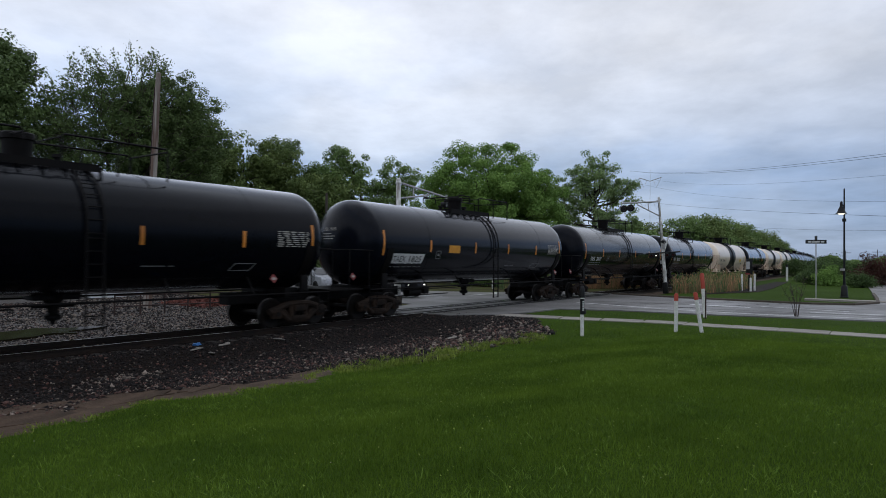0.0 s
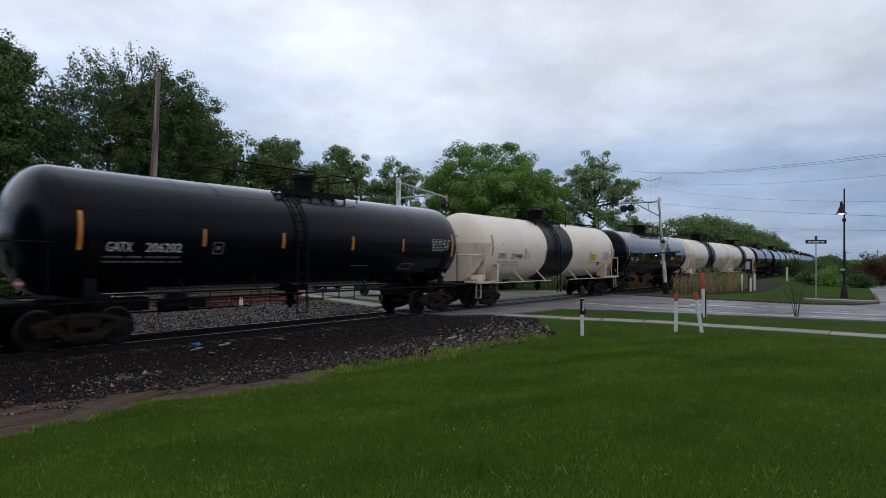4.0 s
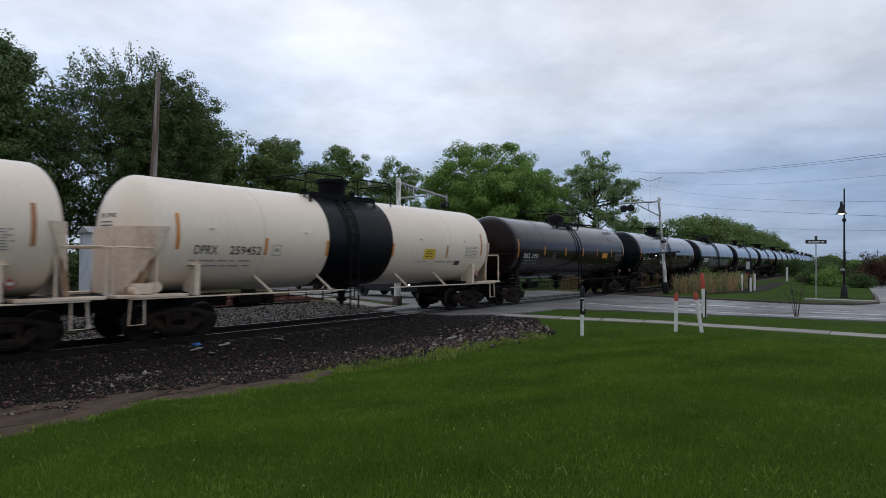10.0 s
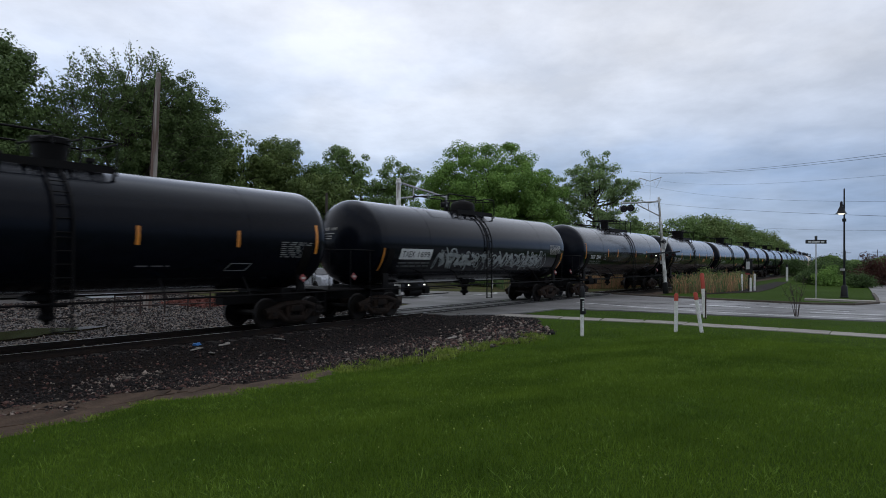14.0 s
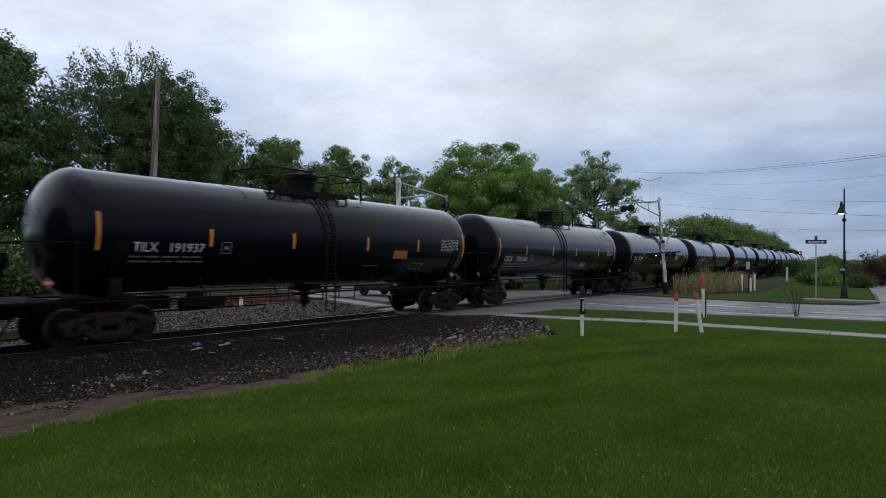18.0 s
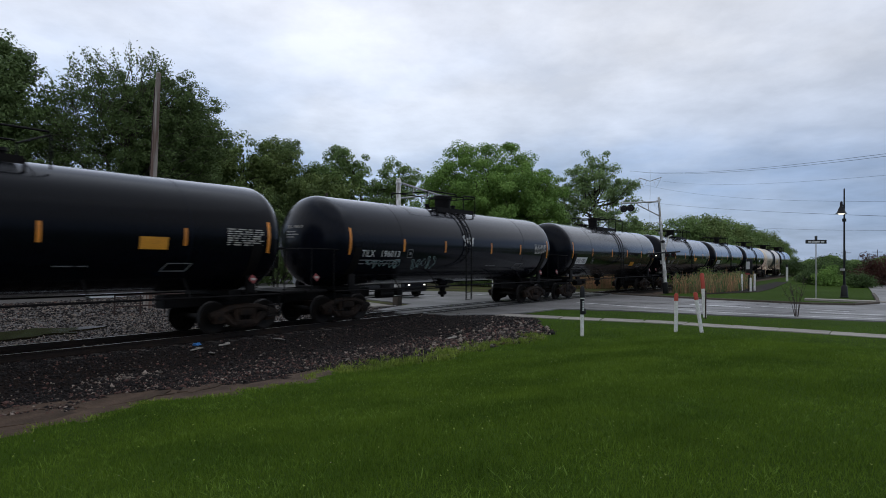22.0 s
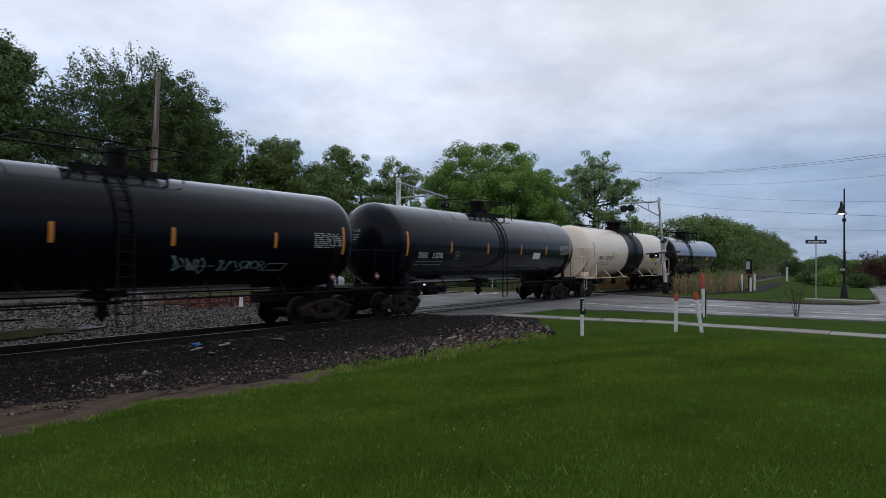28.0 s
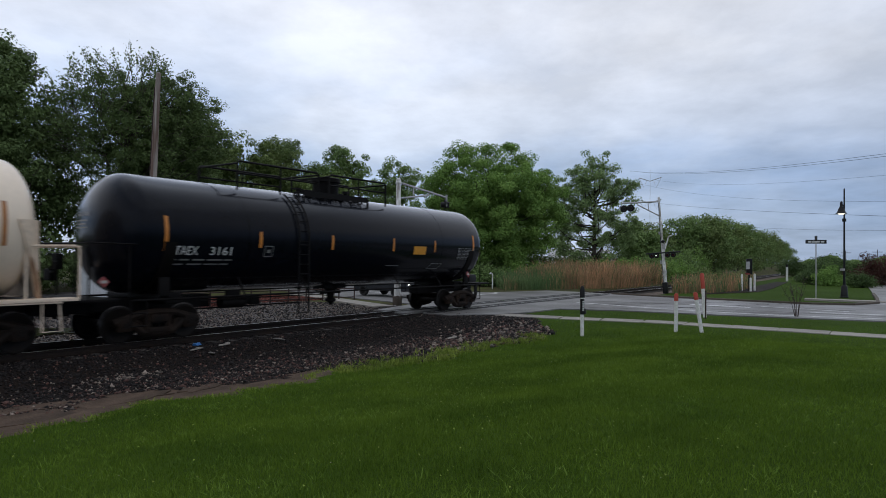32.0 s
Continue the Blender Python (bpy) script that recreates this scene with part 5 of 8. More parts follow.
def white_car(cfg, rnd):
    car = thing("tank_car", "cream tank car with black centre band and rust-stained end shields", "tank car", "tank cars of the train")
    put("tank", kept("tankwhite", lambda: tank_mesh(7.70, 7.72, 0.64)), "white_tank", car)

    def band():
        bm = bmesh.new()
        lathe(bm, [(-1.62, R_TANK - 0.01), (-1.60, R_TANK + 0.008), (1.60, R_TANK + 0.008), (1.62, R_TANK - 0.01)], 56, "x", (0, 0, Z_TANK))
        return finish(bm)
    put("centre_band", kept("band", band), "band", car, pose(cfg["band"], 0, 0), "dull black centre band")
    for x in (-4.6, 4.9):
        put("seam", kept(("wseam", x), lambda x=x: seam_mesh(x)), "white_tank", car)
    add_trucks(car); add_under(car, "white_steel", "white_steel")
    add_top(car, cfg["drum"], cfg["ladder"], cfg["rails"], "band", "drum_mid")

    def clear_of_tank(q, gap):
        # keep the plate outside the jacket where the two come close
        ahead = min(1.0, max(0.0, (-7.72 - q.x) / 0.64))
        r2 = R_TANK ** 2 * (1 - ahead ** 2) - (q.z - Z_TANK) ** 2
        need = math.sqrt(max(0.0, r2)) + gap
        if q.x > -8.30 and 0.5 < abs(q.y) < need:
            q = Vector((q.x, math.copysign(need, q.y), q.z))
        return q

    def shield():
        # plate wrapped round the lower half of the tank head, its sides sloping in to the platform
        bm = bmesh.new()
        grid = []
        rows, cols = 6, 26
        for side in (0.0, 0.03):
            net = []
            for r in range(rows + 1):
                v = r / rows
                line = []
                for c in range(cols + 1):
                    u = 2 * c / cols - 1
                    a = max(-1.0, min(1.0, u / 0.84)) * math.pi / 2
                    run = max(0.0, abs(u) - 0.84) / 0.16
                    top = Vector((-7.70 - (0.74 - side) * math.cos(a) + 0.06 * run, (R_TANK + 0.055 - side) * math.sin(a), Z_TANK + 0.16))
                    low = Vector((-8.20 - (0.28 - side) * math.cos(a), (1.12 - side) * math.sin(a), 1.22))
                    line.append(bm.verts.new(clear_of_tank(top.lerp(low, v), 0.055 - side)))
                net.append(line)
            grid.append(net)
        for net in grid:
            for r in range(rows):
                for c in range(cols):
                    bm.faces.new((net[r][c], net[r][c + 1], net[r + 1][c + 1], net[r + 1][c]))
        for r in range(rows):
            for c in (0, cols):
                bm.faces.new((grid[0][r][c], grid[0][r + 1][c], grid[1][r + 1][c], grid[1][r][c]))
        for c in range(cols):
            for r in (0, rows):
                bm.faces.new((grid[0][r][c], grid[0][r][c + 1], grid[1][r][c + 1], grid[1][r][c]))
        bmesh.ops.recalc_face_normals(bm, faces=bm.faces)
        return finish(bm)
    def rust_patch(y):
        bm = bmesh.new()
        prev = None
        for k in range(15):
            a = radians(34 + 56 * k / 14) * y
            top = Vector((-7.70 - 0.765 * math.cos(a), (R_TANK + 0.075) * math.sin(a), Z_TANK + 0.16))
            low = Vector((-8.20 - 0.305 * math.cos(a), 1.140 * math.sin(a), 1.22))
            rise = 0.98 - 0.62 * (k / 14) ** 1.6 - 0.07 * math.sin(k * 2.3)
            cur = [bm.verts.new(clear_of_tank(top.lerp(low, rise + (1 - rise) * j / 6), 0.075)) for j in range(7)]
            if prev:
                for j in range(6):
                    bm.faces.new((prev[j], cur[j], cur[j + 1], prev[j + 1]))
            prev = cur
        bmesh.ops.recalc_face_normals(bm, faces=bm.faces)
        return finish(bm)
    for s in (0, 180):
        sh = put("head_shield", kept("shield", shield), "white_steel", car, pose(0, 0, 0, 0, 0, s), "rust-streaked cream end shield")
        for y in (-1, 1):
            put("rust_patch", kept(("rust", y), lambda y=y: rust_patch(y)), "rust_stain", sh, None, "brown rust bleeding down the shield's edge")

    def board(lean):
        bm = bmesh.new()
        for y in (-1, 1):
            box(bm, (-4.9, 1.46 * y, 1.14), (7.4, 0.10, 0.036), bevel=0.01)
            box(bm, (-8.0, 1.30 * y, 1.20), (1.9, 0.46, 0.07), bevel=0.01)
            for x in (-4.6, -2.15):
                tube(bm, [(x + 0.15 + 0.2 * lean, 1.46 * y, 1.16), (x + 0.15 - 0.2 * lean, 1.12 * y, 1.66)], 0.04, 6)
        return finish(bm, False)

    def rails():
        bm = bmesh.new()
        for y in (-1, 1):
            tube(bm, [(-8.98, 1.42 * y, 1.2), (-8.98, 1.42 * y, 2.34), (-8.90, 1.42 * y, 2.42), (-7.98, 1.42 * y, 2.40), (-7.88, 1.42 * y, 2.30), (-7.88, 1.42 * y, 1.2)], 0.026, 7)
            tube(bm, [(-8.55, 1.44 * y, 1.15), (-8.6, 1.46 * y, 0.50), (-8.2, 1.46 * y, 0.50), (-8.2, 1.44 * y, 1.15)], 0.022, 6)
        tube(bm, [(-8.98, -1.42, 2.40), (-8.98, 1.42, 2.40)], 0.025, 6)
        return finish(bm)

    def bracket(y):
        # web plate between tank and running board, with an outer flange bent over the top
        bm = bmesh.new()
        arc = [(1.52 * math.sin(a), Z_TANK - 1.60 * math.cos(a)) for a in [radians(34 + 3.2 * k) for k in range(8)]]
        outline = [(1.46, 1.18), (1.44, 1.98)] + [(v, z) for v, z in arc[::-1]] + [(0.86, 1.18)]
        for x in (-6.78, -6.72):
            bm.faces.new([bm.verts.new((x, v * y, z)) for v, z in outline])
        box(bm, (-6.75, 1.46 * y, 1.58), (0.15, 0.04, 0.80), bevel=0.01)
        box(bm, (-6.80, 1.40 * y, 1.985), (0.26, 0.16, 0.035), bevel=0.01)
        bmesh.ops.recalc_face_normals(bm, faces=bm.faces)
        return finish(bm, False)
    for s in (0, 180):
        m = pose(0, 0, 0, 0, 0, s)
        put("running_board", kept(("board", s), lambda s=s: board(1 if s == 0 else -1)), "white_steel", car, m, "cream running board")
        put("end_handrail", kept("wrail", rails), "white_steel", car, m)
        for y in (-1, 1):
            put("bolster_bracket", kept(("bracket", y), lambda y=y: bracket(y)), "white_steel", car, m)

    def gearbox():
        bm = bmesh.new()
        box(bm, (-8.15, -1.25, 1.38), (0.5, 0.3, 0.26), bevel=0.04)
        cyl(bm, (-7.85, -1.42, 1.42), (-7.85, -1.10, 1.42), 0.13, 12)
        cyl(bm, (-8.35, -1.42, 1.34), (-8.35, -1.10, 1.34), 0.10, 12)
        return finish(bm)
    put("brake_gear", kept("gearbox", gearbox), "white_steel", car)
    for x in cfg["stripes"]:
        big = abs(x) > 6.5
        panel(car, "reflector", x - 0.05, x + 0.05, 2.86 if big else 2.52, 0.95 if big else 0.50, cfg.get("tape", "worn_amber"), lift=0.012)
    lettering(car, cfg["text"], cfg["span"], 2.39, 0.25, "dark_letters")
    data_bars(car, cfg["span"][0] - 0.1, cfg["span"][1] - 0.3, 2.10, 2, 0.05, 0.09, "grey_letters", rnd)
    stencil_square(car, cfg["span"][1] + 0.55, 2.42, "grey_letters")
    p0, p1 = cfg["placard"]
    panel(car, "warning_panel", p0, p1, 2.40, 0.42, "yellow", "yellow warning panel")
    data_bars(car, p0 + 0.12, p1 - 0.08, 2.52, 3, 0.035, 0.07, "dark_letters", rnd, 0.3)
    data_bars(car, 6.0, 7.0, 2.74, 8, 0.030, 0.032, "grey_letters", rnd, 0.28)
    data_bars(car, 2.6, 3.4, 2.12, 1, 0.03, 0.05, "grey_letters", rnd, 0.9)
    data_bars(car, 4.0, 5.3, 2.10, 1, 0.05, 0.05, "grey_letters", rnd, 0.5)
    panel(car, "data_plate", 5.35, 5.75, 2.05, 0.20, "dark_letters", "small dark data plate")
    head_marks(car, "dark_letters", cfg["text"], rnd, 7.72, 0.64)
    add_placard(car, 6.95, -1.50, 1.58)
    # lifting lugs along the jacket
    def lug():
        bm = bmesh.new()
        box(bm, (0, 0, 0), (0.14, 0.05, 0.05), bevel=0.01)
        return finish(bm, False)
    for x in (-6.4, -3.0, 2.9, 5.9):
        p = wrap(x, 0, 2.98, 0.02)
        put("lug", kept("lug", lug), "white_tank", car, pose(*p))
    return car


MID = (-7.4, -4.6, -1.7, 1.5, 4.5, 7.4)
BLACK = "black"
TRAIN = [
    dict(s=6.9, rear=7.25, rear_placard=5.7, drum=(-1.2, -0.2), ladder=0.35, rails=(-1.9, 2.5), style="drum_left", stripes=MID[:5] + (7.08,), note="amber reflectors and white data lines"),
    dict(s=6.63, drum=(-1.13, -0.18), ladder=0.32, rails=(-1.8, 2.5), style="drum_left", rear=7.32, stripes=(-7.4, -4.56, -1.27, 1.6, 4.42, 7.15), text="TAEX 1825", span=(-6.85, -5.0), plaque=True, placard=(-3.3, -2.5), pz=2.62, note="white name panel and amber reflectors"),
    dict(s=6.53, drum=(-1.2, -0.2), ladder=0.35, rails=(-1.9, 2.5), style="drum_left", stripes=MID, text="TAEX 2833", span=(-6.55, -4.88), z=2.34, square=-3.7),
    dict(s=6.26, drum=(0.1, 1.2), ladder=-0.8, rails=(-2.8, 2.3), stripes=(-7.4, -4.2, -1.5, 1.5, 4.2, 7.4), text="GATX  206202", span=(-6.8, -4.84), z=2.42, square=-3.75),
    dict(s=6.04, white=True, band=-0.25, drum=(-0.9, 0.42), ladder=-0.55, rails=(-2.4, 1.75), stripes=(-7.4, -4.2, -1.95, 1.4, 4.05, 7.4), text="DPRX  259486", span=(-6.8, -4.42), placard=(4.15, 4.9)),
    dict(s=5.83, drum=(-0.9, 0.5), ladder=2.3, rails=(-2.1, 2.6), stripes=(-7.2, -4.1, -1.36, 1.66, 4.37, 7.15), text="TAEX  3263", span=(-6.77, -5.0), placard=(3.0, 3.75), bright=False),
    dict(s=5.61, white=True, band=-0.25, drum=(-0.84, 0.5), ladder=-0.6, rails=(-2.5, 1.75), stripes=(-7.45, -4.25, -1.85, 1.56, 3.95, 7.36), text="DPRX  259752", span=(-6.65, -4.4), placard=(4.07, 4.82)),
    dict(s=5.55, white=True, band=-0.42, drum=(-1.15, 0.35), ladder=-0.9, rails=(-2.5, 1.75), stripes=(-7.4, -4.56, -2.1, 1.22, 4.65, 7.25), text="DPRX  259452", span=(-6.9, -4.7), placard=(3.12, 3.87), tape="amber"),
    dict(s=5.44, rear=7.22, paint="brown_tank", drum=(-0.55, 0.5), ladder=-0.2, rails=(-2.5, 1.2), style="round", stripes=(-7.4, -4.56, -1.96, 0.47, 2.6, 5.0, 7.15), text="TAEX 2951", span=(-6.83, -5.25), z=2.42, square=-3.4, placard=(3.5, 4.3), bright=False),
    dict(s=5.60, drum=(-0.45, 0.75), ladder=-0.2, rails=(-2.3, 1.3), stripes=(-7.4, -4.7, -1.77, 1.53, 4.45, 7.4), text="TILX  319106", span=(-6.86, -4.85), z=2.43, square=-4.2, bright=False),
    dict(s=5.56, drum=(-0.68, 0.55), ladder=-0.3, rails=(-2.6, 1.2), style="round", stripes=(-7.4, 7.45), ends=2.15, text="TAEX 1699", span=(-6.4, -4.55), plaque=True, z=2.38, note="white name panel and grey graffiti", tags=1),
    dict(s=5.65, drum=(-0.9, -0.1), ladder=0.9, rails=(-1.3, 2.1), style="drum_left", stripes=(-7.4, -3.8, -2.1, 1.5, 3.8, 7.42), dz=2.58, text="TAEX 2841", span=(-6.68, -5.0), z=2.43, square=-4.3),
    dict(s=5.65, drum=(-0.8, 0.7), ladder=-0.2, rails=(-2.4, 1.9), stripes=(-7.6, -4.6, -1.7, 1.65, 4.5, 7.6), text="TILX  191937", span=(-6.76, -4.78), z=2.43, square=-4.1, placard=(3.1, 3.88), pmat="worn_amber", pz=2.35),
    dict(s=5.58, drum=(-0.25, 1.1), ladder=-0.4, rails=(-2.3, 2.1), stripes=(-7.35, -4.75, -1.74, 1.27, 4.6, 7.35), text="CTCX  736165", span=(-6.83, -4.54), z=2.26, square=-4.1, placard=(2.2, 2.96), pmat="worn_amber", pz=1.95, slant=0.12),
    dict(s=5.57, drum=(-0.6, 0.7), ladder=-0.3, rails=(-2.4, 1.7), stripes=(-7.42, -4.7, -1.9, 1.23, 4.73, 7.42), text="TILX  192947", span=(-6.82, -4.82), z=2.43, square=-4.35, placard=(3.5, 4.25)),
    dict(s=5.70, drum=(-0.43, 0.65), ladder=-0.2, rails=(-2.3, 1.3), stripes=(-7.4, -4.5, -1.82, 1.78, 4.5, 7.4), text="TILX  196013", span=(-6.8, -4.7), z=2.38, square=-4.1, note="white marks and pale scribbled graffiti", tags=2),
    dict(s=5.70, drum=(-1.15, -0.3), ladder=0.4, rails=(-1.9, 2.3), style="drum_left", stripes=(-7.4, -4.5, -1.24, 1.58, 4.57, 7.4), text="TAEX 1821", span=(-6.75, -5.3), plaque=True, z=2.20, placard=(2.6, 3.4), pz=2.02, note="white name panel and orange panel"),
    dict(s=5.74, drum=(-1.15, -0.16), ladder=0.5, rails=(-2.0, 2.5), style="drum_left", stripes=(-7.42, -4.68, -1.54, 1.63, 4.8, 7.42), text="TAEX  2137", span=(-6.6, -4.9), z=2.18, square=-3.5, placard=(1.72, 2.52), pz=2.42),
    dict(s=5.69, drum=(0.07, 0.85), ladder=-0.1, rails=(-2.1, 1.8), stripes=(-7.3, -4.6, -1.75, 1.16, 4.46, 7.3), text="TAEX 1421", span=(-6.75, -5.25), plaque=True, z=2.20, note="white name panel and pale graffiti", tags=3),
    dict(s=5.60, drum=(-0.5, 0.45), ladder=-0.1, rails=(-2.1, 1.7), stripes=(-7.3, -4.4, -1.5, 1.6, 4.3, 7.3), text="TAEX  1376", span=(-6.6, -4.95), z=2.35, square=-3.9, placard=(2.9, 3.65), pmat="letters", pz=2.42),
    dict(s=5.65, white=True, band=0.35, drum=(-0.5, 0.9), ladder=0.35, rails=(-2.0, 2.2), stripes=(-7.3, -4.05, -1.4, 2.1, 4.3, 7.4), text="DPRX  259738", span=(-6.45, -4.2), placard=(4.4, 5.15)),
    dict(s=5.70, drum=(-0.85, 0.55), ladder=-2.6, rails=(-4.4, 2.0), cages=((-4.6, -1.4), (-0.9, 2.0)), stripes=(-7.15, -4.2, -1.3, 1.8, 4.35, 7.15), text="TAEX  3161", span=(-6.9, -5.15), z=2.36, square=-3.88, placard=(3.0, 3.77), bright=False, note="white marks, last of the train"),
]


def build_train():
    cars = []
    for k, cfg in enumerate(TRAIN):
        rnd = random.Random(100 + k)
        car = (white_car if cfg.get("white") else black_car)(cfg, rnd)
        if cfg.get("tags") == 1:
            scribble(car, -4.3, 5.6, 1.75, 2.65, 26, 0.05, "tag_paint", 4, "faded grey spray-painted graffiti")
            scribble(car, -4.0, 5.0, 1.85, 2.55, 16, 0.10, "tag_paint", 9, "broad grey graffiti strokes")
        if cfg.get("tags") == 2:
            scribble(car, -6.4, -4.6, 1.85, 2.2, 6, 0.03, "tag_teal", 2, "thin pale graffiti")
            scribble(car, -3.9, -2.3, 1.75, 2.3, 5, 0.03, "tag_teal", 3, "thin pale graffiti")
            scribble(car, -0.5, 0.3, 2.75, 3.25, 4, 0.045, "letters", 5, "white graffiti scrawl")
        if cfg.get("tags") == 3:
            scribble(car, 1.2, 2.2, 1.75, 2.25, 5, 0.03, "tag_teal", 6, "pale blue graffiti")
            scribble(car, 2.6, 4.2, 1.8, 2.15, 7, 0.03, "tag_teal", 7, "pale blue graffiti")
        # s places each car at the moment when it passes the crossing
        at = PITCH_CAR * k + cfg["s"]
        near = max(0.0, (at - 18.0) / SPEED)
        cars.append((car, at + travel(near) - SPEED * near))
    # end-of-train device on the last coupler
    last = cars[-1][0]
    bm = bmesh.new()
    box(bm, (9.30, 0, 1.27), (0.62, 0.36, 0.44), bevel=0.10)
    cyl(bm, (9.0, 0, 0.9), (9.0, 0, 1.2), 0.05, 8)
    part("rear_marker", bm, "black_metal", last, "black end-of-train marker box")
    bm = bmesh.new()
    tube(bm, [(9.55, -0.10, 1.12), (9.66, -0.12, 0.98), (9.66, -0.14, 0.55), (9.58, -0.15, 0.46), (9.50, -0.15, 0.56), (9.50, -0.14, 1.0)], 0.045, 7)
    part("marker_hose", bm, "rubber", last)
    return cars


CARS = build_train()


def car_pose(s):
    return pose(*on_track(s), 0, 0, math.degrees(s / BEND))


# ---- trees and shrubs ----
def leaf_cloud(rng, centres, spread, n, size, flat=0.7, ruffle=0.38, rind=0.30):
    """Small folded leaves on the outside of clumps round the given centres."""
    k = rng.integers(0, len(centres), n)
    c = centres[k]
    grow = rng.uniform(0.65, 1.3, len(centres))[k][:, None]
    p = rng.normal(0, 1, (n, 3))
    p /= np.linalg.norm(p, axis=1, keepdims=True)
    # leaves face outward from their clump and upward
    face = p + np.array([0, 0, 0.45]) + rng.normal(0, ruffle, (n, 3))
    face /= np.linalg.norm(face, axis=1, keepdims=True) + 1e-9
    p = c + p * (rng.random((n, 1)) ** rind) * 1.6 * spread * grow * np.array([1, 1, flat])
    u = np.cross(face, rng.normal(0, 1, (n, 3)))
    u /= np.linalg.norm(u, axis=1, keepdims=True) + 1e-9
    w = np.cross(face, u)
    L = size * rng.uniform(0.6, 1.35, (n, 1))
    q = np.cross(u, w)
    V = np.stack([p - u * L * 0.5, p + w * L * 0.30 + q * L * 0.1, p + u * L * 0.5, p - w * L * 0.30 + q * L * 0.1], 1)
    return V.reshape(-1, 3), np.arange(4 * n).reshape(-1, 4)


def sprays(rng, bm, mid, half, count, length, per, size):
    """Feathery outer twigs with leaves along them; returns the leaves."""
    P, U = [], []
    for i in range(count):
        d = rng.normal(0, 1, 3)
        d[2] = abs(d[2]) * 0.9 - 0.25
        d /= np.linalg.norm(d)
        a = mid + d * half * rng.uniform(0.74, 0.92)
        w = d * np.array([1, 1, 0.8]) + np.array([0, 0, 0.25]) + rng.normal(0, 0.5, 3)
        w /= np.linalg.norm(w)
        L = length * rng.uniform(0.5, 1.2)
        b = a + w * L
        tube(bm, [Vector(a - w * 0.9), Vector(a + w * L * 0.5 + rng.normal(0, 0.05, 3)), Vector(b)], 0.02, 3, radii=[0.03, 0.016, 0.006], caps=False)
        t = rng.random((per, 1))
        P.append(a + (b - a) * t + rng.normal(0, 0.17, (per, 3)))
        U.append(w + rng.normal(0, 0.8, (per, 3)))
    P, U = np.concatenate(P), np.concatenate(U)
    U /= np.linalg.norm(U, axis=1, keepdims=True)
    n = len(P)
    W = np.cross(U, rng.normal(0, 1, (n, 3)))
    W /= np.linalg.norm(W, axis=1, keepdims=True) + 1e-9
    L = size * rng.uniform(0.7, 1.4, (n, 1))
    V = np.stack([P - U * L * 0.6, P + W * L * 0.26, P + U * L * 0.6, P - W * L * 0.26], 1)
    return V.reshape(-1, 3), np.arange(4 * n).reshape(-1, 4)


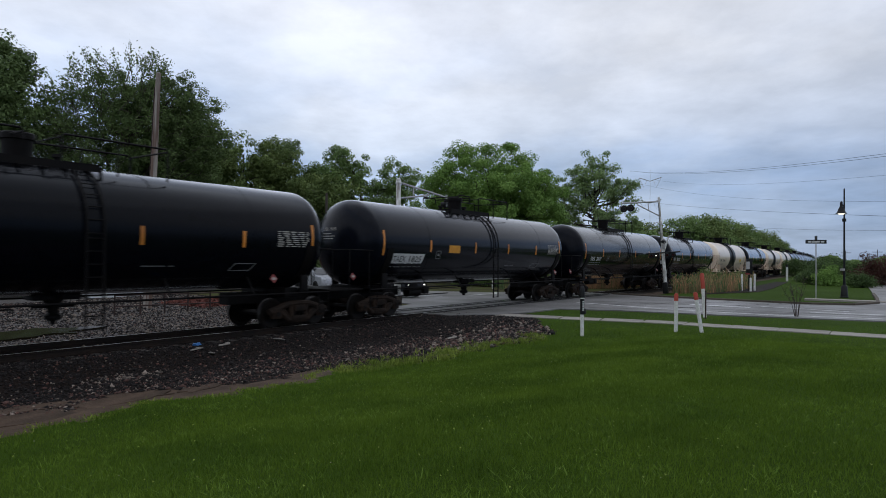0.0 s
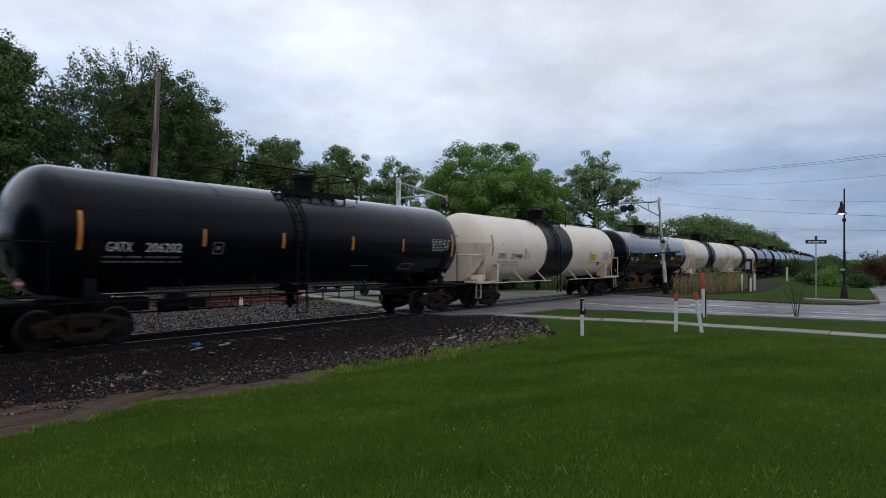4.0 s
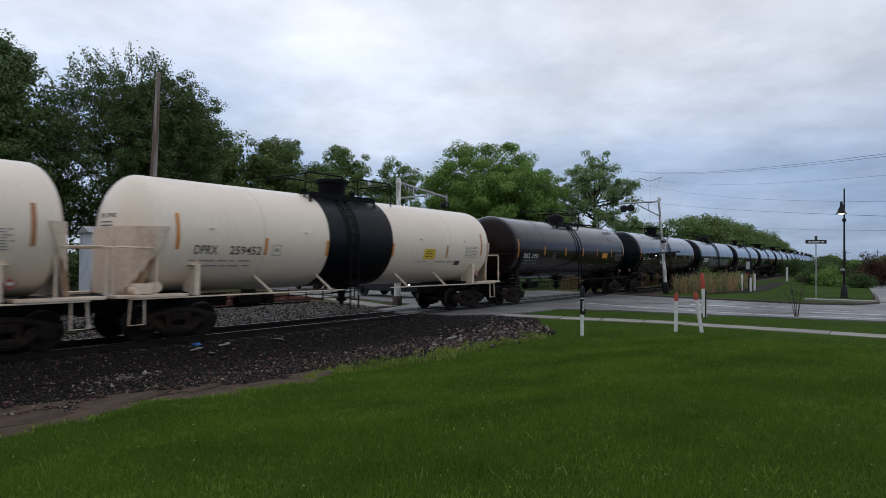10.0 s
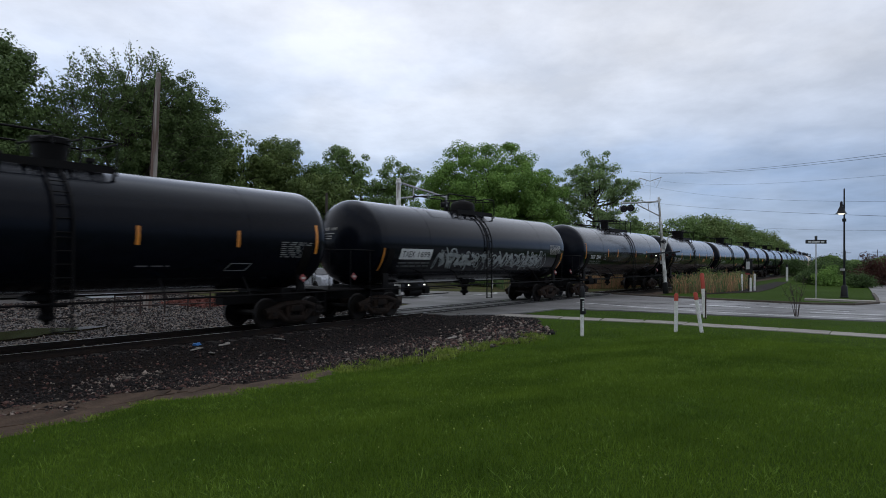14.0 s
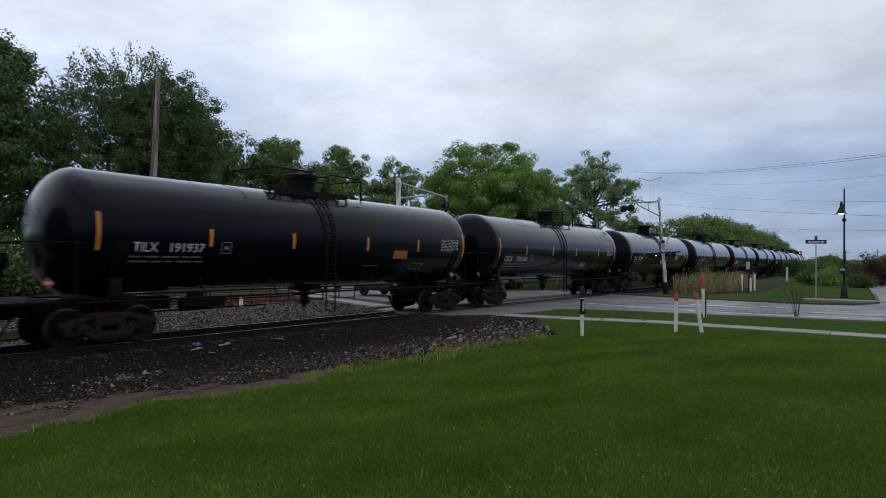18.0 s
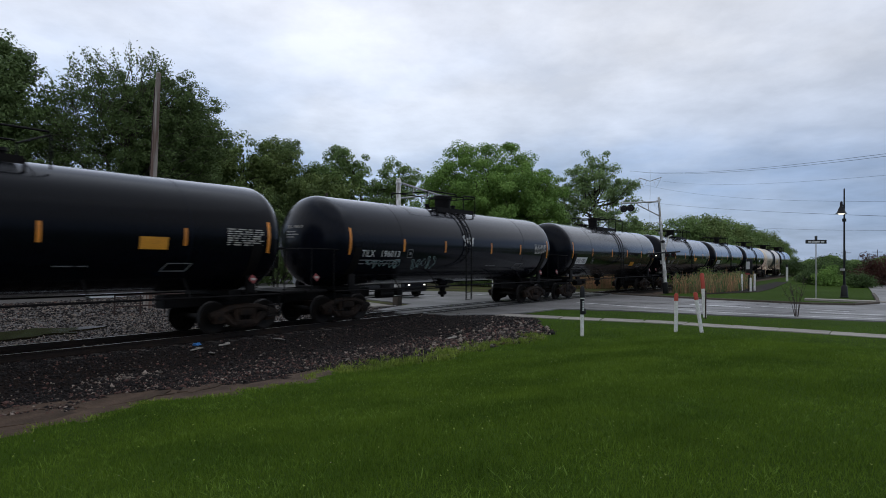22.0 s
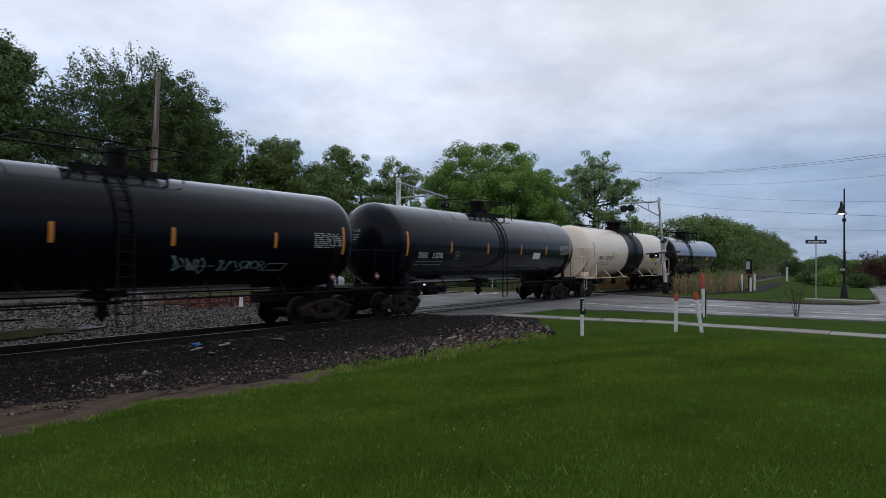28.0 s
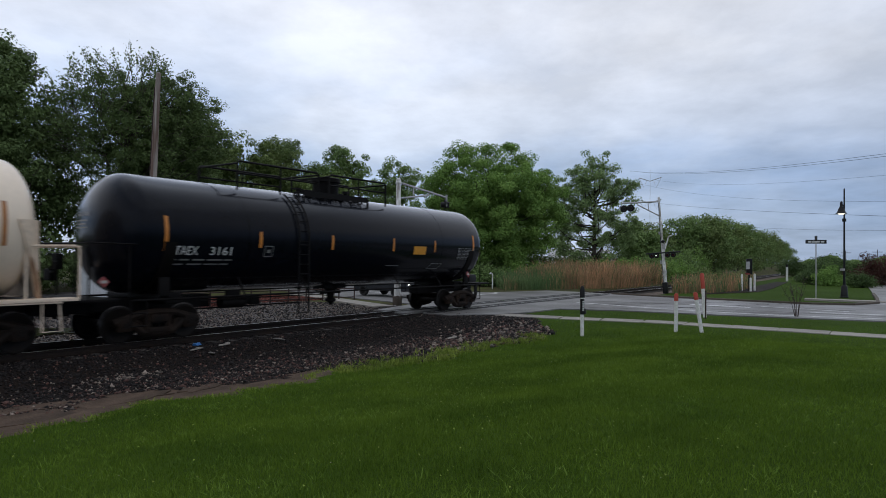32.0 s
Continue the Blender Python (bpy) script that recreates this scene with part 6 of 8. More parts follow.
def tree(name, label, x, y, h, rad, low, n, mat, leaf, seed, limbs=16, clumps=10, spread=0.55, trunk=0.25, lobes=None, wispy=0.0, squash=1.0, group="", lean=(0, 0), shell=0.5, fork=0.35, category="tree", skin=0.8, lumps=0.75, feather=0, inner=0.12):
    """A trunk with forking limbs and a crown of leaf clumps hung on them."""
    rng = np.random.default_rng(seed)
    z0 = float(ground_z(x, y))
    ob = thing(name, label, category, group, m=pose(x, y, z0 - 0.05))
    mid = np.array([lean[0], lean[1], (h + low) / 2])
    half = np.array([rad, rad * squash, (h - low) / 2])
    lobes = lobes or [(0, 0, 0, 1.0)]
    bm = bmesh.new()
    top = np.array([lean[0] * 0.9, lean[1] * 0.9, low + (h - low) * 0.72])
    path = [Vector((0, 0, 0)), Vector((0.05, 0.03, low * 0.5)), Vector((lean[0] * 0.3, lean[1] * 0.3, low + (h - low) * fork)), Vector(top)]
    tube(bm, path, trunk, 8, radii=[trunk * 1.25, trunk, trunk * 0.7, trunk * 0.2])
    centres = []
    for i in range(limbs):
        lx, ly, lz, ls = lobes[i % len(lobes)]
        d = rng.normal(0, 1, 3)
        d[2] = d[2] * 0.8 + 0.25
        d /= np.linalg.norm(d)
        reach = rng.uniform(0.72, 1.0) * (1 + wispy * rng.uniform(0, 0.35))
        end = mid + np.array([lx, ly, lz]) * half + d * half * ls * reach
        end[2] = max(end[2], low * 0.8)
        # limbs leave the trunk a little below the height of their tips
        leave = float(np.clip(end[2] - 0.16 * h, low * 0.7, top[2]))
        knots = [np.array(q) for q in path[1:]]
        start = knots[-1]
        for q0, q1 in zip(knots, knots[1:]):
            if leave <= q1[2]:
                f = max(0.0, (leave - q0[2]) / max(q1[2] - q0[2], 1e-6))
                start = q0 * (1 - f) + q1 * f
                break
        knee = (start + end) / 2 + rng.normal(0, rad * 0.07, 3) + np.array([0, 0, -0.04 * h])
        tube(bm, [Vector(start), Vector(knee), Vector(end)], 0.05, 5, radii=[trunk * 0.36, trunk * 0.2, 0.02], caps=False)
        for k in range(max(2, round(clumps * lumps))):
            t = rng.uniform(0.42, 1.04) if rng.random() > shell else rng.uniform(0.85, 1.06)
            on = (start * (1 - t) + end * t) if t > 0.5 else (knee * (1 - t) + end * t)
            c = on + rng.normal(0, 1, 3) * rad * (0.08 if wispy == 0 else 0.09) * ls
            c[2] = min(c[2], h - 0.6 * spread)
            centres.append(c)
            if k < 4:
                tube(bm, [Vector(on), Vector(c)], 0.02, 3, radii=[0.035, 0.012], caps=False)
    extra = sprays(rng, bm, mid, half * np.array([0.97, 0.97, 1.0]), feather, 1.5, 48, leaf) if feather else None
    part("trunk", bm, "bark", ob, "dark grey-brown bark")
    # clumps over the outside of the lobes, and a dense heart
    heart = []
    for i in range(int(limbs * clumps * skin * lumps)):
        lx, ly, lz, ls = lobes[i % len(lobes)]
        d = rng.normal(0, 1, 3)
        d /= np.linalg.norm(d)
        c = mid + np.array([lx, ly, lz]) * half + d * half * ls * rng.uniform(0.72, 0.95)
        if c[2] > low * 0.6:
            centres.append(c)
        heart.append(mid + np.array([lx, ly, lz]) * half + d * half * ls * rng.uniform(0.2, 0.7))
    V, F = leaf_cloud(rng, np.array(centres), spread, n, leaf)
    if heart:
        k = int(n * inner)
        V2, F2 = leaf_cloud(rng, np.array(heart), spread * 1.4, k, leaf * 1.7)
        F = np.concatenate([F, F2 + len(V)])
        V = np.concatenate([V, V2])
    if extra:
        F = np.concatenate([F, extra[1] + len(V)])
        V = np.concatenate([V, extra[0]])
    V[:, 2] = np.maximum(V[:, 2], 0.05)
    put("crown", mesh_from(V, F, [mat]), mat, ob)
    return ob


def shrub(name, label, x, y, h, rad, n, mat, leaf, seed, squash=1.0, group="", category="shrub"):
    """A low bush of many stems."""
    rng = np.random.default_rng(seed)
    z0 = float(ground_z(x, y))
    ob = thing(name, label, category, group, m=pose(x, y, z0 - 0.03))
    bm = bmesh.new()
    centres = []
    for i in range(26):
        a, e = rng.uniform(0, 2 * np.pi), rng.uniform(0.1, 1.0)
        end = np.array([math.cos(a) * rad * math.sqrt(1 - e * e * 0.8) * rng.uniform(0.5, 1), math.sin(a) * rad * squash * math.sqrt(1 - e * e * 0.8) * rng.uniform(0.5, 1), h * (0.15 + 0.8 * e) * rng.uniform(0.8, 1.05)])
        tube(bm, [Vector((end[0] * 0.1, end[1] * 0.1, 0)), Vector(end * np.array([0.5, 0.5, 0.6])), Vector(end)], 0.02, 4, radii=[0.035, 0.022, 0.008], caps=False)
        centres += [end * rng.uniform(0.6, 1.0) + rng.normal(0, 0.1 * rad, 3) for _ in range(4)]
    part("stems", bm, "bark", ob)
    V, F = leaf_cloud(rng, np.array(centres), 0.16 * rad + 0.06, n, leaf)
    V[:, 2] = np.maximum(V[:, 2], 0.03)
    put("crown", mesh_from(V, F, [mat]), mat, ob)
    return ob


def plant_trees():
    # tall dark trees behind the yard
    tree("tree", "tall dark green tree at the edge of the yard", 16.9, 49.6, 17.7, 5.2, 3.0, 40000, "leaf_dark", 0.22, 1, 30, 10, 0.50, 0.3, shell=0.6, lobes=[(0, 0, 0, 0.95), (-0.05, 0.05, 0.40, 0.58), (0.2, -0.1, -0.2, 0.75), (-0.1, 0.05, 0.25, 0.7)])
    tree("tree", "large dark tree with wispy feathered twigs", 25.2, 47.8, 17.6, 6.6, 3.0, 105000, "leaf_dark", 0.16, 2, 84, 12, 0.36, 0.34, wispy=0.08, shell=0.5, skin=0.4, lumps=0.8, feather=420, inner=0.06, lobes=[(0, 0, 0, 0.95), (0.25, -0.12, 0.05, 0.74), (-0.35, 0.15, 0.0, 0.75), (0.36, -0.48, 0.36, 0.48), (0.40, -0.22, -0.25, 0.55)])
    back = [(9, 50, 9.5, 4.6), (15.5, 52, 9.0, 4.2), (21.0, 53, 9.4, 4.5), (27.5, 50.5, 9.8, 4.4), (31.5, 50.5, 9.6, 4.4), (35.0, 52.5, 10.5, 4.6), (39, 52, 9.6, 4.6), (42.5, 53, 9.4, 4.5), (4.0, 50, 11, 4.8), (47.5, 52.5, 9.2, 4.4), (50.5, 47.0, 7.2, 3.6), (52.5, 43.5, 6.4, 3.2)]
    for i, (x, y, h, r) in enumerate(back):
        tree("tree", "dense dark green tree of the belt behind the yard", x, y, h, r, 0.4, 7000, "leaf_dark" if i % 3 else "leaf_olive", 0.27, 30 + i, 20, 9, 0.6, 0.18, group="tree belt", shell=0.5)
    tree("tree", "broad green tree beyond the yard", 41.8, 56.3, 17.0, 4.9, 3.0, 30000, "leaf_olive", 0.25, 3, 22, 10, 0.5, 0.26, lobes=[(0, 0, 0, 0.9), (0.45, -0.4, 0.15, 0.6), (-0.4, 0.35, -0.1, 0.7)])
    tree("tree", "broad green tree beyond the yard", 37.0, 58.0, 17.2, 4.8, 2.0, 24000, "leaf_olive", 0.26, 13, 20, 10, 0.5, 0.26)
    tree("tree", "green tree with a ragged top", 48.1, 57.5, 16.7, 4.1, 2.5, 22000, "leaf_dark", 0.26, 4, 18, 9, 0.5, 0.25, lobes=[(0, 0, 0, 0.9), (0.45, -0.4, -0.1, 0.65)])
    tree("tree", "low spreading green tree", 46.0, 48.5, 11.6, 4.6, 0.8, 18000, "leaf_olive", 0.28, 5, 20, 9, 0.5, 0.2)
    tree("tree", "open-crowned light green tree with gaps", 52.0, 49.2, 15.8, 5.6, 3.0, 24000, "leaf_mid", 0.24, 6, 30, 8, 0.42, 0.22, wispy=0.1, skin=0.5, lobes=[(-0.25, 0.25, 0.1, 0.75), (0.5, -0.5, 0.0, 0.6), (0.1, -0.1, -0.3, 0.8)])
    tree("tree", "round bright green maple with dense lumpy foliage", 52.9, 33.0, 13.9, 7.0, 0.7, 120000, "leaf_bright", 0.20, 7, 40, 4, 0.56, 0.34, shell=0.75, skin=2.6, lumps=0.75, lobes=[(0, 0, 0, 1.04), (0, 0, 0, 1.04), (0.15, -0.1, -0.12, 0.95), (-0.12, 0.1, -0.14, 0.95)])
    tree("tree", "tall lumpy-crowned green tree with a clear trunk", 72.0, 30.2, 16.2, 5.9, 1.0, 36000, "leaf_pale", 0.21, 8, 54, 6, 0.42, 0.3, wispy=0.0, skin=0.5, lobes=[(0, 0, 0.58, 0.40), (-0.12, 0.30, 0.30, 0.36), (-0.28, 0.72, 0.22, 0.28), (-0.22, 0.54, -0.15, 0.36), (0, 0, 0.05, 0.5), (0.2, -0.5, 0.15, 0.36), (0.22, -0.52, -0.3, 0.38), (-0.2, 0.5, -0.55, 0.34), (0.05, -0.05, -0.6, 0.4)])
    tree("tree", "small green tree behind the crossing signal", 82.0, 28.5, 7.0, 3.0, 0.6, 6500, "leaf_mid", 0.32, 9, 14, 8, 0.42, 0.14)
    # the belt along the far side of the line
    line = [(99, 33, 8.6, 4.5), (106.1, 29.5, 10.0, 4.6), (110, 27.5, 9.9, 4.4), (114.0, 26.6, 10.2, 4.6), (124, 27.5, 10.0, 4.6), (140, 28.0, 10.4, 5.0), (160, 30.0, 10.8, 5.2), (185, 33.0, 11.6, 5.6), (215, 35.5, 12.0, 6.0), (250, 39.0, 12.2, 6.5), (290, 43, 11.5, 7), (330, 48, 10, 7)]
    for i, (x, y, h, r) in enumerate(line):
        tree("tree", "mid-green tree of the belt beside the railway", x, y, h, r, 0.5, 6800, "leaf_mid" if i % 2 else "leaf_olive", 0.34, 50 + i, 20, 7, 0.70, 0.2, group="railway tree belt", shell=0.6)
    low = [(57, 24.2, 2.8, 2.0), (60, 22.9, 3.4, 2.2), (64, 22.5, 3.0, 2.0), (68, 22.6, 3.7, 2.3), (73, 22.8, 3.6, 2.4), (79, 23.2, 4.2, 2.6), (86, 23.8, 4.6, 2.8), (94, 24.6, 5.0, 3.0), (50.0, 27.5, 2.4, 1.9), (46.5, 29.0, 2.2, 1.8), (90, 30, 6.0, 3.2)]
    for i, (x, y, h, r) in enumerate(low):
        shrub("shrub", "bright green bushy scrub behind the reeds", x, y, h, r, 2600, "leaf_bright" if i % 3 else "leaf_mid", 0.20, 70 + i, group="scrub")
    for i, (x, y, h, r) in enumerate(((52.5, 12.4, 1.5, 0.9), (55.0, 13.4, 2.3, 0.9), (58.5, 12.6, 1.6, 1.1), (62.0, 13.0, 1.5, 1.2), (50.2, 13.6, 1.1, 0.8))):
        shrub("shrub", "low olive scrub growing among the reeds", x, y, h, r, 1400, "leaf_olive", 0.13, 160 + i, group="scrub")
    # dark bushes under the maple and the tall tree
    for i, (x, y, h, r) in enumerate(((55.5, 31.5, 2.9, 2.2), (60.0, 30.6, 3.3, 2.2), (64.0, 30.5, 2.8, 2.0), (68.2, 31.0, 3.2, 2.2), (72.4, 31.0, 3.4, 2.3), (77.5, 29.5, 3.8, 2.6), (50.0, 30.5, 2.6, 2.0), (46.2, 31.6, 2.4, 1.9))):
        shrub("shrub", "dark green bushes in the shade under the trees", x, y, h, r, 3400, "leaf_dark", 0.22, 180 + i, group="undergrowth")
    # dark undergrowth at the back of the yard
    for i, (x, y, h, r) in enumerate(((10.5, 44.5, 4.0, 3.0), (14.8, 42.0, 3.6, 2.6), (16.3, 44.0, 4.2, 3.0), (24.4, 39.0, 3.4, 2.4), (26.4, 41.0, 3.8, 2.8), (28.8, 42.0, 3.6, 2.8), (32.2, 43.0, 3.8, 2.8), (36.0, 43.5, 4.2, 3.0), (6.5, 43.0, 4.2, 3.2), (21.2, 42.8, 4.6, 3.0), (40.5, 44.0, 4.0, 2.8), (44.5, 43.0, 3.6, 2.6))):
        shrub("shrub", "dark leafy undergrowth at the back of the yard", x, y, h, r, 2600, "leaf_dark", 0.29, 140 + i, group="undergrowth")
    # clipped shrubs and hedges beyond the side street
    near = [(119.2, 14.2, 3.2, 3.4, "leaf_garden"), (127, 16.4, 3.0, 3.0, "leaf_garden"), (74.7, 6.6, 2.1, 1.7, "leaf_bright"), (80, 5.4, 1.6, 1.5, "leaf_garden"), (78, 8.2, 1.5, 1.6, "leaf_garden"), (86, 9.6, 1.5, 1.6, "leaf_garden"), (92, 6.0, 2.4, 2.2, "leaf_garden"), (96, 3.2, 2.6, 2.4, "leaf_garden"), (100, 8.5, 3.0, 3.0, "leaf_garden"), (72, 3.6, 1.4, 1.4, "leaf_garden"), (110, 5, 3.2, 3.2, "leaf_garden"), (112, 10, 3.4, 3.4, "leaf_garden")]
    for i, (x, y, h, r, m) in enumerate(near):
        shrub("shrub", "rounded green garden shrub beyond the side street", x, y, h, r, 3200, m, 0.16 if x < 90 else 0.24, 90 + i, group="garden shrubs")
    shrub("shrub", "purple-leaved shrub beyond the side street", 80.0, 2.6, 3.4, 2.9, 5200, "leaf_red", 0.18, 120)
    shrub("shrub", "purple-leaved shrub beyond the side street", 84.0, -0.4, 3.2, 2.8, 4200, "leaf_red", 0.18, 121)
    # a thin woodland line on the horizon
    rng = np.random.default_rng(77)
    n = 26000
    a = np.radians(rng.uniform(-6, 12, n))
    d = rng.uniform(380, 640, n)
    hh = (4.2 + 1.2 * np.sin(a * 90) + 0.9 * np.sin(a * 233 + 1)) * rng.random(n) ** 0.7
    C = np.stack([d * np.cos(a), d * np.sin(a) + d * d / (2 * BEND) * 0, hh], -1)
    keep = C[:, 1] < TRACK_Y + C[:, 0] ** 2 / (2 * BEND) - 5
    V, F = leaf_cloud(rng, C[keep], 0.6, int(keep.sum()), 2.2)
    V[:, 2] = np.maximum(V[:, 2], 0.0)
    tagged(new("far_woods", mesh_from(V, F, ["leaf_mid"])), "low distant line of green woods", "woods", kind="stuff")


plant_trees()


def make_reeds():
    rng = np.random.default_rng(31)

    def bed(outline, n, h, name, label, green, short):
        ox, oy = np.array(outline).T
        x = rng.uniform(ox.min(), ox.max(), n * 3)
        y = rng.uniform(oy.min(), oy.max(), n * 3)
        inside = np.zeros(len(x), bool)
        j = len(outline) - 1
        for i in range(len(outline)):
            cross = ((oy[i] > y) != (oy[j] > y)) & (x < (ox[j] - ox[i]) * (y - oy[i]) / (oy[j] - oy[i] + 1e-12) + ox[i])
            inside ^= cross
            j = i
        x, y = x[inside][:n], y[inside][:n]
        n = len(x)
        tall = h * rng.uniform(0.40, 1.06, n) * (0.80 + 0.12 * np.sin(x * 1.1) + 0.12 * np.sin(x * 2.7 + y * 1.9) + 0.08 * np.sin(x * 6.1 - y * 4.0))
        tall = tall * short(x, y)
        z = ground_z(x, y)
        th = rng.uniform(0, 2 * np.pi, n)
        w = rng.uniform(0.005, 0.014, n)
        lx, ly = rng.normal(0, 0.20, n) * tall, rng.normal(0, 0.20, n) * tall
        dx, dy = np.cos(th) * w, np.sin(th) * w
        mid = np.stack([x + lx * 0.35, y + ly * 0.35, z + tall * 0.55], -1)
        d = np.stack([dx, dy, 0 * dx], -1)
        a = np.stack([x, y, z], -1)
        tip = np.stack([x + lx, y + ly, z + tall], -1)
        V = np.stack([a - d, a + d, mid + d, mid - d, tip + d * 0.9, tip - d * 0.9], 1).reshape(-1, 3)
        k = 6 * np.arange(n)[:, None]
        F = np.concatenate([k + np.array([[0, 1, 2, 3]]), k + np.array([[3, 2, 4, 5]])], 1).reshape(-1, 4)
        g = green(x, y, rng.random(n)).astype(int)
        ob = new(name, mesh_from(V, F, ["reed", "green_reed"], np.repeat(g, 2)))
        tagged(ob, label, "reeds", kind="stuff")

    patchy = lambda x, y: 0.5 + 0.5 * np.sin(x * 1.3 + 2 * np.sin(y * 0.9)) * np.sin(y * 1.7 + x * 0.4)
    bed([(41.5, 24.4), (44.0, 22.9), (52.0, 20.2), (62.0, 20.2), (70.0, 21.2), (70.0, 24.0), (56.0, 26.0), (46.0, 28.0)], 36000, 2.30, "reed_bed", "tall dry tan reeds with fresh green bases beside the crossing",
        lambda x, y, r: r < 0.08 + 0.80 * smooth(50.0, 45.0, x - 0.4 * (y - 24)) + 0.22 * patchy(x, y) + 0.25 * smooth(58, 66, x),
        lambda x, y: 0.58 + 0.42 * smooth(44.0, 50.5, x - 0.4 * (y - 24)))
    bed([(46.6, 13.4), (48.5, 11.6), (54.0, 10.6), (62.0, 11.4), (75.0, 13.4), (75.0, 15.0), (56.0, 14.6), (49.0, 14.4)], 11000, 1.62, "reed_bed", "tall dry tan reeds on the lawn side of the railway",
        lambda x, y, r: r < 0.20 + 0.55 * patchy(x, y) + 0.3 * smooth(54, 68, x), lambda x, y: 0.70 + 0.30 * patchy(x + 2, y))


make_reeds()


# ---- crossing signals ----
def signal_head(bm_name, parent, m):
    """A round lamp with its black target disc and hood."""
    bm = bmesh.new()
    cyl(bm, (0, 0, 0), (0, 0.03, 0), 0.26, 20)
    cyl(bm, (0, 0.02, 0), (0, 0.22, 0), 0.14, 14)
    lathe(bm, [(-0.22, 0.155), (0.0, 0.155), (0.0, 0.14), (-0.22, 0.14)], 14, "y", (0, 0, 0), 0, radians(-60), radians(240))
    h = part(bm_name, bm, "black_metal", parent, "black round crossing lamp", m)
    bm = bmesh.new()
    lathe(bm, [(-0.03, 0.0001), (-0.02, 0.08), (0.0, 0.13)], 14, "y")
    part("lens", bm, "lens", h, "dark red lens")
    return h


def crossing_signals():
    # the signal on the lawn side of the railway
    sig = thing("crossing_signal", "weathered pale cantilever crossing signal with black lamps", "signal", "crossing signals", m=pose(46.6, 14.1, -0.08, -3.9, -1.9, 0))
    bm = bmesh.new()
    lathe(bm, [(0, 0.14), (2.9, 0.125), (2.92, 0.10), (4.95, 0.085), (5.0, 0.12), (5.2, 0.12), (5.25, 0.075), (6.75, 0.07), (6.85, 0.10), (6.95, 0.06), (6.97, 0.001)], 16, "z")
    part("mast", bm, "weathered_pole", sig, "streaked grey-white steel mast")
    bm = bmesh.new()
    box(bm, (0, 0, 0.40), (0.34, 0.34, 0.82), bevel=0.05)
    part("base_box", bm, "black_metal", sig, "black base housing")
    bm = bmesh.new()
    tube(bm, [(0, 0, 6.62), (-0.5, 2.55, 6.75)], 0.055, 8)
    tube(bm, [(0, 0, 5.55), (-0.28, 1.5, 6.55)], 0.045, 8)
    tube(bm, [(-0.14, 0.75, 6.64), (-0.14, 0.75, 6.02)], 0.03, 6)
    part("arm", bm, "galv", sig, "grey steel cantilever arm")
    for y in (2.45, 1.95):
        for side in (0, 180):
            signal_head("lamp", sig, pose(-0.47, y, 6.33, 0, 0, -80 + side))
    bm = bmesh.new()
    tube(bm, [(-0.10, -1.25, 2.92), (-0.10, 1.2, 2.92)], 0.05, 8)
    part("lamp_bar", bm, "black_metal", sig)
    for y in (-0.95, -0.45, 0.5, 0.95):
        signal_head("lamp", sig, pose(-0.16, y * 0.8, 2.74, 0, 0, -80) @ Matrix.Scale(0.72, 4))
    bm = bmesh.new()
    box(bm, (0.2, 0.0, 1.55), (0.05, 0.22, 0.28), bevel=0.01)
    part("notice", bm, "galv", sig, "small pale notice plate")
    bm = bmesh.new()
    lathe(bm, [(-0.02, 0.0001), (0.0, 0.032), (0.03, 0.036)], 12, "x", (-0.34, 0.4, 2.74))
    part("white_lamp", bm, "lit", sig, "small lit white lamp")
    for z, y, w, h in ((3.35, -0.16, 0.16, 0.34), (2.25, 0.15, 0.12, 0.26), (4.35, 0.12, 0.10, 0.20)):
        bm = bmesh.new(); box(bm, (-0.05, y, z), (0.16, w, h), bevel=0.02); part("junction_box", bm, "galv", sig, "small grey junction box")
    bm = bmesh.new(); lathe(bm, [(3.62, 0.04), (3.66, 0.13), (3.74, 0.15), (3.80, 0.10), (3.84, 0.001)], 12, "z", (-0.12, -0.1, 0)); part("bell", bm, "black_metal", sig, "dark warning bell")
    bm = bmesh.new(); tube(bm, [(-0.13, 0.06, 0.7), (-0.12, 0.08, 2.6), (-0.09, 0.06, 4.6), (-0.08, 0.03, 6.5)], 0.018, 6); part("cable", bm, "black_metal", sig)
    bm = bmesh.new()
    tube(bm, [(-0.08, -0.10, 2.95), (-0.10, -0.34, 3.55), (-0.12, -0.52, 4.05), (-0.14, -0.78, 4.12)], 0.045, 7)
    tube(bm, [(-0.08, -0.06, 3.9), (-0.10, -0.30, 3.45)], 0.03, 6)
    part("bracket", bm, "weathered_pole", sig, "pale bent bracket arm")
    # the signal across the railway
    sig2 = thing("crossing_signal", "pale cantilever crossing signal behind the train", "signal", "crossing signals", m=pose(23.9, 20.1, -0.08))
    bm = bmesh.new()
    lathe(bm, [(0, 0.17), (2.9, 0.15), (2.92, 0.12), (4.6, 0.115), (4.65, 0.16), (4.8, 0.16), (4.85, 0.12), (5.9, 0.11), (5.94, 0.145), (6.02, 0.145), (6.06, 0.11), (6.16, 0.11), (6.20, 0.07), (6.21, 0.001)], 16, "z")
    part("mast", bm, "weathered_pole", sig2, "streaked grey-white steel mast")
    bm = bmesh.new()
    box(bm, (0, 0, 0.25), (0.34, 0.34, 0.50), bevel=0.05)
    part("base_box", bm, "kerb", sig2, "grey-brown base casting")
    bm = bmesh.new()
    e = Vector((2.55, -1.05, 0))
    a, b = Vector((0, 0, 6.02)), e + Vector((0, 0, 5.42))
    c, d = Vector((0, 0, 5.22)), e * 0.62 + Vector((0, 0, 5.48))
    tube(bm, [a, b], 0.05, 8)
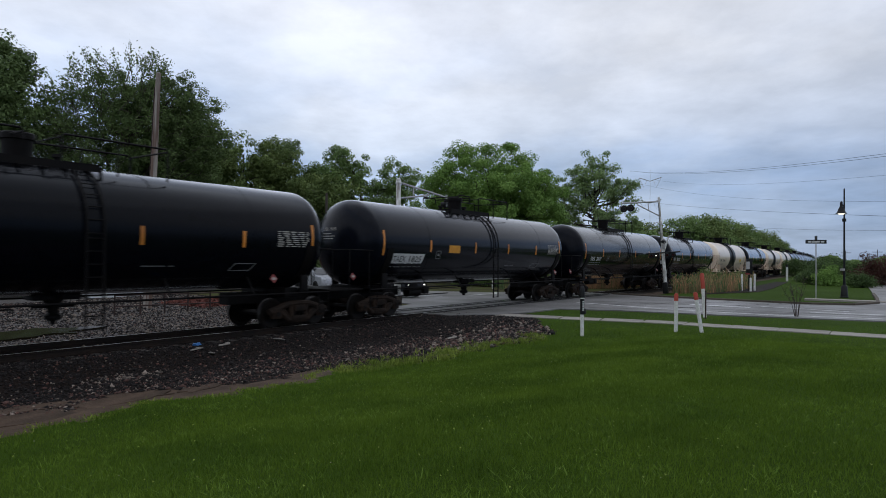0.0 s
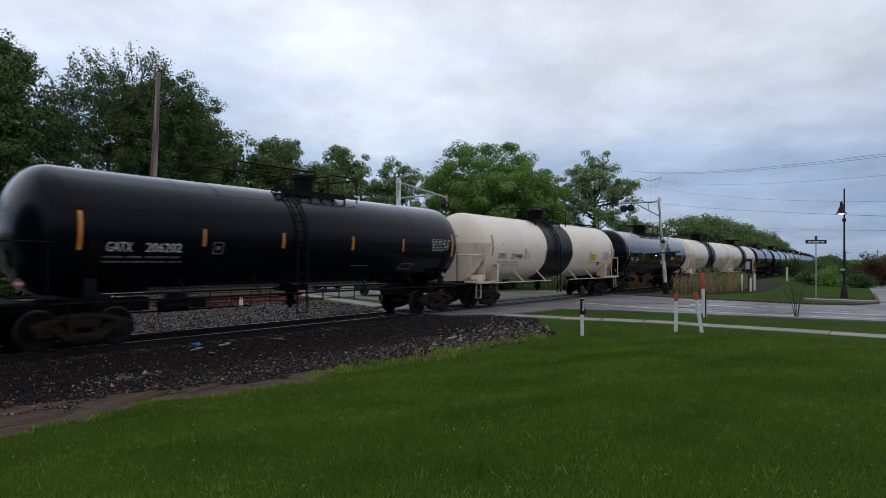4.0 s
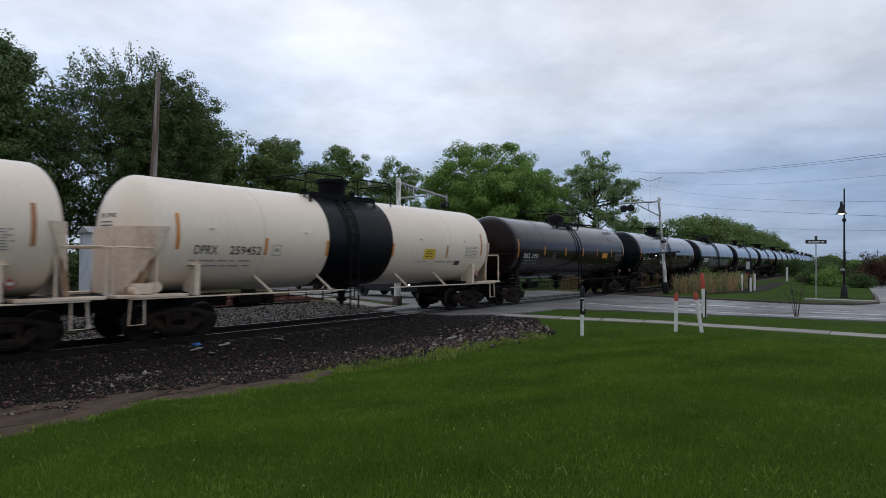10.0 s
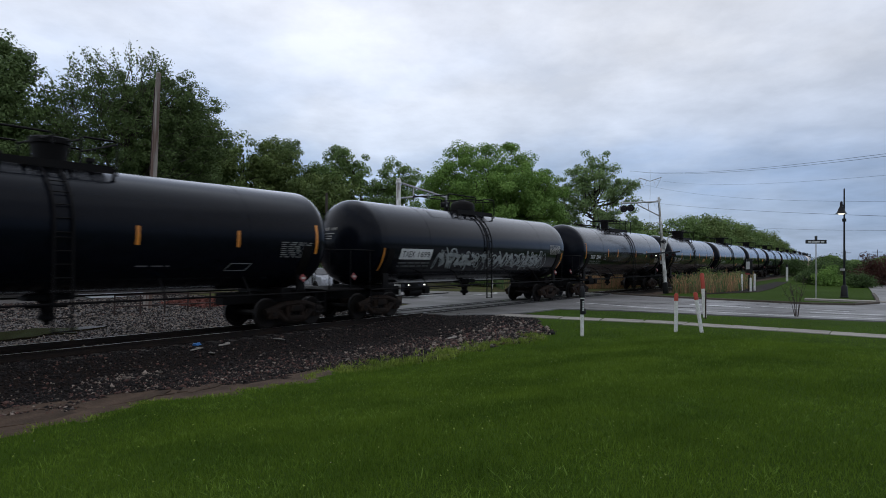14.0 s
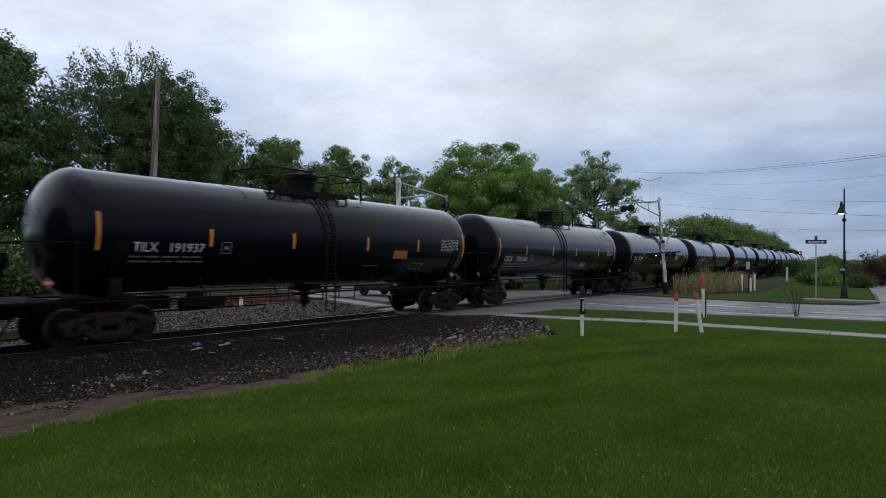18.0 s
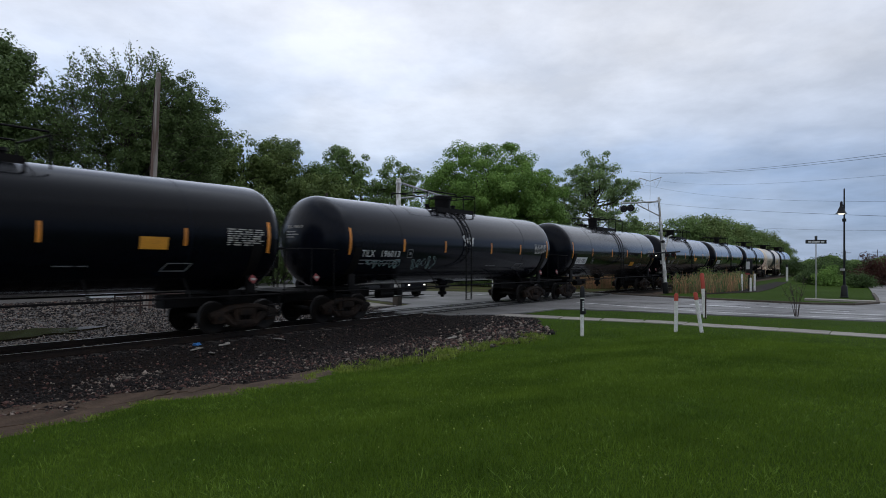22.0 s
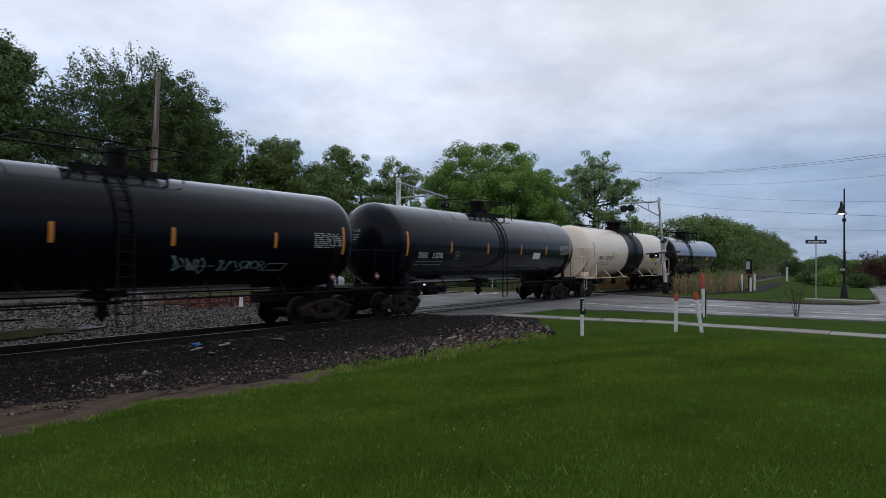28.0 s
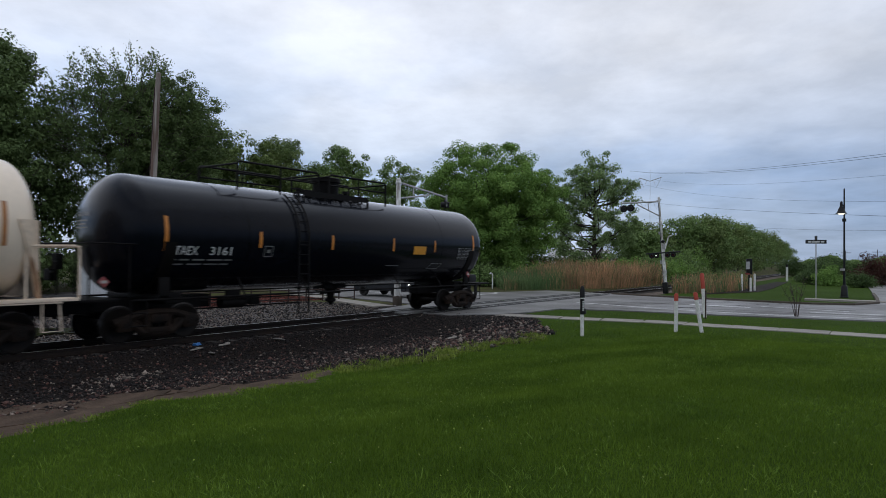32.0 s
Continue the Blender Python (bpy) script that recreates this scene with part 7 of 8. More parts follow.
    tube(bm, [c, d], 0.045, 8)
    for t in (0.3, 0.62):
        tube(bm, [a.lerp(b, t), c.lerp(d, min(1, t / 0.62))], 0.03, 6)
    tube(bm, [b + Vector((0, 0, 0.15)), b - Vector((0, 0, 0.45))], 0.05, 8)
    part("arm", bm, "galv", sig2, "pale steel truss arm")
    for s in (-0.1,):
        signal_head("lamp", sig2, Matrix.Translation(e * (1 + s * 0.3) + Vector((0, 0, 5.05))) @ pose(0, 0, 0, 0, 0, 44))


crossing_signals()


# ---- posts, signs and lamps ----
def roadside():
    # cable marker with a black dome and a printed band
    p = thing("marker_post", "white cable marker post with black cap and printed band", "marker post", m=pose(18.67, 8.21, float(ground_z(18.67, 8.21)) - 0.03))
    bm = bmesh.new(); lathe(bm, [(0, 0.058), (0.72, 0.058), (0.721, 0.001)], 14, "z"); part("post", bm, "white_plastic", p)
    bm = bmesh.new(); lathe(bm, [(0.70, 0.066), (1.18, 0.066), (1.181, 0.001)], 14, "z"); band = part("label_band", bm, "black_metal", p, "black printed band")
    bm = bmesh.new()
    for k in range(6):
        box(bm, (-0.040, -0.050, 0.84 + 0.052 * k), (0.034, 0.050, 0.036), (0, 0, 40))
    part("print", bm, "letters", band, "unreadable white print", smooth=False)
    bm = bmesh.new(); lathe(bm, [(1.185, 0.070), (1.22, 0.070), (1.23, 0.001)], 14, "z"); part("collar", bm, "white_plastic", p)
    bm = bmesh.new(); lathe(bm, [(1.22, 0.075), (1.44, 0.075), (1.53, 0.06), (1.58, 0.03), (1.59, 0.001)], 14, "z"); part("cap", bm, "black_metal", p, "black domed cap")
    bm = bmesh.new(); box(bm, (0.09, -0.03, 0.79), (0.10, 0.08, 0.17), bevel=0.015); part("side_box", bm, "black_metal", p)
    # flat white markers with red caps
    for x, y, h, tilt, cap, w in ((21.05, 6.05, 1.27, 0.5, 0.24, 0.11), (21.45, 5.35, 1.33, -9.0, 0.24, 0.11), (27.47, 6.73, 1.84, -4.0, 0.64, 0.13)):
        q = thing("marker_post", "flat white marker post with an orange-red cap" + (" leaning over" if tilt < -6 else " in the verge"), "marker post", "red-capped marker posts", m=pose(x, y, float(ground_z(x, y)) - 0.03) @ pose(0, 0, 0, 0, 0, -65) @ pose(0, 0, 0, 0, tilt, 0))
        bm = bmesh.new()
        lathe(bm, [(0, w * 0.55), (h - cap, w * 0.55), (h - cap + 0.001, 0.001)], 12, "z")
        bmesh.ops.scale(bm, verts=bm.verts, vec=(1, 0.55, 1))
        part("post", bm, "white_plastic", q)
        bm = bmesh.new()
        lathe(bm, [(h - cap, w * 0.60), (h - 0.05, w * 0.60), (h, w * 0.35), (h + 0.002, 0.001)], 12, "z")
        bmesh.ops.scale(bm, verts=bm.verts, vec=(1, 0.58, 1))
        part("cap", bm, "red_plastic", q, "faded orange-red cap")
    # thin dark stake between the posts
    st = thing("stake", "thin rusty stake beside the marker posts", "stake", m=pose(26.6, 6.5, -0.08))
    bm = bmesh.new(); cyl(bm, (0, 0, 0), (0.02, 0, 1.15), 0.03, 8); part("rod", bm, "pipe_rail", st)
    # bare sapling on the verge
    sap = thing("sapling", "thin bare sapling with a few leaves on the verge", "sapling", m=pose(30.0, 3.75, -0.09))
    rnd = random.Random(8)
    bm = bmesh.new()
    tips = []
    for i in range(7):
        a = rnd.uniform(0, 6.28)
        r, h = rnd.uniform(0.15, 0.55), rnd.uniform(1.1, 1.85)
        pts = [Vector((0.05 * math.cos(a), 0.05 * math.sin(a), 0)), Vector((r * 0.35 * math.cos(a), r * 0.35 * math.sin(a), h * 0.5)), Vector((r * math.cos(a), r * math.sin(a), h))]
        tube(bm, pts, 0.02, 5, radii=[0.016, 0.010, 0.004])
        for k in range(7):
            t = rnd.uniform(0.1, 1)
            s = pts[1].lerp(pts[2], t)
            e = s + Vector((rnd.uniform(-.2, .2), rnd.uniform(-.2, .2), rnd.uniform(0.05, 0.3)))
            tube(bm, [s, e], 0.006, 4, radii=[0.009, 0.004])
            tips.append(e)
    part("stems", bm, "bark", sap)
    rng = np.random.default_rng(5)
    V, F = leaf_cloud(rng, np.array([t[:] for t in tips]), 0.06, 150, 0.06)
    put("leaves", mesh_from(V, F, ["leaf_olive"]), "leaf_olive", sap)
    # street name sign
    s = thing("street_sign", "street name sign on a thin steel pole in the grass", "street sign", m=pose(46.17, 4.71, -0.08))
    bm = bmesh.new(); cyl(bm, (0, 0, 0), (0, 0, 3.55), 0.032, 8); part("pole", bm, "galv", s)
    for k, (ang, z, L) in enumerate(((-70, 3.62, 1.18), (18, 3.86, 0.6))):
        bm = bmesh.new(); box(bm, (0, 0, z), (L, 0.03, 0.24), bevel=0.01)
        blade = part("blade", bm, "black_metal", s, "dark street name blade", pose(0, 0, 0, 0, 0, ang), smooth=False)
        if k == 0:
            bm = bmesh.new()
            for x0, x1 in ((-0.46, -0.26), (-0.22, 0.20), (0.26, 0.46)):
                box(bm, ((x0 + x1) / 2, -0.02, z), (x1 - x0, 0.012, 0.10))
            part("print", bm, "letters", blade, "unreadable pale lettering", smooth=False)
    bm = bmesh.new(); box(bm, (0, -0.05, 1.75), (0.22, 0.02, 0.30), bevel=0.005); part("plate", bm, "concrete", s, "small faded plate")
    # street lamp with a bell shade
    lp = thing("street_lamp", "black street lamp with a lit bell-shaped shade", "street lamp", m=pose(49.95, 3.47, -0.08))
    bm = bmesh.new(); lathe(bm, [(0, 0.27), (0.08, 0.27), (0.10, 0.22), (0.75, 0.18), (0.85, 0.10), (0.86, 0.001)], 12, "z"); part("base", bm, "black_metal", lp, "fluted black base")
    bm = bmesh.new(); lathe(bm, [(0.8, 0.09), (1.8, 0.065), (5.0, 0.052), (7.2, 0.045), (7.25, 0.03), (7.26, 0.001)], 14, "z"); part("pole", bm, "black_metal", lp)
    bm = bmesh.new()
    lathe(bm, [(6.40, 0.03), (6.32, 0.08), (6.20, 0.085), (6.05, 0.10), (5.90, 0.17), (5.76, 0.22), (5.66, 0.27), (5.60, 0.34), (5.58, 0.33), (5.64, 0.25), (5.80, 0.17), (5.96, 0.08)], 20, "z", (-0.06, 0.16, 0))
    tube(bm, [(0, 0, 6.05), (-0.06, 0.16, 6.25)], 0.04, 6)
    shade = part("shade", bm, "black_metal", lp, "black bell shade")
    bm = bmesh.new(); lathe(bm, [(5.50, 0.0001), (5.515, 0.12), (5.56, 0.20), (5.66, 0.22)], 16, "z", (-0.06, 0.16, 0)); part("bulb", bm, "lamp_lit", shade, "glowing lamp")
    bm = bmesh.new(); lathe(bm, [(5.05, 0.12), (5.25, 0.12)], 10, "z"); part("collar", bm, "black_metal", lp)
    bm = bmesh.new(); lathe(bm, [(1.8, 0.14), (1.95, 0.14)], 10, "z", (-0.05, 0.1, 0)); part("box", bm, "galv", lp)
    # small signal case with white posts in the reeds' edge
    cs = thing("signal_case", "black signal case on a post between white bollards", "signal case", m=pose(55.6, 10.3, -0.08))
    bm = bmesh.new(); cyl(bm, (0, 0, 0), (0, 0, 1.3), 0.06, 8); part("post", bm, "black_metal", cs)
    bm = bmesh.new(); box(bm, (0, 0, 1.95), (0.42, 0.42, 1.25), (0, 0, 20), bevel=0.03); part("case", bm, "black_metal", cs)
    bm = bmesh.new(); box(bm, (-0.28, 0.03, 2.05), (0.02, 0.26, 0.6), (0, 0, 20)); part("panel", bm, "galv", cs, "pale worn panel")
    bm = bmesh.new(); box(bm, (-0.30, 0.05, 1.38), (0.02, 0.36, 0.12), (0, 0, 20)); part("notice", bm, "red_sign", cs, "small red notice")
    for x, y, h in ((55.2, 10.75, 1.35), (54.3, 9.95, 1.1), (55.9, 9.95, 1.4)):
        b = thing("bollard", "plain white bollard beside the signal case", "bollard", "white bollards", m=pose(x, y, -0.08))
        bm = bmesh.new(); lathe(bm, [(0, 0.075), (h - 0.06, 0.075), (h, 0.04), (h + 0.002, 0.001)], 12, "z"); part("post", bm, "white_plastic", b)
    b = thing("marker_post", "slim white marker post with a dark cap by the mulch bed", "marker post", m=pose(89.1, 12.2, -0.08))
    bm = bmesh.new(); lathe(bm, [(0, 0.13), (1.75, 0.13), (1.76, 0.001)], 10, "z"); part("post", bm, "white_plastic", b)
    bm = bmesh.new(); lathe(bm, [(1.75, 0.14), (2.1, 0.12), (2.11, 0.001)], 10, "z"); part("cap", bm, "black_metal", b)
    # dark planting bed leading away along the verge
    sheet("planting_bed", [(47.2, 11.45), (54, 9.3), (62, 9.6), (84, 11.4), (84, 12.6), (62, 11.6), (50, 12.3)], -0.03, "dirt", "dark mulched strip beside the reeds", category="planting bed", thick=0.08)
    # utility pole behind the yard
    up = thing("utility_pole", "weathered brown timber utility pole leaning slightly", "utility pole", m=pose(16.11, 28.73, -0.3) @ pose(0, 0, 0, 0, 1.68, -54))
    bm = bmesh.new(); lathe(bm, [(0, 0.19), (3, 0.17), (8, 0.135), (11.1, 0.105), (11.15, 0.001)], 14, "z"); part("pole", bm, "pole_wood", up)
    bm = bmesh.new(); tube(bm, [(-0.17, -0.05, 0), (-0.155, -0.05, 6), (-0.12, -0.05, 10.4)], 0.028, 6); part("conduit", bm, "pipe_rail", up, "rusty conduit up the pole")
    p2 = thing("utility_pole", "short thin timber pole among the trees", "utility pole", m=pose(32.4, 34.0, -0.3))
    bm = bmesh.new(); lathe(bm, [(0, 0.12), (7.2, 0.09), (7.22, 0.001)], 10, "z"); part("pole", bm, "bark", p2)


roadside()


# ---- the yard behind the railway ----
def yard():
    # white sheet-metal shed
    sh = thing("shed", "white sheet-metal shed with a vented roof behind the yard", "shed", m=pose(18.9, 37.4, -0.12, 0, 0, -14))
    bm = bmesh.new()
    box(bm, (0, 0, 1.8), (3.0, 3.2, 3.6), bevel=0.02)
    body = part("body", bm, "shed", sh, smooth=False)
    for k in range(10):
        bm = bmesh.new(); box(bm, (-1.35 + 0.3 * k, -1.615, 1.8), (0.03, 0.03, 3.4), bevel=0.006); part("rib", bm, "shed", body, smooth=False)
    for k in range(10):
        bm = bmesh.new(); box(bm, (-1.515, -1.4 + 0.31 * k, 1.8), (0.03, 0.03, 3.4), bevel=0.006); part("rib", bm, "shed", body, smooth=False)
    bm = bmesh.new()
    vs = [bm.verts.new(p) for p in ((-1.65, -1.75, 3.60), (1.65, -1.75, 3.60), (1.65, 1.75, 3.60), (-1.65, 1.75, 3.60), (-1.65, 0, 4.0), (1.65, 0, 4.0))]
    for f in ((0, 1, 5, 4), (2, 3, 4, 5), (0, 4, 3), (1, 2, 5), (3, 2, 1, 0)):
        bm.faces.new([vs[i] for i in f])
    part("roof", bm, "galv", sh, "shallow grey metal roof", smooth=False)
    bm = bmesh.new(); lathe(bm, [(3.8, 0.16), (4.2, 0.16), (4.21, 0.28), (4.28, 0.28), (4.42, 0.03), (4.43, 0.001)], 14, "z", (0.2, -0.1, 0)); part("vent", bm, "shed", sh, "round roof vent")
    bm = bmesh.new(); box(bm, (0.5, -1.64, 1.15), (0.95, 0.04, 2.1), bevel=0.01); door = part("door", bm, "shed", sh, "flush white door", smooth=False)
    bm = bmesh.new(); box(bm, (0.15, -1.68, 1.15), (0.05, 0.05, 0.18), bevel=0.01); part("handle", bm, "black_metal", door)
    bm = bmesh.new(); cyl(bm, (1.4, -1.66, 0.0), (1.4, -1.66, 2.6), 0.06, 8); part("conduit", bm, "galv", sh)
    # low pipe fence, posts and rails
    f = thing("pipe_fence", "low rusty two-rail pipe fence along the yard", "fence", m=pose(0, 0, 0))
    x0, y0, x1, y1 = 13.5, 26.6, 25.6, 24.6
    n = 12
    for k in range(n + 1):
        t = k / n
        x, y = x0 + (x1 - x0) * t, y0 + (y1 - y0) * t
        bm = bmesh.new(); cyl(bm, (x, y, float(ground_z(x, y)) - 0.05), (x, y, 0.62), 0.035, 8); part("post", bm, "pipe_rail", f)
    for z in (0.10, 0.56):
        bm = bmesh.new(); cyl(bm, (x0, y0, z), (x1, y1, z), 0.028, 8); part("rail", bm, "pipe_rail", f)
    # bed of red mulch behind the fence
    rng = np.random.default_rng(41)
    n = 5200
    t, s = rng.random(n), rng.random(n)
    x, y = 17.6 + 7.0 * t, 26.6 - 1.1 * t + 4.0 * s
    zz = ground_z(x, y) + 0.20 * np.sin(np.pi * s) * np.sin(np.pi * np.clip(t, 0, 1)) + 0.02
    V, F = leaf_cloud(rng, np.stack([x, y, zz], -1), 0.03, n, 0.20)
    V[:, 2] = np.maximum(V[:, 2], -0.22)
    tagged(new("mulch", mesh_from(V, F, ["mulch"])), "patch of red wood mulch behind the pipe fence", "mulch", kind="stuff")
    w = thing("marker_post", "short white marker stub in the yard", "marker post", m=pose(18.9, 25.5, -0.25))
    bm = bmesh.new(); lathe(bm, [(0, 0.16), (0.10, 0.10), (0.55, 0.08), (0.56, 0.001)], 10, "z"); part("post", bm, "white_plastic", w)
    # puddle on the left of the yard
    rnd = random.Random(3)
    pts = [(6.6 + 4.1 * math.cos(a) * (1 + 0.15 * math.sin(3 * a) + 0.10 * math.sin(7 * a)), 22.5 + 1.35 * math.sin(a) * (1 + 0.25 * math.sin(2 * a + 1) + 0.22 * math.sin(9 * a) + 0.12 * math.sin(17 * a))) for a in [2 * math.pi * k / 90 for k in range(90)]]
    sheet("puddle", pts, -0.27, "water", "still brown-green puddle on the yard", category="puddle", thick=0.10)
    # broken concrete and mud by the lawn edge
    slabs = thing("broken_slabs", "muddy broken concrete slabs along the lawn edge", "paving", kind="structure")
    for i, (x, y, lx, ly, a) in enumerate(((4.3, 11.5, 2.1, 1.0, -4), (6.2, 11.7, 1.7, 0.75, 3), (5.0, 12.3, 1.9, 0.5, -8), (2.6, 11.7, 1.6, 1.1, 6), (7.6, 11.5, 1.0, 0.45, 9))):
        bm = bmesh.new()
        n = 17
        ring = [(lx / 2 * math.copysign(abs(math.cos(t)) ** 0.6, math.cos(t)) * rnd.uniform(0.70, 1.12), ly / 2 * math.copysign(abs(math.sin(t)) ** 0.6, math.sin(t)) * rnd.uniform(0.65, 1.15)) for t in [2 * math.pi * k / n for k in range(n)]]
        fc = bm.faces.new([bm.verts.new((px_, py_, 0.0)) for px_, py_ in ring])
        r = bmesh.ops.extrude_face_region(bm, geom=[fc])
        bmesh.ops.translate(bm, verts=[v for v in r["geom"] if isinstance(v, bmesh.types.BMVert)], vec=(0, 0, 0.075))
        bmesh.ops.recalc_face_normals(bm, faces=bm.faces)
        part("slab", bm, "mud_slab", slabs, m=pose(x, y, float(ground_z(x, y)) - 0.055, rnd.uniform(-1, 1), rnd.uniform(-1, 1), a), smooth=False)
    # litter beside the rail
    lit = thing("litter", "crumpled blue plastic scrap on the ballast", "litter", m=pose(10.15, 15.55, float(ground_z(10.15, 15.55)) + 0.02))
    bm = bmesh.new(); bmesh.ops.create_icosphere(bm, subdivisions=2, radius=0.16)
    for v in bm.verts:
        v.co = v.co * (0.75 + 0.5 * noise.noise(v.co * 9)); v.co.z *= 0.5
    part("scrap", bm, "blue_scrap", lit)
    for i, (x, y, a, L) in enumerate(((9.7, 14.9, 20, 0.42), (10.6, 15.0, -30, 0.30), (12.4, 14.9, 12, 0.5), (9.9, 14.5, 60, 0.3), (17.8, 12.2, 40, 0.4), (16.9, 11.9, -20, 0.35))):
        c = thing("litter", "pale scrap of card on the ballast", "litter", "litter", m=pose(x, y, float(ground_z(x, y)) + 0.06, rnd.uniform(-12, 12), rnd.uniform(-12, 12), a))
        bm = bmesh.new(); box(bm, (0, 0, 0), (L, 0.10, 0.02), bevel=0.005); box(bm, (L * 0.3, 0.05, 0.015), (L * 0.4, 0.06, 0.02), (0, 8, 20)); part("scrap", bm, "concrete", c, smooth=False)


yard()


# ---- waiting cars, buildings and trailers beyond the railway ----
def car(name, label, x, y, turn, paint, lit):
    c = thing(name, label, "car", "waiting cars", m=pose(x, y, 0.0, 0, 0, turn))
    prof = [(-2.2, 0.35), (-2.25, 0.70), (-2.15, 0.92), (-1.1, 1.02), (-0.35, 1.50), (1.1, 1.52), (1.9, 1.08), (2.25, 1.0), (2.28, 0.45), (2.2, 0.32)]
    bm = bmesh.new()
    left, right = [bm.verts.new((px_, 0.88 - (0.16 if z > 1.2 else 0), z)) for px_, z in prof], [bm.verts.new((px_, -0.88 + (0.16 if z > 1.2 else 0), z)) for px_, z in prof]
    bm.faces.new(left); bm.faces.new(right[::-1])
    for i in range(len(prof)):
        j = (i + 1) % len(prof)
        bm.faces.new((left[j], left[i], right[i], right[j]))
    bmesh.ops.recalc_face_normals(bm, faces=bm.faces)
    bmesh.ops.bevel(bm, geom=list(bm.edges), offset=0.05, segments=2, affect="EDGES")
    part("body", bm, paint, c)
    for s in (-1, 1):
        bm = bmesh.new()
        vs = [bm.verts.new(p) for p in ((-0.95, 0.86 * s, 1.06), (1.75, 0.86 * s, 1.10), (1.05, 0.735 * s, 1.44), (-0.30, 0.735 * s, 1.42))]
        bm.faces.new(vs); part("side_window", bm, "glass", c, smooth=False)
        for wx in (-1.38, 1.35):
            bm = bmesh.new(); lathe(bm, [(-0.10, 0.20), (-0.11, 0.31), (-0.07, 0.335), (0.07, 0.335), (0.11, 0.31), (0.10, 0.20)], 20, "y"); wv = part("tyre", bm, "rubber", c, "", pose(wx, 0.82 * s, 0.335))
            bm = bmesh.new(); lathe(bm, [(-0.115, 0.001), (-0.115, 0.2), (0.115, 0.2), (0.115, 0.001)], 14, "y"); part("rim", bm, "gear", wv)
        bm = bmesh.new(); box(bm, (-2.235, 0.62 * s, 0.74), (0.06, 0.13, 0.065), bevel=0.02); part("headlight", bm, "lit" if lit else "galv", c, "lit headlight" if lit else "")
    bm = bmesh.new()
    vs = [bm.verts.new(p) for p in ((-1.09, 0.76, 1.06), (-1.09, -0.76, 1.06), (-0.42, -0.66, 1.47), (-0.42, 0.66, 1.47))]
    bm.faces.new(vs); part("windscreen", bm, "glass", c, m=pose(-0.05, 0, 0.03), smooth=False)
    return c


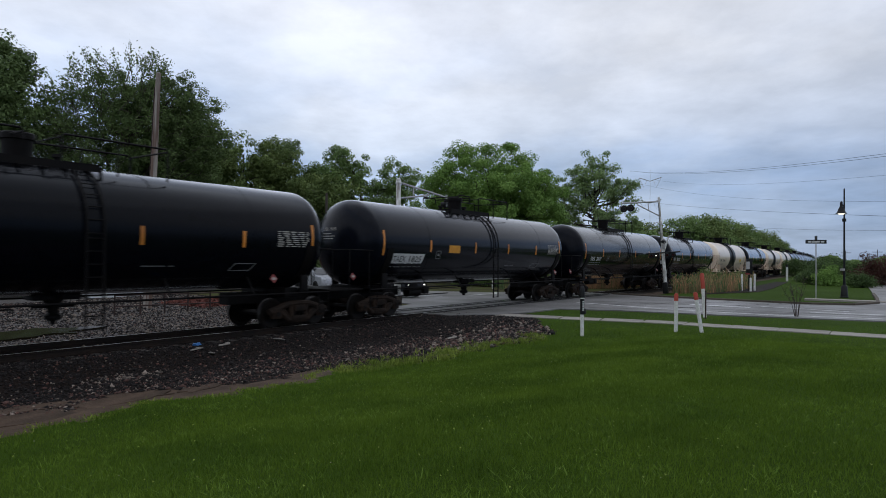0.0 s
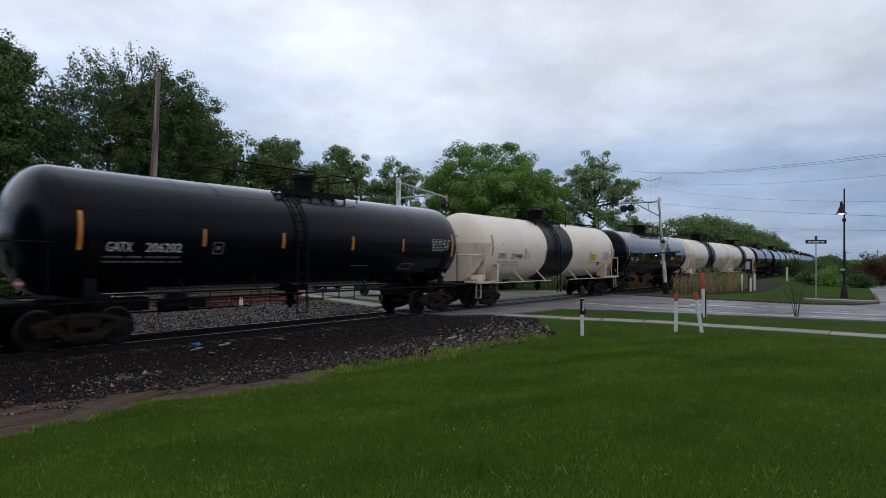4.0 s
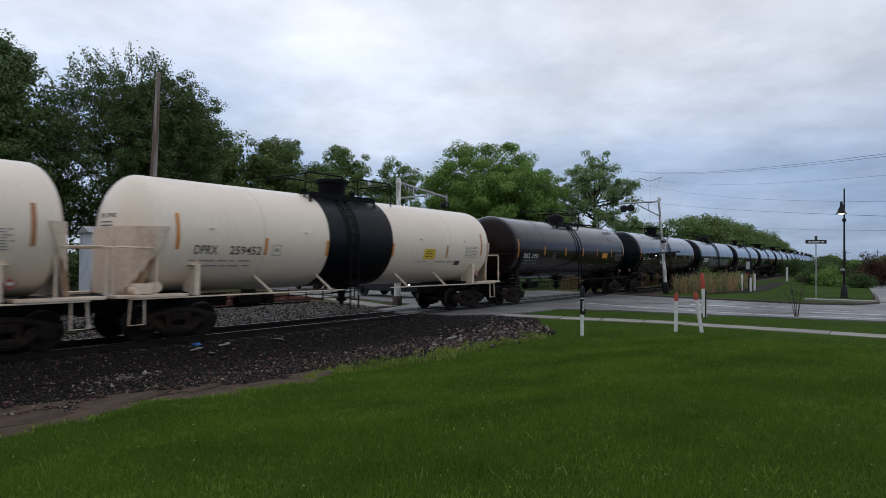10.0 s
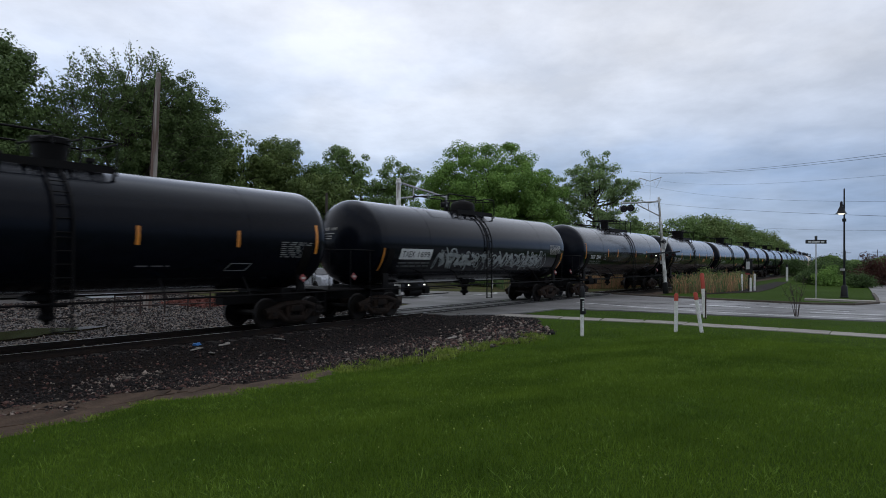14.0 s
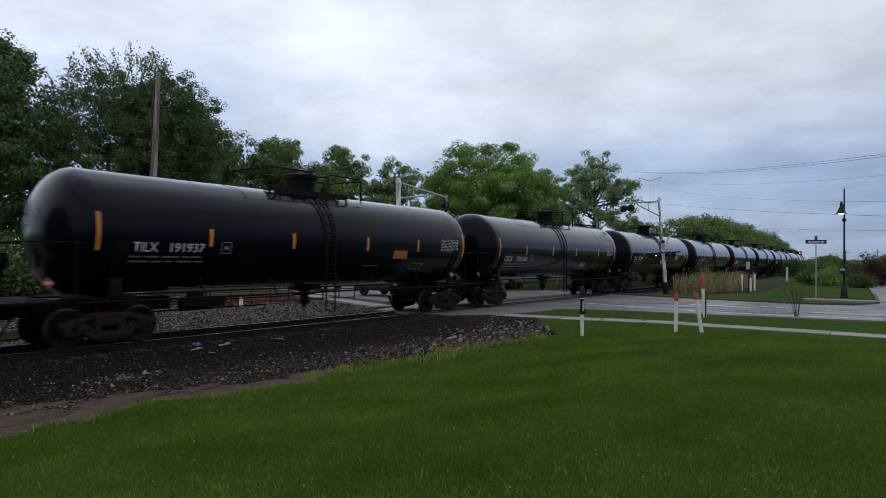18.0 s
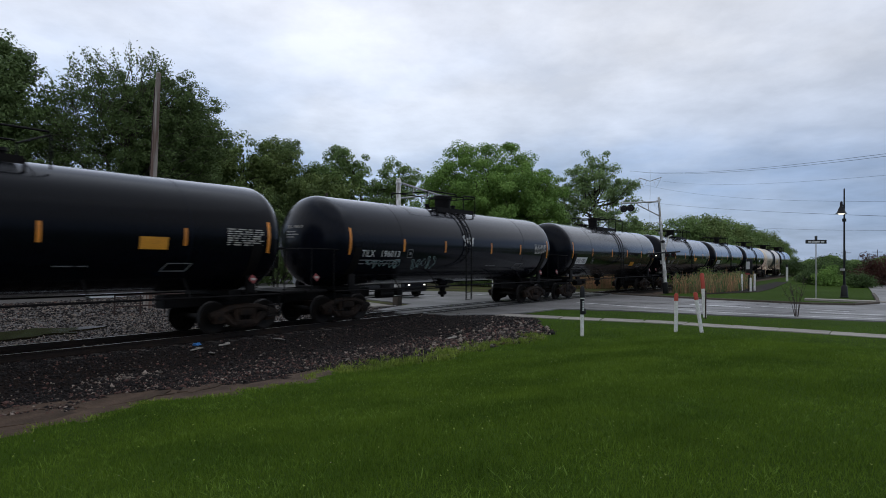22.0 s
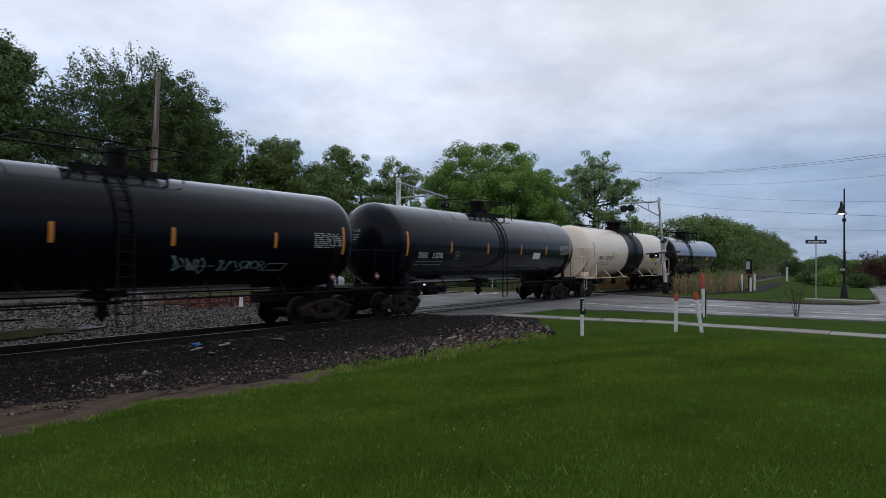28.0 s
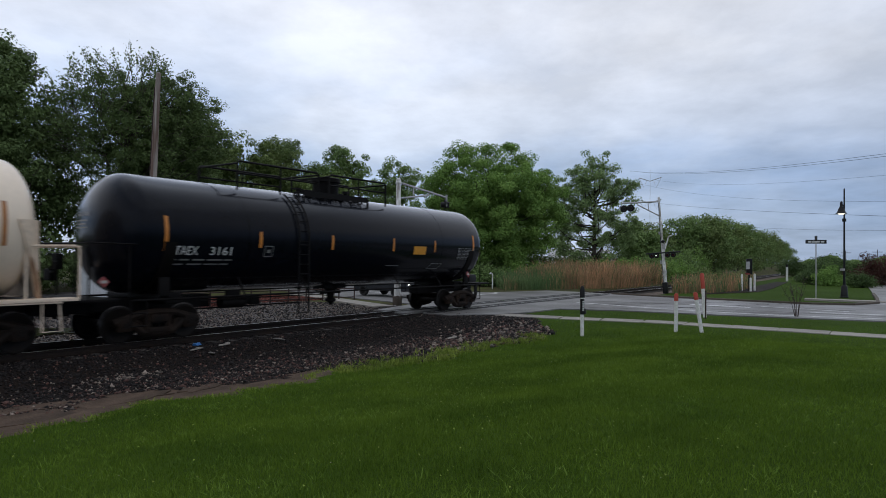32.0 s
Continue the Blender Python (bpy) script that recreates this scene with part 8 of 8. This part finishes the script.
def beyond():
    car("car", "dark car waiting at the crossing with headlights on", 28.9, 24.9, 84, "car_paint", True)
    car("car", "silver car standing farther back on the road", 31.2, 33.5, 74, "silver_paint", False)
    # low house and white trailers seen under the trees
    h = thing("house", "low pale house with a dark door beyond the reeds", "house", m=pose(86.8, 38.7, -0.1, 0, 0, -58))
    bm = bmesh.new(); box(bm, (0, 0, 1.35), (8, 5, 2.7)); wall = part("wall", bm, "shed", h, smooth=False)
    bm = bmesh.new()
    vs = [bm.verts.new(p) for p in ((-4.3, -2.9, 2.7), (4.3, -2.9, 2.7), (4.3, 2.9, 2.7), (-4.3, 2.9, 2.7), (-4.3, 0, 4.0), (4.3, 0, 4.0))]
    for f in ((0, 1, 5, 4), (2, 3, 4, 5), (0, 4, 3), (1, 2, 5), (3, 2, 1, 0)):
        bm.faces.new([vs[i] for i in f])
    part("roof", bm, "galv", h, "pale grey roof", smooth=False)
    for wx in (-2.4, 0.2, 2.6):
        bm = bmesh.new(); box(bm, (wx, -2.53, 1.5), (1.1, 0.08, 1.2)); win = part("window", bm, "glass", h, smooth=False)
    bm = bmesh.new(); box(bm, (-1.1, -2.54, 1.1), (0.9, 0.08, 2.1)); part("door", bm, "pole_wood", h, "brown door", smooth=False)
    for i, (x, y, a) in enumerate(((83.3, 46.0, -50), (78.0, 48.5, -52), (88.0, 43.0, -48))):
        t = thing("trailer", "white travel trailer parked under the trees", "trailer", "parked trailers", m=pose(x, y, -0.05, 0, 0, a))
        bm = bmesh.new(); box(bm, (0, 0, 1.75), (5.6, 2.3, 2.3), bevel=0.25); part("body", bm, "shed", t)
        for wx in (-1.4, 1.2):
            bm = bmesh.new(); box(bm, (wx, -1.17, 1.9), (1.0, 0.04, 0.6), bevel=0.01); part("window", bm, "glass", t, smooth=False)
        for wx in (-0.5, 0.4):
            bm = bmesh.new(); lathe(bm, [(-0.1, 0.2), (-0.1, 0.34), (0.1, 0.34), (0.1, 0.2)], 14, "y"); part("tyre", bm, "rubber", t, m=pose(wx, -1.05, 0.34))
    # small white standpipe at the road edge
    sp = thing("standpipe", "white bent standpipe at the reeds' edge", "standpipe", m=pose(42.6, 26.2, -0.1))
    bm = bmesh.new(); tube(bm, [(0, 0, 0), (0, 0, 1.1), (-0.03, 0.03, 1.25), (-0.15, 0.1, 1.28), (-0.2, 0.13, 1.2)], 0.05, 8); part("pipe", bm, "white_plastic", sp)
    # transmission tower and overhead wires
    tw = thing("power_pylon", "slim distant steel power pylon with three arm pairs", "pylon", m=pose(380, 124.5, 0))
    bm = bmesh.new(); lathe(bm, [(0, 0.10), (56, 0.06), (57, 0.03)], 8, "z"); part("mast", bm, "galv", tw)
    for z in (24, 37, 50):
        bm = bmesh.new()
        for s in (-1, 1):
            tube(bm, [(0, 0, z), (2.0 * s, -6.0 * s, z + 2.2)], 0.22, 5)
            tube(bm, [(0.6 * s, -2 * s, z), (1.0 * s, -3.4 * s, z - 3.6), (2.0 * s, -6.0 * s, z + 2.2)], 0.10, 5)
        part("cross_arm", bm, "galv", tw)
    for i, (x, y, z) in enumerate(((640, 21, 14), (620, 42, 13), (650, 2, 15))):
        q = thing("power_pole", "distant power pole on the horizon", "power pole", "distant power poles", m=pose(x, y, 0))
        bm = bmesh.new(); lathe(bm, [(0, 0.35), (z, 0.25), (z + 0.1, 0.01)], 6, "z"); part("pole", bm, "bark", q)
        bm = bmesh.new(); box(bm, (0, 0, z - 2.0), (0.4, 7.0, 0.4)); part("cross_arm", bm, "bark", q)

    def wire(a, b, sag, r):
        a, b = Vector(a), Vector(b)
        w = thing("overhead_wire", "thin sagging overhead power wire", "wire", "overhead wires")
        bm = bmesh.new()
        tube(bm, [a.lerp(b, t) - Vector((0, 0, 4 * sag * t * (1 - t))) for t in [k / 24 for k in range(25)]], r, 4)
        part("cable", bm, "black_metal", w)
    for pts in WIRES:
        wire(*pts)


WIRES = [
    ((376.4, 135.5, 56.5), (150.0, -1.0, 23.8), 2.5, 0.050),
    ((377.5, 132.4, 56.0), (155.0, -1.0, 24.0), 2.5, 0.050),
    ((378.0, 130.8, 48.9), (190.0, -1.2, 17.3), 3.2, 0.035),
    ((380.8, 122.6, 37.2), (170.0, -1.1, 12.3), 1.0, 0.050),
    ((380.5, 123.2, 51.0), (150.0, -1.0, 19.5), 2.6, 0.030),
    ((381.1, 121.6, 28.1), (210.0, -1.4, 11.1), 2.0, 0.035),
]
beyond()


# ---- what moves ----
def motions():
    times = [float(t) for t in range(0, 33)]
    for car, s0 in CARS:
        walk(car, [(t, car_pose(s0 - travel(t))) for t in times])
    # all wheels turn alike, so the wheelsets share the two sets of keys
    for a, sets in WHEELS.items():
        walk(sets[0], [(i / FPS, pose(0.889 * a, 0, 0.457, 0, -math.degrees(travel(i / FPS) / 0.457), 0)) for i in range(frame(SECONDS))])
        keys = sets[0].animation_data
        for w in sets[1:]:
            w.rotation_mode = "QUATERNION"
            w.animation_data_create()
            w.animation_data.action = keys.action
            w.animation_data.action_slot = keys.action_slot


motions()
